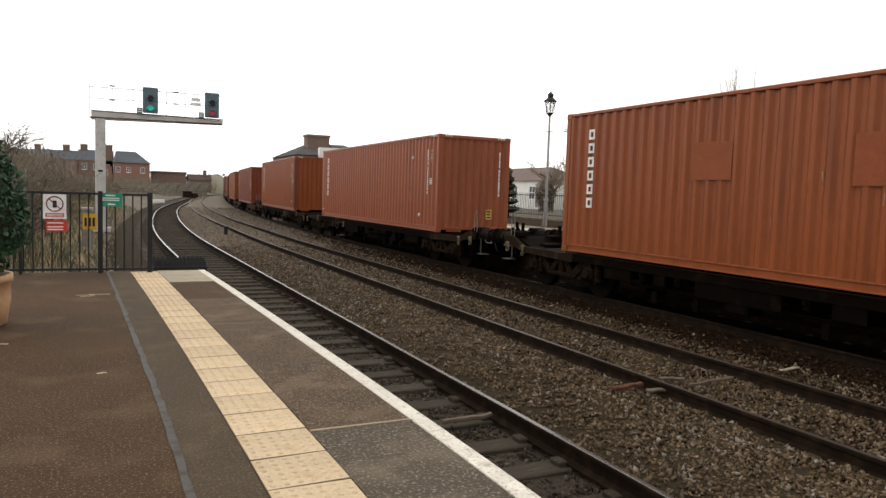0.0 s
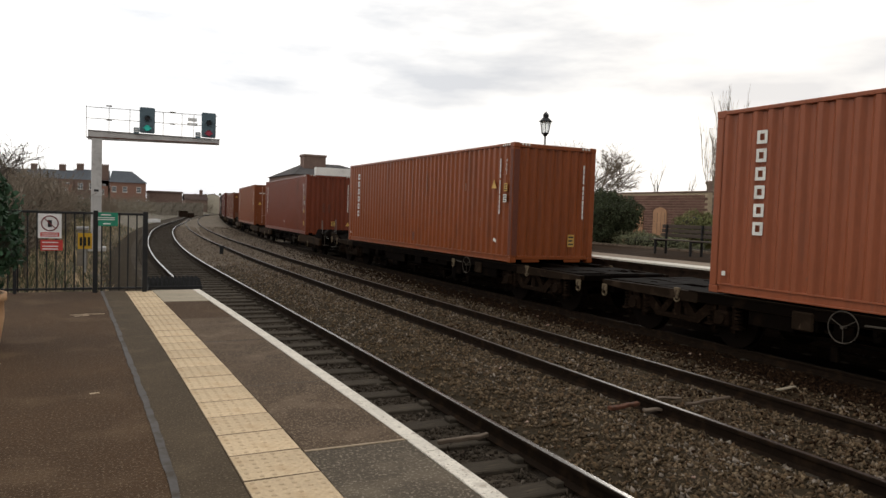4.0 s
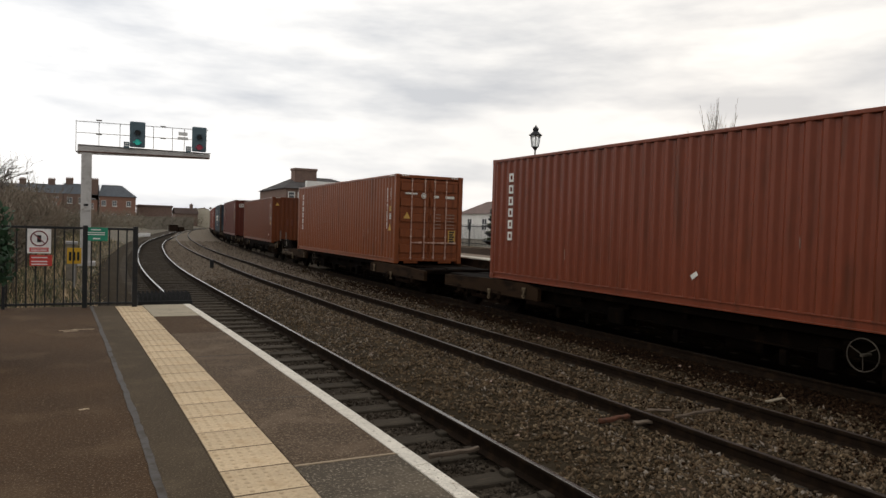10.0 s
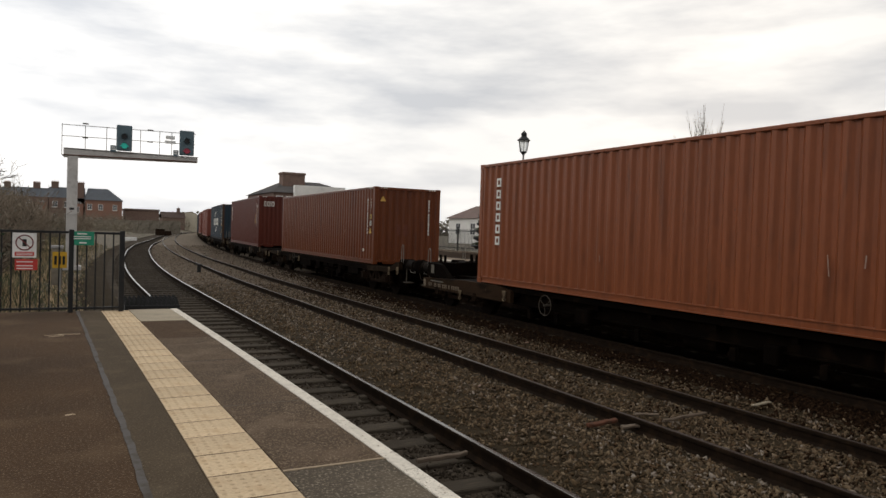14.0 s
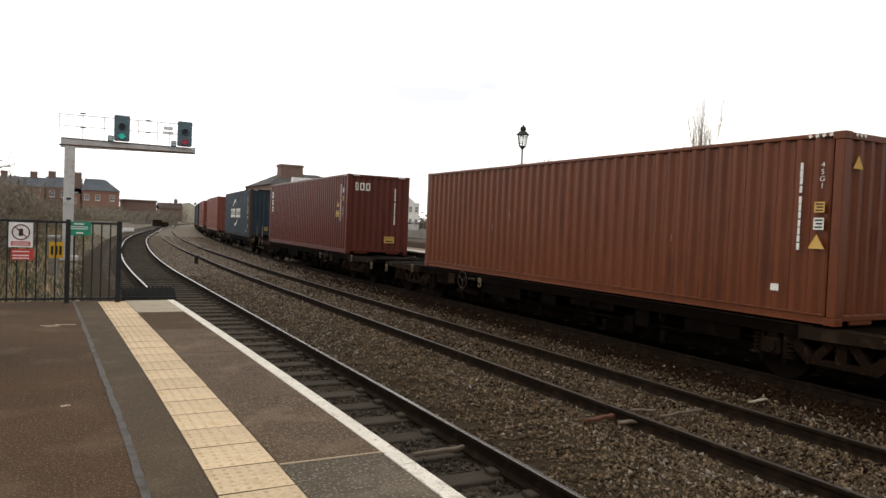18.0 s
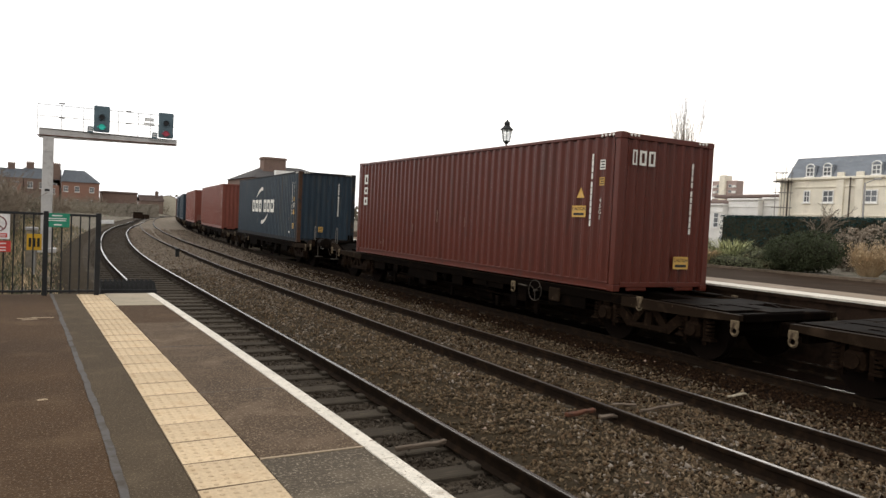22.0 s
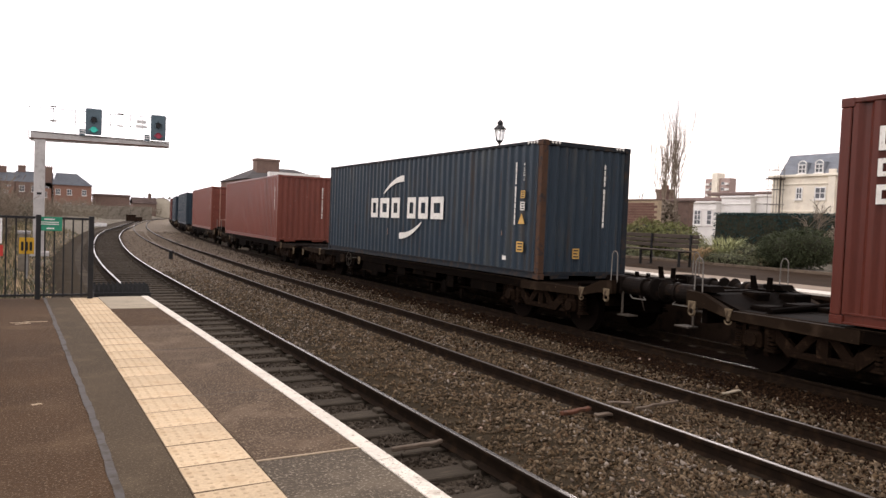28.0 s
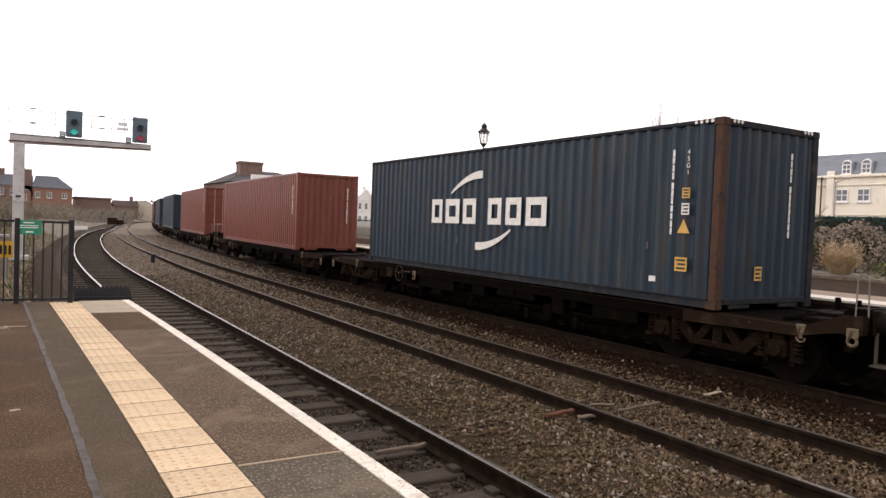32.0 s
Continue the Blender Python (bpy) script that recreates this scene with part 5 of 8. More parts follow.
def common_marks(c, cu, lu, tri_z=1.2, yellow=0.55, end_code=2.07, end_yellow=None):
    code_bars(c, "side", cu, 2.46, 11, 0.078, 0.042)
    size_code(c, "side", lu, 2.46, "45G1", 0.085)
    label_plate(c, "side", lu + 0.02, 1.77, 0.15, 0.16, M_MARK_YELLOW, "small yellow label")
    label_plate(c, "side", lu + 0.02, 1.52, 0.15, 0.18, M_MARK, "small white label")
    triangle_mark(c, "side", lu + 0.04, tri_z, 0.22)
    if yellow:
        label_plate(c, "side", lu + 0.06, yellow, 0.24, 0.22, M_MARK_YELLOW, "yellow caution label")
    if end_code:
        code_bars(c, "end", end_code, 2.48, 11, 0.072, 0.048, 0.05)
    if end_yellow:
        label_plate(c, "end", end_yellow, 0.55, 0.18, 0.22, M_MARK_YELLOW, "yellow caution label")
    bow_tags(c)


SIX = [0.20] * 6


def marks_for(i, c):
    if i <= 4:
        block_word(c, "side", 11.08 if i == 2 else 11.30, 2.52, SIX, 0.185, 0.075, vertical=True, label="white maker's mark in six stacked blocks")
    if i == 0:
        for u, z, w, h in ((8.15, 1.80, 0.85, 0.62), (5.2, 1.75, 1.0, 0.7)):
            mark_box(c, "repair_patch", "side", u, z, w, h, M_PATCH, "darker repainted patch", lift=-0.004)
    if i == 2:
        code_bars(c, "side", 0.60, 2.52, 11, 0.078, 0.042)
        size_code(c, "side", 0.31, 2.52, "45G1", 0.085)
        label_plate(c, "side", 0.33, 1.82, 0.15, 0.19, M_MARK_YELLOW, "small yellow label")
        label_plate(c, "side", 0.35, 1.55, 0.15, 0.19, M_MARK, "small white label")
        triangle_mark(c, "side", 0.89, 1.91, 0.22)
        mark_box(c, "scuff", "side", 0.77, 0.51, 0.14, 0.07, M_MARK, "white torn sticker", tilt=-20)
        mark_box(c, "repair_patch", "side", 5.85, 0.40, 0.16, 0.26, M_STAIN, "dark repainted patch", lift=-0.004)
        mark_box(c, "corner_grime", "end", 0.09, 1.45, 0.15, 2.55, M_STAIN, "dark sooty corner post", lift=0.006)
        mark_box(c, "corner_grime", "side", 0.07, 1.45, 0.10, 2.55, M_STAIN, "dark sooty corner post", lift=0.006)
    if i == 1:
        code_bars(c, "side", 0.72, 2.46, 11, 0.078, 0.042)
        size_code(c, "side", 0.45, 2.46, "45G1", 0.085)
        label_plate(c, "side", 0.48, 1.50, 0.15, 0.18, M_MARK, "small white label")
        mark_box(c, "scuff", "side", 1.30, 0.48, 0.12, 0.08, M_MARK, "white scuff", tilt=30)
        mark_box(c, "scuff", "side", 1.9, 2.25, 0.05, 0.09, M_MARK, "white scuff")
    if i in (1, 2):
        code_bars(c, "end", 2.07, 2.45, 11, 0.072, 0.048, 0.05)
        label_plate(c, "end", 1.75, 0.55, 0.2, 0.3, M_MARK_YELLOW, "worn yellow label")
        mark_box(c, "scuff", "side", 11.9, 0.32, 0.07, 0.07, M_MARK, "white scuff")
        bow_tags(c)
    if i in (3, 5):
        for k in range(2):
            mark_box(c, "soot_stain", "end", 0.90 + 0.25 * k, 1.30, 0.12, 0.42, M_STAIN, "dark sooty stain", lift=-0.016)
    if i == 3:
        common_marks(c, 0.60, 0.33, 1.16, 0.54, 2.08, 1.36)
        triangle_mark(c, "end", 2.10, 0.55, 0.20)
        mark_box(c, "scuff", "side", 5.58, 0.53, 0.15, 0.08, M_MARK, "torn white sticker", tilt=35)
    if i == 4:
        common_marks(c, 0.70, 0.40, 1.17, None, None, None)
        triangle_mark(c, "end", 0.41, 1.57, 0.22)
        label_plate(c, "end", 2.05, 0.89, 0.26, 0.42, M_MARK_YELLOW, "yellow data label", 5)
        code_bars(c, "end", 1.45, 2.24, 1, 0.05, width=0.22)
        code_bars(c, "end", 1.95, 2.24, 1, 0.05, width=0.42)
        for k in range(5):
            mark_box(c, "weight_lettering", "end", 1.52, 1.62 - 0.11 * k, 0.20, 0.028, M_SCRAPE, lift=0.025)
            mark_box(c, "weight_lettering", "end", 1.98, 1.62 - 0.11 * k, 0.28, 0.028, M_SCRAPE, lift=0.025)
        bm = bmesh.new()
        add_ring(bm, (0, 0, 0), (0, 1, 0), 0.075, 0.014, 18)
        add_tube(bm, (0, -0.002, 0), (0, 0.002, 0), 0.045, seg=14)
        part("oval_badge", bm, M_MARK, c, "white round badge").matrix_basis = pose(-CW / 2 + 0.98, -CL / 2 - 0.03, 2.22)
        mark_box(c, "faded_lettering", "end", 0.55, 2.28, 0.42, 0.05, M_MARK, lift=0.01)
    if i == 5:
        common_marks(c, 0.60, 0.29, 1.25, None, 2.0, None)
        triangle_mark(c, "end", 0.30, 2.45, 0.2)
        mark_box(c, "scuff", "side", 0.93, 0.50, 0.13, 0.11, M_MARK, "white square sticker")
    if i == 6:
        block_word(c, "side", 11.55, 2.50, [0.30, 0.22, 0.24], 0.26, 0.10, vertical=True, label="white maker's mark in three stacked blocks")
        block_word(c, "end", 0.30, 2.45, [0.11, 0.17, 0.16], 0.27, 0.06, label="white maker's mark in three blocks")
        code_bars(c, "side", 0.72, 2.52, 11, 0.078, 0.042)
        label_plate(c, "side", 0.44, 2.31, 0.14, 0.18, M_MARK, "small white label")
        label_plate(c, "side", 0.44, 2.0, 0.13, 0.15, M_MARK_YELLOW, "small yellow label")
        triangle_mark(c, "side", 1.02, 1.80, 0.20)
        size_code(c, "side", 0.46, 1.70, "45G1", 0.085)
        plate = mark_box(c, "label_plate", "side", 1.05, 1.44, 0.40, 0.22, M_MARK_YELLOW, "yellow caution plate")
        lettering(plate, "CAUTION", 0.085, pose(0, 0.004, 0.045, 90, 0, 180), M_MARK_DARK)
        part("print", box(-0.15, 0.15, 0.001, 0.004, -0.075, -0.03), M_MARK_DARK, plate)
        plate = mark_box(c, "label_plate", "end", 1.68, 0.54, 0.40, 0.24, M_MARK_YELLOW, "yellow caution plate")
        lettering(plate, "CAUTION", 0.085, pose(0, -0.004, 0.05, 90, 0, 0), M_MARK_DARK)
        part("print", box(-0.15, 0.15, -0.004, -0.001, -0.08, -0.03), M_MARK_DARK, plate)
        code_bars(c, "end", 1.86, 2.45, 11, 0.072, 0.048, 0.05)
        bow_tags(c)
    if i == 7:
        block_word(c, "side", 8.54, 1.47, [0.50, 0.62, 0.54, -0.16, 0.50, 0.54, 0.66], 0.58, 0.165, label="large white maker's mark in blocks")
        swoosh(c, 7.64, 1.90, False)
        swoosh(c, 5.20, 1.08, True)
        common_marks(c, 0.90, 0.61, 1.25, 0.65, 1.70, 0.98)
        mark_box(c, "scuff", "side", 1.24, 0.38, 0.14, 0.09, M_MARK, "white square sticker")
    if i in (8, 9):
        code_bars(c, "end", 2.0, 2.4, 11, 0.072, 0.048, 0.05) if i == 8 else None
        code_bars(c, "side", 0.5, 2.4, 8, 0.078, 0.05)


def scratches(c, seed, count):
    """Short pale scrapes down the side and a few dull rubbed spots."""
    rnd = random.Random(seed)
    for _ in range(count):
        u, z = rnd.uniform(1.2, 10.8), rnd.uniform(0.3, 1.9)
        mark_box(c, "scrape", "side", u, z, rnd.uniform(0.008, 0.02), rnd.uniform(0.06, 0.30), M_SCRAPE, tilt=rnd.uniform(-7, 7), lift=-0.008)




def rust_streaks(c, spots):
    """Thin rust runs down the side."""
    for u, z, h, w in spots:
        bm = bmesh.new()
        n = 7
        left, right = [], []
        for k in range(n + 1):
            s = k / n
            ww = w * (0.35 + 0.65 * math.sin(math.pi * min(s * 1.1, 1.0))) * (0.8 + 0.5 * noise.noise((u * 7, s * 6, 2)))
            dx = 0.012 * noise.noise((u * 3, s * 4, 5))
            left.append(bm.verts.new((dx - ww / 2, 0, -s * h)))
            right.append(bm.verts.new((dx + ww / 2, 0, -s * h)))
        for k in range(n):
            bm.faces.new((left[k], left[k + 1], right[k + 1], right[k]))
        q = part("rust_streak", bm, M_STREAK, c, "brown rust run")
        q.matrix_basis = pose(-CW / 2 + 0.0085, -CL / 2 + u, z, 0, 0, -90)


def build_train():
    for i, (mid, paint, wk, wmid, o) in enumerate(TRAIN):
        brake = (None, 3.75, -3.9, -3.4, 3.2, 3.85, -3.8, 4.1, 3.8, -3.8, 3.8, -3.8, 3.8)[i]
        w = wagon(wk, "grimy flat container wagon with two bogies under the train" if wk != "low" else "low flat container wagon with deep dusty end sills", o, None if brake is None else brake + mid - wmid)
        if i == 4:
            sill_lettering(w)
        c = container(PAINTS[paint], LABELS[paint], doors=(i in (4, 9)), post=M_RUST if paint == "blue" else None)
        marks_for(i, c)
        if i == 7:
            rust_streaks(c, ((4.18, 1.45, 0.75, 0.05), (2.84, 1.75, 1.05, 0.06), (2.31, 0.9, 0.5, 0.04), (6.33, 0.95, 0.6, 0.05), (9.80, 1.0, 0.7, 0.05), (1.50, 2.3, 0.9, 0.04), (5.26, 0.7, 0.5, 0.04)))
        scratches(c, 300 + i, (4, 3, 4, 3, 4, 3, 5, 2, 8, 4, 0, 0, 0)[i])
        if i == 5:
            c.scale = (1, 1, 0.895)
        drop = 0.075 if wk == "low" else 0.0
        MOVERS.append((w, wmid, 0.0))
        MOVERS.append((c, mid, 0.012 - drop))


build_train()


# ---- plants ----
M_LEAF_DARK = material("evergreen_leaf", (0.058, 0.068, 0.036), 0.75, scale=0.8, fine=12, bump=0.0, random_tint=0.5, spread=0.3, spec=0.08)
M_LEAF_HEDGE = material("hedge_leaf", (0.028, 0.056, 0.052), 0.8, scale=0.6, fine=8, bump=0.0, random_tint=0.4, spread=0.25, spec=0.06)
M_LEAF_GREY = material("grey_green_leaf", (0.1380, 0.1437, 0.0828), 0.8, scale=1.0, fine=12, bump=0.0, random_tint=0.5, spread=0.3, second=(0.1955, 0.1495, 0.0862), amount=0.42, spec=0.08)
M_LEAF_MID = material("garden_leaf", (0.120, 0.125, 0.050), 0.8, scale=1.0, fine=12, bump=0.0, random_tint=0.5, spread=0.3, second=(0.15, 0.11, 0.06), amount=0.45, spec=0.08)
M_STRAW = material("dry_grass", (0.4665, 0.3485, 0.2151), 0.9, scale=1.5, fine=12, bump=0.0, random_tint=0.35, spec=0.08)
M_BLADE = material("pale_grass_blade", (0.33, 0.34, 0.17), 0.8, scale=1.5, fine=12, bump=0.0, random_tint=0.4, spec=0.08)
M_BARK = material("grey_bark", (0.085, 0.070, 0.058), 0.9, scale=3, fine=30, bump=0.4, stretch=(1, 1, 0.3))
M_TWIG = material("brown_twig", (0.2125, 0.1725, 0.1325), 0.9, scale=2, fine=20, bump=0.0, random_tint=0.35, spec=0.06)
# Dark tone holds the shade inside bushes; also the soil in the tub.
M_CORE = material("core_shade_and_soil", (0.030, 0.030, 0.018), 0.95, scale=3, fine=20, bump=0.3)


def quads_mesh(name, centres, axes_u, axes_v, mat, parent):
    """Many small four-cornered blades: centre -u-v, +u-v, +u+v, -u+v."""
    c, u, v = (np.asarray(a, dtype=np.float32) for a in (centres, axes_u, axes_v))
    n = len(c)
    co = np.stack([c - u - v * 0.6, c + u - v * 0.15, c + u * 0.15 + v, c - u + v * 0.2], axis=1).reshape(-1, 3)
    me = bpy.data.meshes.new(name)
    me.vertices.add(4 * n)
    me.vertices.foreach_set("co", co.ravel())
    me.loops.add(4 * n)
    me.loops.foreach_set("vertex_index", np.arange(4 * n, dtype=np.int32))
    me.polygons.add(n)
    me.polygons.foreach_set("loop_start", np.arange(0, 4 * n, 4, dtype=np.int32))
    me.update(calc_edges=True)
    me.materials.append(mat)
    ob = new(name, me)
    ob.parent = parent
    return ob


def leafy(parent, blobs, count, size, mat, seed, name="foliage", upright=0.0, ragged=0.35):
    """Leaves through the outer part of some lobes, (x, y, z, rx, ry, rz) each."""
    r = np.random.RandomState(seed)
    vol = np.array([b[3] * b[4] * b[5] for b in blobs]) ** 0.67
    pick = r.choice(len(blobs), count, p=vol / vol.sum())
    b = np.array(blobs)[pick]
    d = r.normal(size=(count, 3))
    d /= np.linalg.norm(d, axis=1)[:, None]
    rad = (1 - ragged * r.rand(count) ** 1.5) * (1 + 0.16 * np.sin(d[:, 0] * 7 + pick) * np.cos(d[:, 1] * 6 + d[:, 2] * 5))
    c = b[:, :3] + d * b[:, 3:] * rad[:, None]
    u = r.normal(size=(count, 3))
    u[:, 2] *= 1 - upright
    u /= np.linalg.norm(u, axis=1)[:, None]
    w = d + 0.8 * r.normal(size=(count, 3))
    v = np.cross(u, w)
    v /= np.linalg.norm(v, axis=1)[:, None] + 1e-6
    if upright:
        v = v * (1 - upright) + np.array([0, 0, 1.0]) * upright
    s = size * (0.6 + 0.8 * r.rand(count))[:, None]
    return quads_mesh(name, c, u * s * 0.55, v * s, mat, parent)


def core(parent, blobs, mat=None):
    # Dark lumps inside the leaves, added to stop light passing through.
    bm = bmesh.new()
    for x, y, z, a, b, c in blobs:
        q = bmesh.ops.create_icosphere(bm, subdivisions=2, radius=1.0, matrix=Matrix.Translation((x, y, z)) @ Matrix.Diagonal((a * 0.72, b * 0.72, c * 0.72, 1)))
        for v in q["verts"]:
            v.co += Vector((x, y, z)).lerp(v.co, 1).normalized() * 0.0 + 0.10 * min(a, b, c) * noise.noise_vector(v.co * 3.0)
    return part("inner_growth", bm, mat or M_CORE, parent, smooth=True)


def shrub(name, label, blobs, count, size, mat, seed, m=None, category="shrub", upright=0.0, group=""):
    t = thing(name, m or Matrix(), label, category, group)
    core(t, blobs)
    leafy(t, blobs, count, size, mat, seed, upright=upright)
    return t


def add_limb(bm, a, b, r0, r1, seg):
    d = (b - a)
    q = d.to_track_quat("Z", "Y").to_matrix()
    lo = [bm.verts.new(a + q @ Vector((r0 * math.cos(6.283 * i / seg), r0 * math.sin(6.283 * i / seg), 0))) for i in range(seg)]
    hi = [bm.verts.new(b + q @ Vector((r1 * math.cos(6.283 * i / seg), r1 * math.sin(6.283 * i / seg), 0))) for i in range(seg)]
    for i in range(seg):
        bm.faces.new((lo[i], lo[(i + 1) % seg], hi[(i + 1) % seg], hi[i]))


def grow(bm, p, d, length, radius, depth, rnd, spread, rise, kids, min_r):
    """A limb in three bent pieces that forks, and again."""
    seg = 6 if radius > 0.05 else (4 if radius > 0.012 else 3)
    q = p.copy()
    step = length / 3
    for k in range(3):
        d = (d + Vector((rnd.gauss(0, 0.12), rnd.gauss(0, 0.12), rise * 0.15 + rnd.gauss(0, 0.05)))).normalized()
        r0, r1 = radius * (1 - 0.15 * k), radius * (1 - 0.15 * (k + 1))
        add_limb(bm, q, q + d * step, max(r0, min_r), max(r1, min_r), seg)
        q = q + d * step
        if depth > 0 and k < 2:
            e = (d + Vector((rnd.gauss(0, spread), rnd.gauss(0, spread), rise * 0.3))).normalized()
            grow(bm, q, e, length * rnd.uniform(0.5, 0.75), radius * 0.5, depth - 1, rnd, spread, rise, kids, min_r)
    if depth > 0:
        for _ in range(kids):
            e = (d + Vector((rnd.gauss(0, spread), rnd.gauss(0, spread), rise * 0.3 + rnd.gauss(0, spread * 0.4)))).normalized()
            grow(bm, q, e, length * rnd.uniform(0.55, 0.85), radius * 0.55, depth - 1, rnd, spread, rise, kids, min_r)


def bare_tree(label, x, y, z, height, radius, seed, depth=4, spread=0.5, rise=0.3, kids=2, first=0.35, min_r=0.006, name="bare_tree", mat=None, lean=(0, 0)):
    t = thing(name, pose(x, y, z), label, "tree")
    rnd = random.Random(seed)
    bm = bmesh.new()
    add_limb(bm, Vector((0, 0, -0.05)), Vector((lean[0], lean[1], height * first)), radius, radius * 0.8, 8)
    part("trunk", bm, mat or M_BARK, t, smooth=True)
    bm = bmesh.new()
    for k in range(kids + 1):
        a = 6.283 * k / (kids + 1) + rnd.random()
        grow(bm, Vector((lean[0], lean[1], height * first * (0.86 + 0.14 * k / kids))), Vector((math.cos(a) * spread, math.sin(a) * spread, 1)).normalized(), height * 0.30, radius * 0.6, depth - 1, rnd, spread, rise, kids, min_r)
    part("crown", bm, mat or M_BARK, t, "leafless crown of fine branches")
    return t


def grass_tuft(label, x, y, z, count, height, spreadr, seed, mat=M_STRAW, name="grass_tuft", plume=False, category="grass"):
    t = thing(name, pose(x, y, z), label, category)
    r = np.random.RandomState(seed)
    a = r.rand(count) * 6.283
    base = np.stack([np.cos(a), np.sin(a), np.zeros(count)], 1) * (spreadr * 0.35 * np.sqrt(r.rand(count)))[:, None]
    tip = base + np.stack([np.cos(a) * spreadr, np.sin(a) * spreadr, np.zeros(count)], 1) * (0.3 + 0.7 * r.rand(count))[:, None]
    hgt = height * (0.45 + 0.55 * r.rand(count))
    tip[:, 2] = hgt
    mid = (base + tip) / 2
    mid[:, 2] = hgt * 0.68
    side = np.stack([-np.sin(a), np.cos(a), np.zeros(count)], 1) * 0.012
    quads_mesh("leaf_clump", np.concatenate([(base + mid) / 2, (mid + tip) / 2]), np.concatenate([side, side * 0.8]), np.concatenate([(mid - base) / 2, (tip - mid) / 2]), mat, t)
    if plume:
        k = max(10, count // 14)
        pt = tip[:k] * np.array([0.8, 0.8, 1.18])
        c = np.repeat(pt, 40, axis=0) + r.normal(size=(k * 40, 3)) * np.array([0.04, 0.04, 0.085])
        u = r.normal(size=(k * 40, 3)) * 0.011
        quads_mesh("plume", c, u, u[::-1] + np.array([0, 0, 0.03]), M_STRAW, t)
    return t


# ---- far platform and its garden ----
M_PLAT_PALE = material("worn_coping", (0.205, 0.155, 0.108), 0.85, scale=2, fine=50, bump=0.2, second=(0.14, 0.105, 0.075), amount=0.44, spec=0.1)
M_BRICK = material("red_brick", (0.26, 0.145, 0.108), 0.9, scale=4, fine=40, bump=0.4, second=(0.16, 0.10, 0.078), amount=0.45, spec=0.08)
# Tower brick greyed and paled: distance haze is put into the colour.
M_BRICK_HAZED = material("hazed_pinkish_brick", (0.36, 0.27, 0.24), 0.9, scale=2, fine=30, bump=0.2, second=(0.28, 0.22, 0.20), amount=0.45, spec=0.06)
M_BRICK_BROWN = material("brown_brick", (0.1835, 0.1249, 0.1017), 0.9, scale=2, fine=30, bump=0.3, second=(0.1258, 0.0959, 0.0828), amount=0.45, spec=0.08)
M_RENDER_WHITE = material("cream_render", (0.74, 0.68, 0.56), 0.85, scale=0.6, fine=20, bump=0.1, second=(0.60, 0.53, 0.43), amount=0.40)
M_STUCCO = material("white_stucco", (0.74, 0.72, 0.68), 0.85, scale=0.6, fine=20, bump=0.1, second=(0.56, 0.54, 0.50), amount=0.38)
M_SLATE = material("slate_roof", (0.1980, 0.2160, 0.2400), 0.8, scale=1.2, fine=18, bump=0.4, second=(0.2640, 0.2640, 0.2700), amount=0.42, stretch=(1, 1, 4), spec=0.12)
M_TILE_ROOF = material("brown_tile_roof", (0.165, 0.120, 0.105), 0.85, scale=1.2, fine=18, bump=0.4, second=(0.11, 0.09, 0.082), amount=0.45, stretch=(1, 1, 4), spec=0.08)
M_GLASS = material("window_glass", (0.09, 0.095, 0.10), 0.15, scale=1, fine=3, bump=0.0, spec=0.6)
M_FRAME_WHITE = material("white_window_frame", (0.72, 0.71, 0.68), 0.6, scale=3, fine=30, bump=0.05)
M_BLACK_METAL = material("black_painted_metal", (0.018, 0.018, 0.019), 0.5, scale=4, fine=40, bump=0.1, second=(0.04, 0.035, 0.03), amount=0.38)
M_BENCH_WOOD = material("weathered_bench_wood", (0.085, 0.068, 0.055), 0.85, scale=3, fine=30, bump=0.3, stretch=(1, 0.3, 1), spec=0.1)
M_LAMP_GLASS = material("opal_lantern_glass", (0.72, 0.73, 0.72), 0.35, scale=3, fine=20, bump=0.0)
M_LAMP_GLASS.node_tree.nodes["Principled BSDF"].inputs["Transmission Weight"].default_value = 0.85
M_TAN_DOOR = material("tan_door_paint", (0.36, 0.20, 0.11), 0.7, scale=2, fine=20, bump=0.1)

FAR_Z = 0.14
M_SLATE_DARK = material("dark_slate_roof", (0.1725, 0.1620, 0.1575), 0.85, scale=1.2, fine=18, bump=0.4, second=(0.1200, 0.1080, 0.1020), amount=0.45, stretch=(1, 1, 4), spec=0.08)
M_KERB = material("stone_kerb", (0.17, 0.13, 0.095), 0.9, scale=2, fine=30, bump=0.3, second=(0.09, 0.07, 0.05), amount=0.5, spec=0.06)


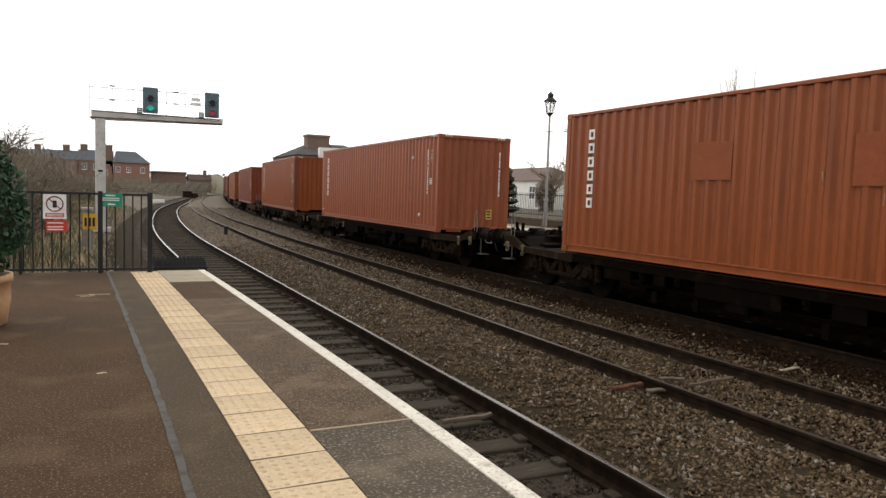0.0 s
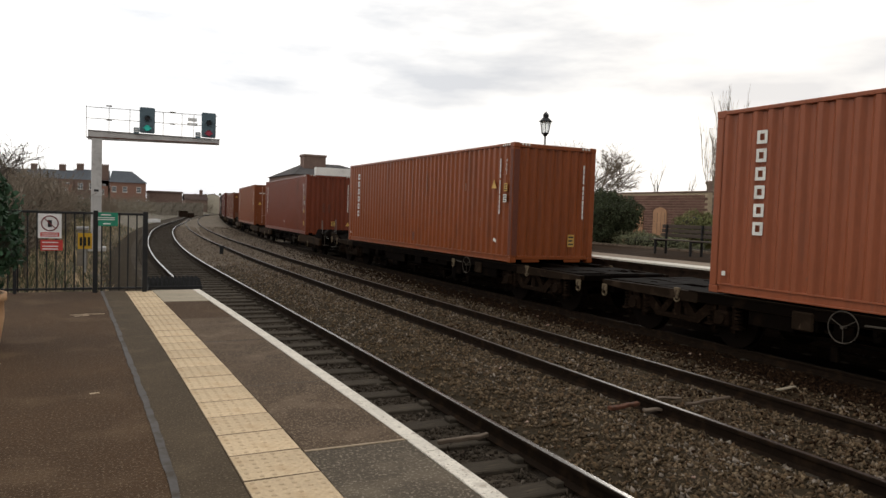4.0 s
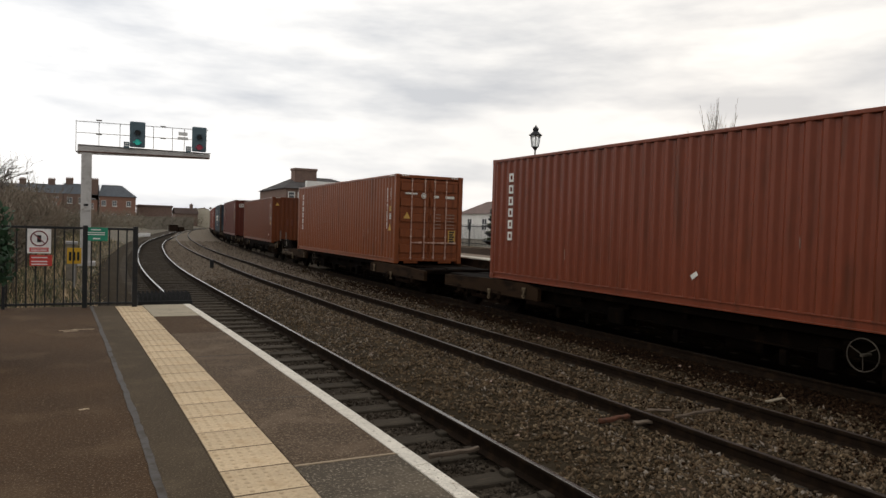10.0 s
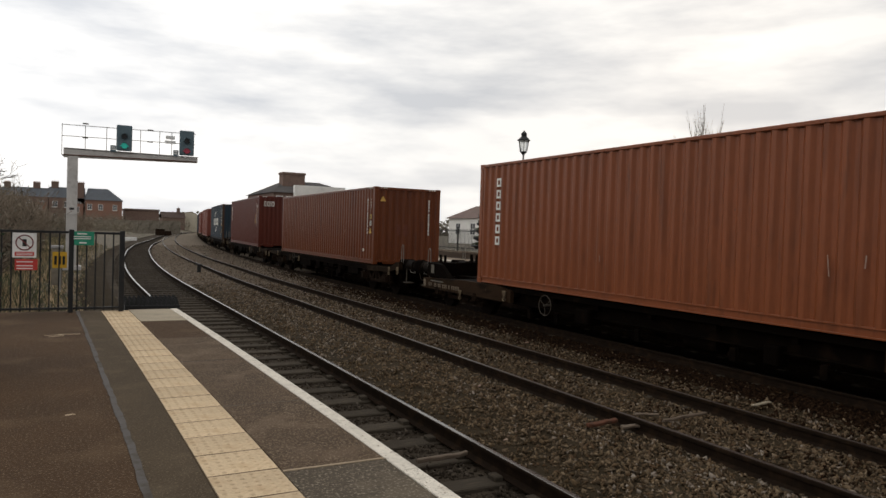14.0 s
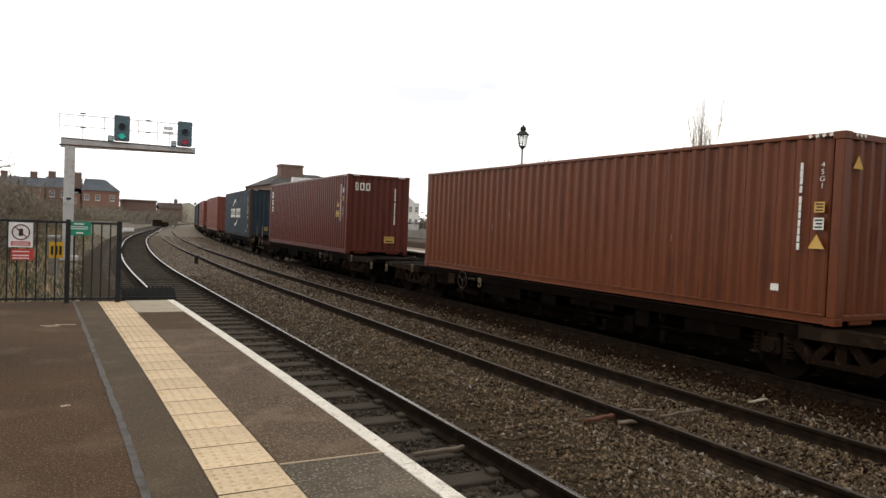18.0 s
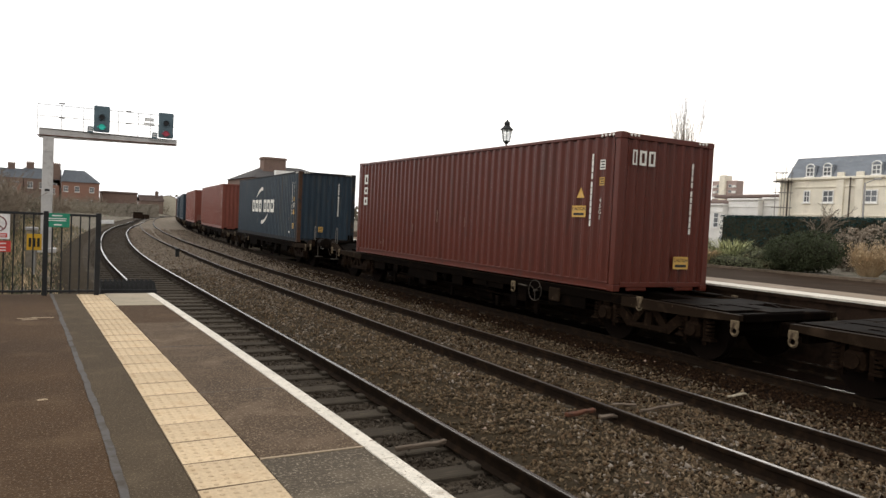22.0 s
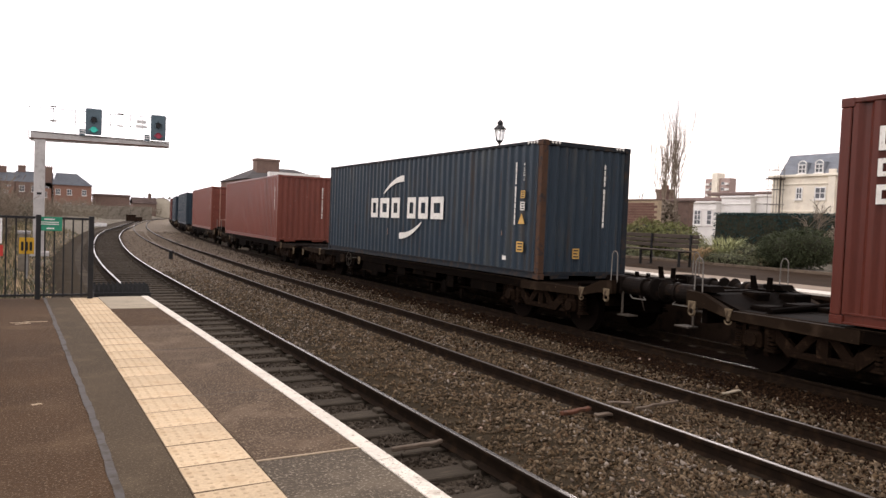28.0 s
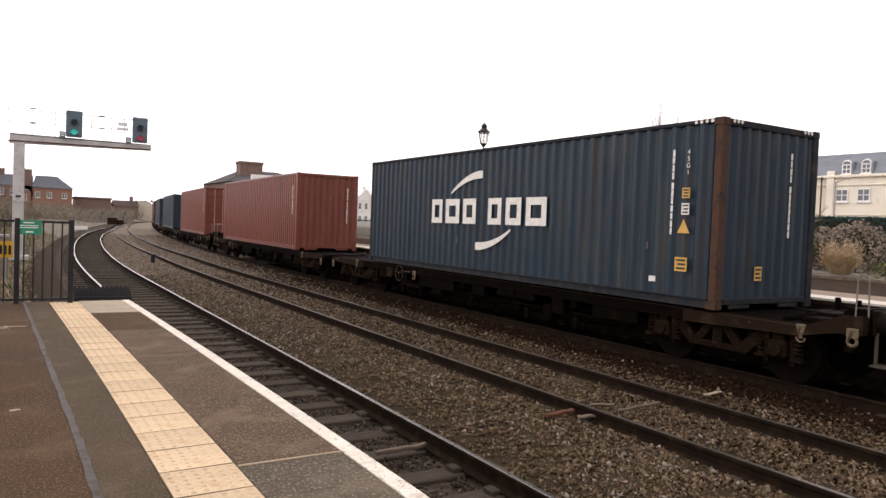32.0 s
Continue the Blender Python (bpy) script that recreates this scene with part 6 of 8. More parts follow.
def build_far_platform():
    p = thing("platform_opposite", Matrix(), "opposite platform with pale coping, a white line and dark asphalt", "platform", kind="structure")
    ys = [-12 + 2 * i for i in range(31)]
    def slab(name, x0, x1, z0, z1, mat, label=""):
        bm = bmesh.new()
        add_strip(bm, [(x0, z0), (x0, z1), (x1, z1), (x1, z0), (x0, z0)], ys, bend)
        for row in (ys[0], ys[-1]):
            bm.faces.new([bm.verts.new((x + bend(row), row, z)) for x, z in ((x0, z0), (x0, z1), (x1, z1), (x1, z0))])
        bmesh.ops.recalc_face_normals(bm, faces=bm.faces)
        part(name, bm, mat, p, label)
    # Platform wall and coping face take a much darker colour than the top.
    slab("platform_wall", 11.86, 17.9, -1.35, FAR_Z - 0.10, M_DARK_BRICK, "dark brick platform wall")
    slab("coping_face", 11.78, 12.46, FAR_Z - 0.10, FAR_Z - 0.035, M_DARK_BRICK, "dark face of the coping")
    slab("white_line", 11.76, 12.40, FAR_Z - 0.034, FAR_Z + 0.003, M_WHITE_LINE, "white painted edge")
    slab("joint", 12.404, 12.456, FAR_Z - 0.034, FAR_Z - 0.004, M_FAR_ASPHALT)
    slab("coping", 12.46, 13.55, FAR_Z - 0.10, FAR_Z, M_PLAT_PALE, "worn tan platform coping")
    slab("asphalt", 13.554, 17.9, FAR_Z - 0.10, FAR_Z, M_FAR_ASPHALT)
    slab("kerb", 17.904, 18.02, FAR_Z - 0.10, FAR_Z + 0.07, M_KERB, "low stone kerb of the flower bed")


def lamp_post(x, y, label):
    t = thing("platform_lamp", pose(x, y, FAR_Z), label, "lamp post")
    bm = bmesh.new()
    add_tube(bm, (0, 0, 0), (0, 0, 0.9), 0.075, 0.065, 12)
    add_tube(bm, (0, 0, 0.9), (0, 0, 1.0), 0.095, 0.06, 12)
    add_tube(bm, (0, 0, 1.0), (0, 0, 3.87), 0.05, 0.034, 12)
    add_tube(bm, (0, -0.26, 3.32), (0, 0.26, 3.32), 0.016, seg=6)
    part("column", bm, M_POST_GREY, t, "pale grey column with a ladder bar")
    bm = bmesh.new()
    add_tube(bm, (0, 0, 3.84), (0, 0, 3.96), 0.035, 0.13, 8)
    for i in range(6):
        a = 6.283 * i / 6
        add_tube(bm, (0.13 * math.cos(a), 0.13 * math.sin(a), 3.95), (0.20 * math.cos(a), 0.20 * math.sin(a), 4.36), 0.012, seg=5)
    part("lantern_frame", bm, M_BLACK_METAL, t)
    bm = bmesh.new()
    add_tube(bm, (0, 0, 3.965), (0, 0, 4.35), 0.115, 0.185, 6)
    part("lantern_glass", bm, M_LAMP_GLASS, t, "pale six-sided lantern glass")
    bm = bmesh.new()
    add_tube(bm, (0, 0, 4.355), (0, 0, 4.385), 0.235, 0.23, 12)
    add_tube(bm, (0, 0, 4.385), (0, 0, 4.52), 0.215, 0.08, 12)
    add_tube(bm, (0, 0, 4.52), (0, 0, 4.60), 0.10, 0.11, 10)
    add_tube(bm, (0, 0, 4.60), (0, 0, 4.67), 0.11, 0.05, 10)
    add_tube(bm, (0, 0, 4.67), (0, 0, 4.72), 0.03, 0.015, 6)
    part("lantern_cap", bm, M_BLACK_METAL, t, "black vented lantern cap")
    return t


M_POST_GREY = material("grey_post_paint", (0.30, 0.29, 0.28), 0.6, scale=3, fine=30, bump=0.1)


def bench(x, y, rz):
    t = thing("platform_bench", pose(x, y, FAR_Z, 0, 0, rz), "dark weathered wooden bench on the opposite platform", "bench")
    L = 1.75
    for i in range(3):
        part("back_slat", box(-L, L, 0.20 + 0.02 * i, 0.235 + 0.02 * i, 0.52 + 0.135 * i, 0.63 + 0.135 * i, 0.008), M_BENCH_WOOD, t)
    for i in range(4):
        part("seat_slat", box(-L, L, -0.26 + 0.115 * i, -0.165 + 0.115 * i, 0.42, 0.455, 0.008), M_BENCH_WOOD, t)
    for s in (-1.5, 0, 1.5):
        bm = bmesh.new()
        add_box(bm, s - 0.03, s + 0.03, -0.25, -0.19, 0, 0.42, 0.006)
        add_box(bm, s - 0.03, s + 0.03, 0.17, 0.23, 0, 0.90, 0.006)
        add_box(bm, s - 0.03, s + 0.03, -0.25, 0.22, 0.38, 0.42, 0.006)
        part("leg_frame", bm, M_BLACK_METAL, t)


def window(parent, m, w, h, bars=(1, 1), arch=False):
    """A window in its wall: frame proud of the wall, panes set back, a sill."""
    fr = bmesh.new()
    f = 0.07
    add_box(fr, -w / 2, -w / 2 + f, -0.04, 0.04, 0, h)
    add_box(fr, w / 2 - f, w / 2, -0.04, 0.04, 0, h)
    add_box(fr, -w / 2 + f, w / 2 - f, -0.04, 0.04, 0, f)
    add_box(fr, -w / 2 + f, w / 2 - f, -0.04, 0.04, h - f, h)
    for i in range(bars[0]):
        x = -w / 2 + (i + 1) * w / (bars[0] + 1)
        add_box(fr, x - 0.025, x + 0.025, -0.03, 0.03, f, h - f)
    for i in range(bars[1]):
        z = (i + 1) * h / (bars[1] + 1)
        add_box(fr, -w / 2 + f, w / 2 - f, -0.028, 0.028, z - 0.025, z + 0.025)
    if arch:
        for i in range(8):
            a0, a1 = math.pi * i / 8, math.pi * (i + 1) / 8
            add_tube(fr, (math.cos(a0) * w / 2, 0, h + math.sin(a0) * w * 0.4), (math.cos(a1) * w / 2, 0, h + math.sin(a1) * w * 0.4), 0.05, seg=6)
    wn_ = part("window", fr, M_FRAME_WHITE, parent, "white framed window")
    wn_.matrix_basis = m
    part("pane", box(-w / 2 + f, w / 2 - f, -0.012, 0.012, f, h - f), M_GLASS, wn_, "dark window glass")
    part("sill", box(-w / 2 - 0.06, w / 2 + 0.06, -0.12, 0.02, -0.09, -0.002), M_STUCCO, wn_)
    return wn_


def gable_roof(parent, x0, x1, y0, y1, z0, z1, hip0=0.0, hip1=0.0, mat=None, over=0.25):
    """Ridge along x; hip0, hip1 pull the ridge's ends in."""
    bm = bmesh.new()
    ym = (y0 + y1) / 2
    lo = [bm.verts.new(v) for v in ((x0 - over, y0 - over, z0), (x1 + over, y0 - over, z0), (x1 + over, y1 + over, z0), (x0 - over, y1 + over, z0))]
    r = [bm.verts.new((x0 - (over if not hip0 else 0) + hip0, ym, z1)), bm.verts.new((x1 + (over if not hip1 else 0) - hip1, ym, z1))]
    for q in ((lo[0], lo[1], r[1], r[0]), (lo[2], lo[3], r[0], r[1]), (lo[1], lo[2], r[1]), (lo[3], lo[0], r[0]), (lo[3], lo[2], lo[1], lo[0])):
        bm.faces.new(q)
    res = bmesh.ops.solidify(bm, geom=list(bm.faces), thickness=0.12)
    return part("roof", bm, mat or M_SLATE, parent, "sloping roof")


def chimney(parent, x0, x1, y0, y1, z0, z1, pots=3, mat=None):
    bm = bmesh.new()
    add_box(bm, x0, x1, y0, y1, z0, z1 - 0.2, 0.02)
    add_box(bm, x0 - 0.08, x1 + 0.08, y0 - 0.08, y1 + 0.08, z1 - 0.25, z1, 0.03)
    ch = part("chimney", bm, mat or M_BRICK_BROWN, parent, "brick chimney stack")
    for i in range(pots):
        x = x0 + (i + 0.5) * (x1 - x0) / pots
        part("chimney_pot", tube((x, (y0 + y1) / 2, z1), (x, (y0 + y1) / 2, z1 + 0.35), 0.13, 0.11, 10), M_BRICK, ch)


def mansard_building():
    b = thing("mansard_building", pose(48, 0, 0), "cream rendered building with a slate mansard roof and dormers", "building")
    x1, y0, y1 = 9.0, 10.0, 34.4
    part("wall", box(0, x1, y0, y1, FAR_Z - 0.2, 5.45, 0.03), M_RENDER_WHITE, b, "cream rendered wall")
    part("cornice", box(-0.22, -0.002, y0, y1 + 0.2, 5.42, 5.60, 0.03), M_RENDER_WHITE, b)
    part("string_course", box(-0.08, -0.002, y0, y1, 4.86, 4.97, 0.02), M_RENDER_WHITE, b)
    bm = bmesh.new()
    v = [bm.verts.new(q) for q in ((0.05, y0, 5.60), (x1, y0, 5.60), (x1, y1 - 0.5, 5.60), (0.05, y1 - 0.5, 5.60), (0.75, y0 + 0.6, 7.1), (x1 - 0.8, y0 + 0.6, 7.1), (x1 - 0.8, y1 - 0.85, 7.1), (0.75, y1 - 0.85, 7.1))]
    for q in ((0, 1, 5, 4), (1, 2, 6, 5), (2, 3, 7, 6), (3, 0, 4, 7), (4, 5, 6, 7), (3, 2, 1, 0)):
        bm.faces.new([v[i] for i in q])
    bmesh.ops.recalc_face_normals(bm, faces=bm.faces)
    part("mansard_roof", bm, M_SLATE, b, "steep slate mansard roof")
    for y in (12.6, 14.1, 17.6, 19.0, 22.4, 23.8, 26.05, 27.35, 30.76, 32.05):
        d = part("dormer", box(0.06, 0.9, y - 0.42, y + 0.42, 5.62, 6.48, 0.02), M_SLATE, b, "lead-faced dormer")
        window(d, pose(0.03, y, 5.66, 0, 0, -90), 0.62, 0.66, (1, 1), True)
    for y, w in ((13.3, 0.86), (18.2, 0.86), (22.4, 0.86), (23.8, 0.86), (26.10, 0.86), (27.55, 0.86), (30.55, 0.82), (32.15, 0.50)):
        window(b, pose(-0.02, y, 3.80, 0, 0, -90), w, 0.86, (1, 1))
    part("string_course", box(-0.07, -0.002, y0, y1, 2.86, 2.97, 0.02), M_RENDER_WHITE, b)
    for y in (28.35, 29.68, 20.6, 16.1):
        part("pilaster", box(-0.14, -0.002, y - 0.26, y + 0.26, FAR_Z - 0.2, 5.9, 0.02), M_RENDER_WHITE, b)
    for y in (33.55, 28.9, 20.0):
        part("downpipe", tube((-0.22, y, 1.5), (-0.22, y, 5.5), 0.055, seg=8), M_BENCH_WOOD, b)


def scaffold(x, y):
    t = thing("scaffolding", pose(x, y, 0), "thin steel scaffolding beside the cream building", "scaffolding")
    for i in range(2):
        for j in range(2):
            part("standard", tube((j * 0.7, i * 0.75, FAR_Z), (j * 0.7, i * 0.75, 6.35 - 0.25 * i), 0.024, seg=6), M_ZINC, t)
    for z in (3.4, 4.5, 5.25, 5.95):
        for j in range(2):
            part("ledger", tube((j * 0.7, -0.15, z), (j * 0.7, 1.05, z), 0.022, seg=6), M_ZINC, t)
    part("board", box(-0.1, 0.8, -0.05, 0.95, 5.30, 5.36), M_BENCH_WOOD, t)


def street_lamp(x, y):
    t = thing("street_lamp", pose(x, y, FAR_Z - 0.1), "slim grey street lamp before the cream building", "street lamp")
    part("column", tube((0, 0, 0), (0, 0, 4.75), 0.075, 0.05, 10), M_POST_GREY, t)
    part("arm", tube((0, 0, 4.72), (0, -0.62, 4.95), 0.03, 0.025, 8), M_POST_GREY, t)
    part("lantern", box(-0.08, 0.08, -0.95, -0.55, 4.92, 5.02, 0.03), M_POST_GREY, t, "flat grey lantern head")


def brick_outhouse():
    b = thing("brick_outhouse", Matrix(), "dark brick outbuilding with a square chimney behind the poplars", "building")
    part("wall", box(42.0, 42.5, 36.9, 40.9, FAR_Z - 0.2, 3.35, 0.02), M_BRICK_BROWN, b, "brown brick wall")
    part("roof", box(41.85, 42.65, 36.8, 41.0, 3.354, 3.55, 0.05), M_TILE_ROOF, b, "low dark roof")
    chimney(b, 42.0, 42.9, 39.2, 40.2, 3.3, 4.35, 2)
    window(b, pose(41.98, 39.6, 1.9, 0, 0, -90), 0.6, 1.1, (1, 2))
    w = thing("far_roofs", pose(70, 0, 0), "low brown tiled roofs beyond the white house", "building")
    part("wall", box(0, 6, 46, 66, FAR_Z - 0.2, 4.6), M_BRICK_BROWN, w)
    part("roof", box(-0.3, 6.2, 45.6, 66.4, 4.604, 5.35, 0.3), M_TILE_ROOF, w, "low brown tiled roof")
    chimney(w, 1.5, 2.5, 50.0, 51.0, 5.3, 6.1, 2)


def white_house():
    b = thing("white_house", pose(48, 0, 0), "low white stuccoed house with stepped parapets", "house")
    for x0, y0, y1, z1 in ((0.0, 39.4, 42.3, 3.55), (0.6, 36.6, 39.39, 4.0), (1.2, 34.7, 36.59, 4.1)):
        part("wall", box(x0, 7.0, y0, y1, FAR_Z - 0.2, z1, 0.02), M_STUCCO, b, "white stucco wall")
        part("parapet", box(x0 - 0.15, 7.0, y0 - 0.06, y1 + 0.06, z1 + 0.004, z1 + 0.16, 0.03), M_STUCCO, b)
        part("band", box(x0 - 0.07, x0 - 0.002, y0, y1, z1 - 0.55, z1 - 0.45, 0.02), M_STUCCO, b)
    part("roof", box(1.6, 7.0, 35.0, 41.8, 4.28, 4.55, 0.1), M_TILE_ROOF, b, "low brown roof")
    window(b, pose(-0.02, 41.2, 1.75, 0, 0, -90), 0.75, 1.25, (1, 2))
    window(b, pose(-0.02, 40.0, 1.75, 0, 0, -90), 0.55, 1.25, (0, 2))


def tower_block():
    b = thing("tower_block", pose(300, 246.5, 0, 0, 0, 0), "distant brick and white residential tower block", "building")
    part("wall", box(0, 5, -7.6, 7.2, -1.3, 28.9), M_BRICK_HAZED, b, "pinkish brick wall paled for distance haze")
    part("lift_shaft", box(-1.5, 4, -1.5, 1.9, -1.3, 31.6), M_RENDER_WHITE, b, "white stair tower")
    for y in (-6.9, 4.9):
        for k in range(9):
            part("balcony", box(-0.9, -0.01, y - 0.5, y + 1.4, 3 + 2.8 * k, 4.1 + 2.8 * k), M_STUCCO, b)
    for y in (-3.7, 3.4):
        for k in range(9):
            window(b, pose(-0.06, y, 3.2 + 2.8 * k, 0, 0, -90), 1.8, 1.4, (1, 0))


def hedge(x0, x1, y0, y1, z0, z1, seed):
    t = thing("clipped_hedge", Matrix(), "tall clipped dark evergreen hedge", "hedge")
    # Dark block inside the hedge, added to stop light passing through.
    bm = bmesh.new()
    add_box(bm, x0 + 0.1, x1 - 0.1, y0 + 0.1, y1 - 0.1, z0, z1 - 0.1)
    bmesh.ops.subdivide_edges(bm, edges=bm.edges[:], cuts=6, use_grid_fill=True)
    for v in bm.verts:
        v.co += 0.07 * noise.noise_vector(v.co * 1.4)
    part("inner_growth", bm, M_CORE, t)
    r = np.random.RandomState(seed)
    n = 26000
    c = np.stack([x0 + (x1 - x0) * r.rand(n) ** 2.5, y0 + (y1 - y0) * r.rand(n), z0 + (z1 - z0) * r.rand(n)], 1)
    top = r.rand(n) < 0.25
    c[top, 2] = z1 - 0.1 * r.rand(top.sum())
    c[top, 0] = x0 + (x1 - x0) * r.rand(top.sum())
    u = r.normal(size=(n, 3)) * 0.020
    v = r.normal(size=(n, 3)) * 0.030
    quads_mesh("foliage", c, u, v, M_LEAF_HEDGE, t)


def brick_wall(x, y0, y1, z0, z1):
    """A garden wall with its courses joined in one mesh, two doorways and a coping."""
    w = thing("garden_wall", Matrix(), "old brown brick garden wall with tan doors", "wall")
    part("wall_body", box(x + 0.02, x + 0.35, y0, y1, z0, z1), M_JOINT, w)
    bm = bmesh.new()
    rnd = random.Random(4)
    rows = int((z1 - z0) / 0.15)
    for k in range(rows):
        y = y0 + (0.0 if k % 2 else 0.22)
        while y < y1 - 0.4:
            d = rnd.uniform(0, 0.012)
            p = [bm.verts.new((x - d + (0.03 if i & 1 else 0), y + (0.43 if i & 2 else 0), z0 + k * 0.15 + (0.137 if i & 4 else 0))) for i in range(8)]
            for q in ((0, 4, 6, 2), (0, 1, 5, 4), (2, 6, 7, 3), (4, 5, 7, 6)):
                bm.faces.new([p[i] for i in q])
            y += 0.445
    tagged(part("bricks", bm, M_BRICK_BRICKS, w), kind="stuff")
    part("coping", box(x - 0.06, x + 0.42, y0, y1, z1 + 0.002, z1 + 0.08, 0.02), M_BRICK_BROWN, w)
    for y, wd in ((32.15, 0.55), (34.2, 0.62)):
        bm = bmesh.new()
        arch = [(y - wd, z0), (y + wd, z0), (y + wd, z0 + 1.55)] + [(y + wd * math.cos(a_), z0 + 1.55 + 0.28 * math.sin(a_)) for a_ in (0.5, 1.05, 1.571, 2.09, 2.64)] + [(y - wd, z0 + 1.55)]
        add_prism(bm, x - 0.06, x - 0.015, arch)
        d = part("door", bm, M_TAN_DOOR, w, "tan boarded door with an arched head")
        part("door_handle", tube((x - 0.10, y + 0.4, z0 + 1.0), (x - 0.06, y + 0.4, z0 + 1.0), 0.02, seg=8), M_BLACK_METAL, d)
        for k in range(3):
            part("door_batten", box(x - 0.068, x - 0.0605, y - wd + 0.3 * k + 0.12, y - wd + 0.3 * k + 0.14, z0 + 0.02, z0 + 1.52), M_BENCH_WOOD, d)


M_BRICK_BRICKS = material("brown_bricks", (0.135, 0.078, 0.060), 0.9, scale=4, fine=40, bump=0.4, random_tint=0.35, spec=0.06)


def railings(name, label, x, y0, y1, z0, hgt, step, mat):
    t = thing(name, Matrix(), label, "fence")
    for z in (z0 + 0.15, z0 + hgt - 0.12):
        part("rail_bar", box(x - 0.02, x + 0.02, y0, y1, z - 0.02, z + 0.02), mat, t)
    n = int((y1 - y0) / step)
    first = None
    for i in range(n + 1):
        if first is None:
            first = part("picket", tube((0, 0, 0), (0, 0, hgt), 0.016, 0.012, 6), mat, t)
            o = first
        else:
            o = new("picket", first.data)
            o.parent = t
        o.matrix_basis = pose(x, y0 + i * step, z0)
    for y in (y0, (y0 + y1) / 2, y1):
        part("post", tube((x, y, z0 - 0.1), (x, y, z0 + hgt + 0.12), 0.045, seg=8), mat, t)
    return t


def tiered_topiary(x, y, z):
    t = thing("tiered_planter", pose(x, y, z), "dark tiered cast-iron planter on the opposite platform", "planter")
    part("stem", tube((0, 0, 0), (0, 0, 2.1), 0.10, 0.05, 10), M_BLACK_METAL, t)
    for i, (r, h) in enumerate(((0.62, 0.25), (0.52, 0.62), (0.44, 0.98), (0.36, 1.32), (0.28, 1.64))):
        bm = bmesh.new()
        add_tube(bm, (0, 0, h), (0, 0, h + 0.16), r * 0.5, r, 14)
        add_tube(bm, (0, 0, h + 0.16), (0, 0, h + 0.20), r, r * 0.96, 14)
        part("tier", bm, M_BLACK_METAL, t)
        leafy(t, [(0, 0, h + 0.22, r * 0.9, r * 0.9, 0.12)], 160, 0.07, M_LEAF_DARK, 60 + i, name="planting")
    leafy(t, [(0, 0, 2.15, 0.16, 0.16, 0.3)], 160, 0.06, M_LEAF_DARK, 70, name="planting")


def white_outbuilding():
    b = thing("white_outbuilding", pose(35, 0, 0), "white rendered building with a brown tiled roof", "house")
    part("wall", box(0, 6, 52.8, 65.5, FAR_Z - 0.2, 2.65, 0.02), M_STUCCO, b, "white rendered wall")
    bm = bmesh.new()
    v = [bm.verts.new(p) for p in ((-0.3, 52.4, 2.66), (-0.3, 65.9, 2.66), (6.3, 65.9, 2.66), (6.3, 52.4, 2.66), (2.2, 54.6, 4.0), (2.2, 63.7, 4.0))]
    for f in ((0, 1, 5, 4), (2, 3, 4, 5), (3, 0, 4), (1, 2, 5), (3, 2, 1, 0)):
        bm.faces.new([v[i] for i in f])
    bmesh.ops.recalc_face_normals(bm, faces=bm.faces)
    part("roof", bm, M_TILE_ROOF, b, "hipped red-brown tiled roof")
    for y in (54.2, 57.2, 60.4, 63.4):
        window(b, pose(-0.02, y, 1.0, 0, 0, -90), 1.0, 1.2, (1, 1))


def gabled_house():
    """Tall white house with a shaped gable, far behind the railings."""
    b = thing("white_gabled_house", pose(68.9, 150, -0.9), "tall white three-storey house with a shaped gable", "house")
    bm = bmesh.new()
    outline = [(-3.9, -0.8), (3.9, -0.8), (3.9, 7.3), (2.6, 7.45), (2.2, 7.9), (1.5, 8.35), (0.9, 8.9), (0.55, 9.6), (-0.55, 9.6), (-0.9, 8.9), (-1.5, 8.35), (-2.2, 7.9), (-2.6, 7.45), (-3.9, 7.3)]
    front = [bm.verts.new((x, 0, z)) for x, z in outline]
    back = [bm.verts.new((x, 7, z)) for x, z in outline]
    bm.faces.new(front), bm.faces.new(back[::-1])
    for i in range(len(outline)):
        j = (i + 1) % len(outline)
        bm.faces.new((front[i], back[i], back[j], front[j]))
    bmesh.ops.recalc_face_normals(bm, faces=bm.faces)
    part("wall", bm, M_STUCCO, b, "white rendered wall with a shaped gable")
    part("cornice", box(-3.95, 3.95, -0.12, -0.01, 6.95, 7.2, 0.02), M_STUCCO, b)
    part("chimney", box(-0.45, 0.45, 1.0, 2.0, 9.604, 10.3, 0.03), M_STUCCO, b)
    for x in (-3.05, -1.5, 0.05, 1.6, 3.15):
        for z in (-0.4, 2.2, 5.1):
            window(b, pose(x, -0.02, z), 0.75, 1.4, (1, 1))


def chimney_building():
    b = thing("station_villa", Matrix(), "dark roofed brick building with a broad chimney and a white gable", "building")
    part("wall", box(18.2, 28.0, 72, 84, FAR_Z - 0.2, 4.75, 0.02), M_BRICK_BROWN, b, "brown brick wall")
    gable_roof(b, 18.2, 28.0, 72, 84, 4.75, 6.35, 2.6, 3.2, M_SLATE_DARK, 0.25)
    chimney(b, 19.9, 22.3, 75.0, 76.6, 4.8, 7.1, 0)
    part("white_gable", box(20.2, 25.6, 71.3, 71.99, FAR_Z - 0.2, 5.55, 0.02), M_STUCCO, b, "white rendered bay")
    for x in (18.8, 19.8):
        window(b, pose(x, 71.96, 3.65), 0.7, 0.75, (0, 1))


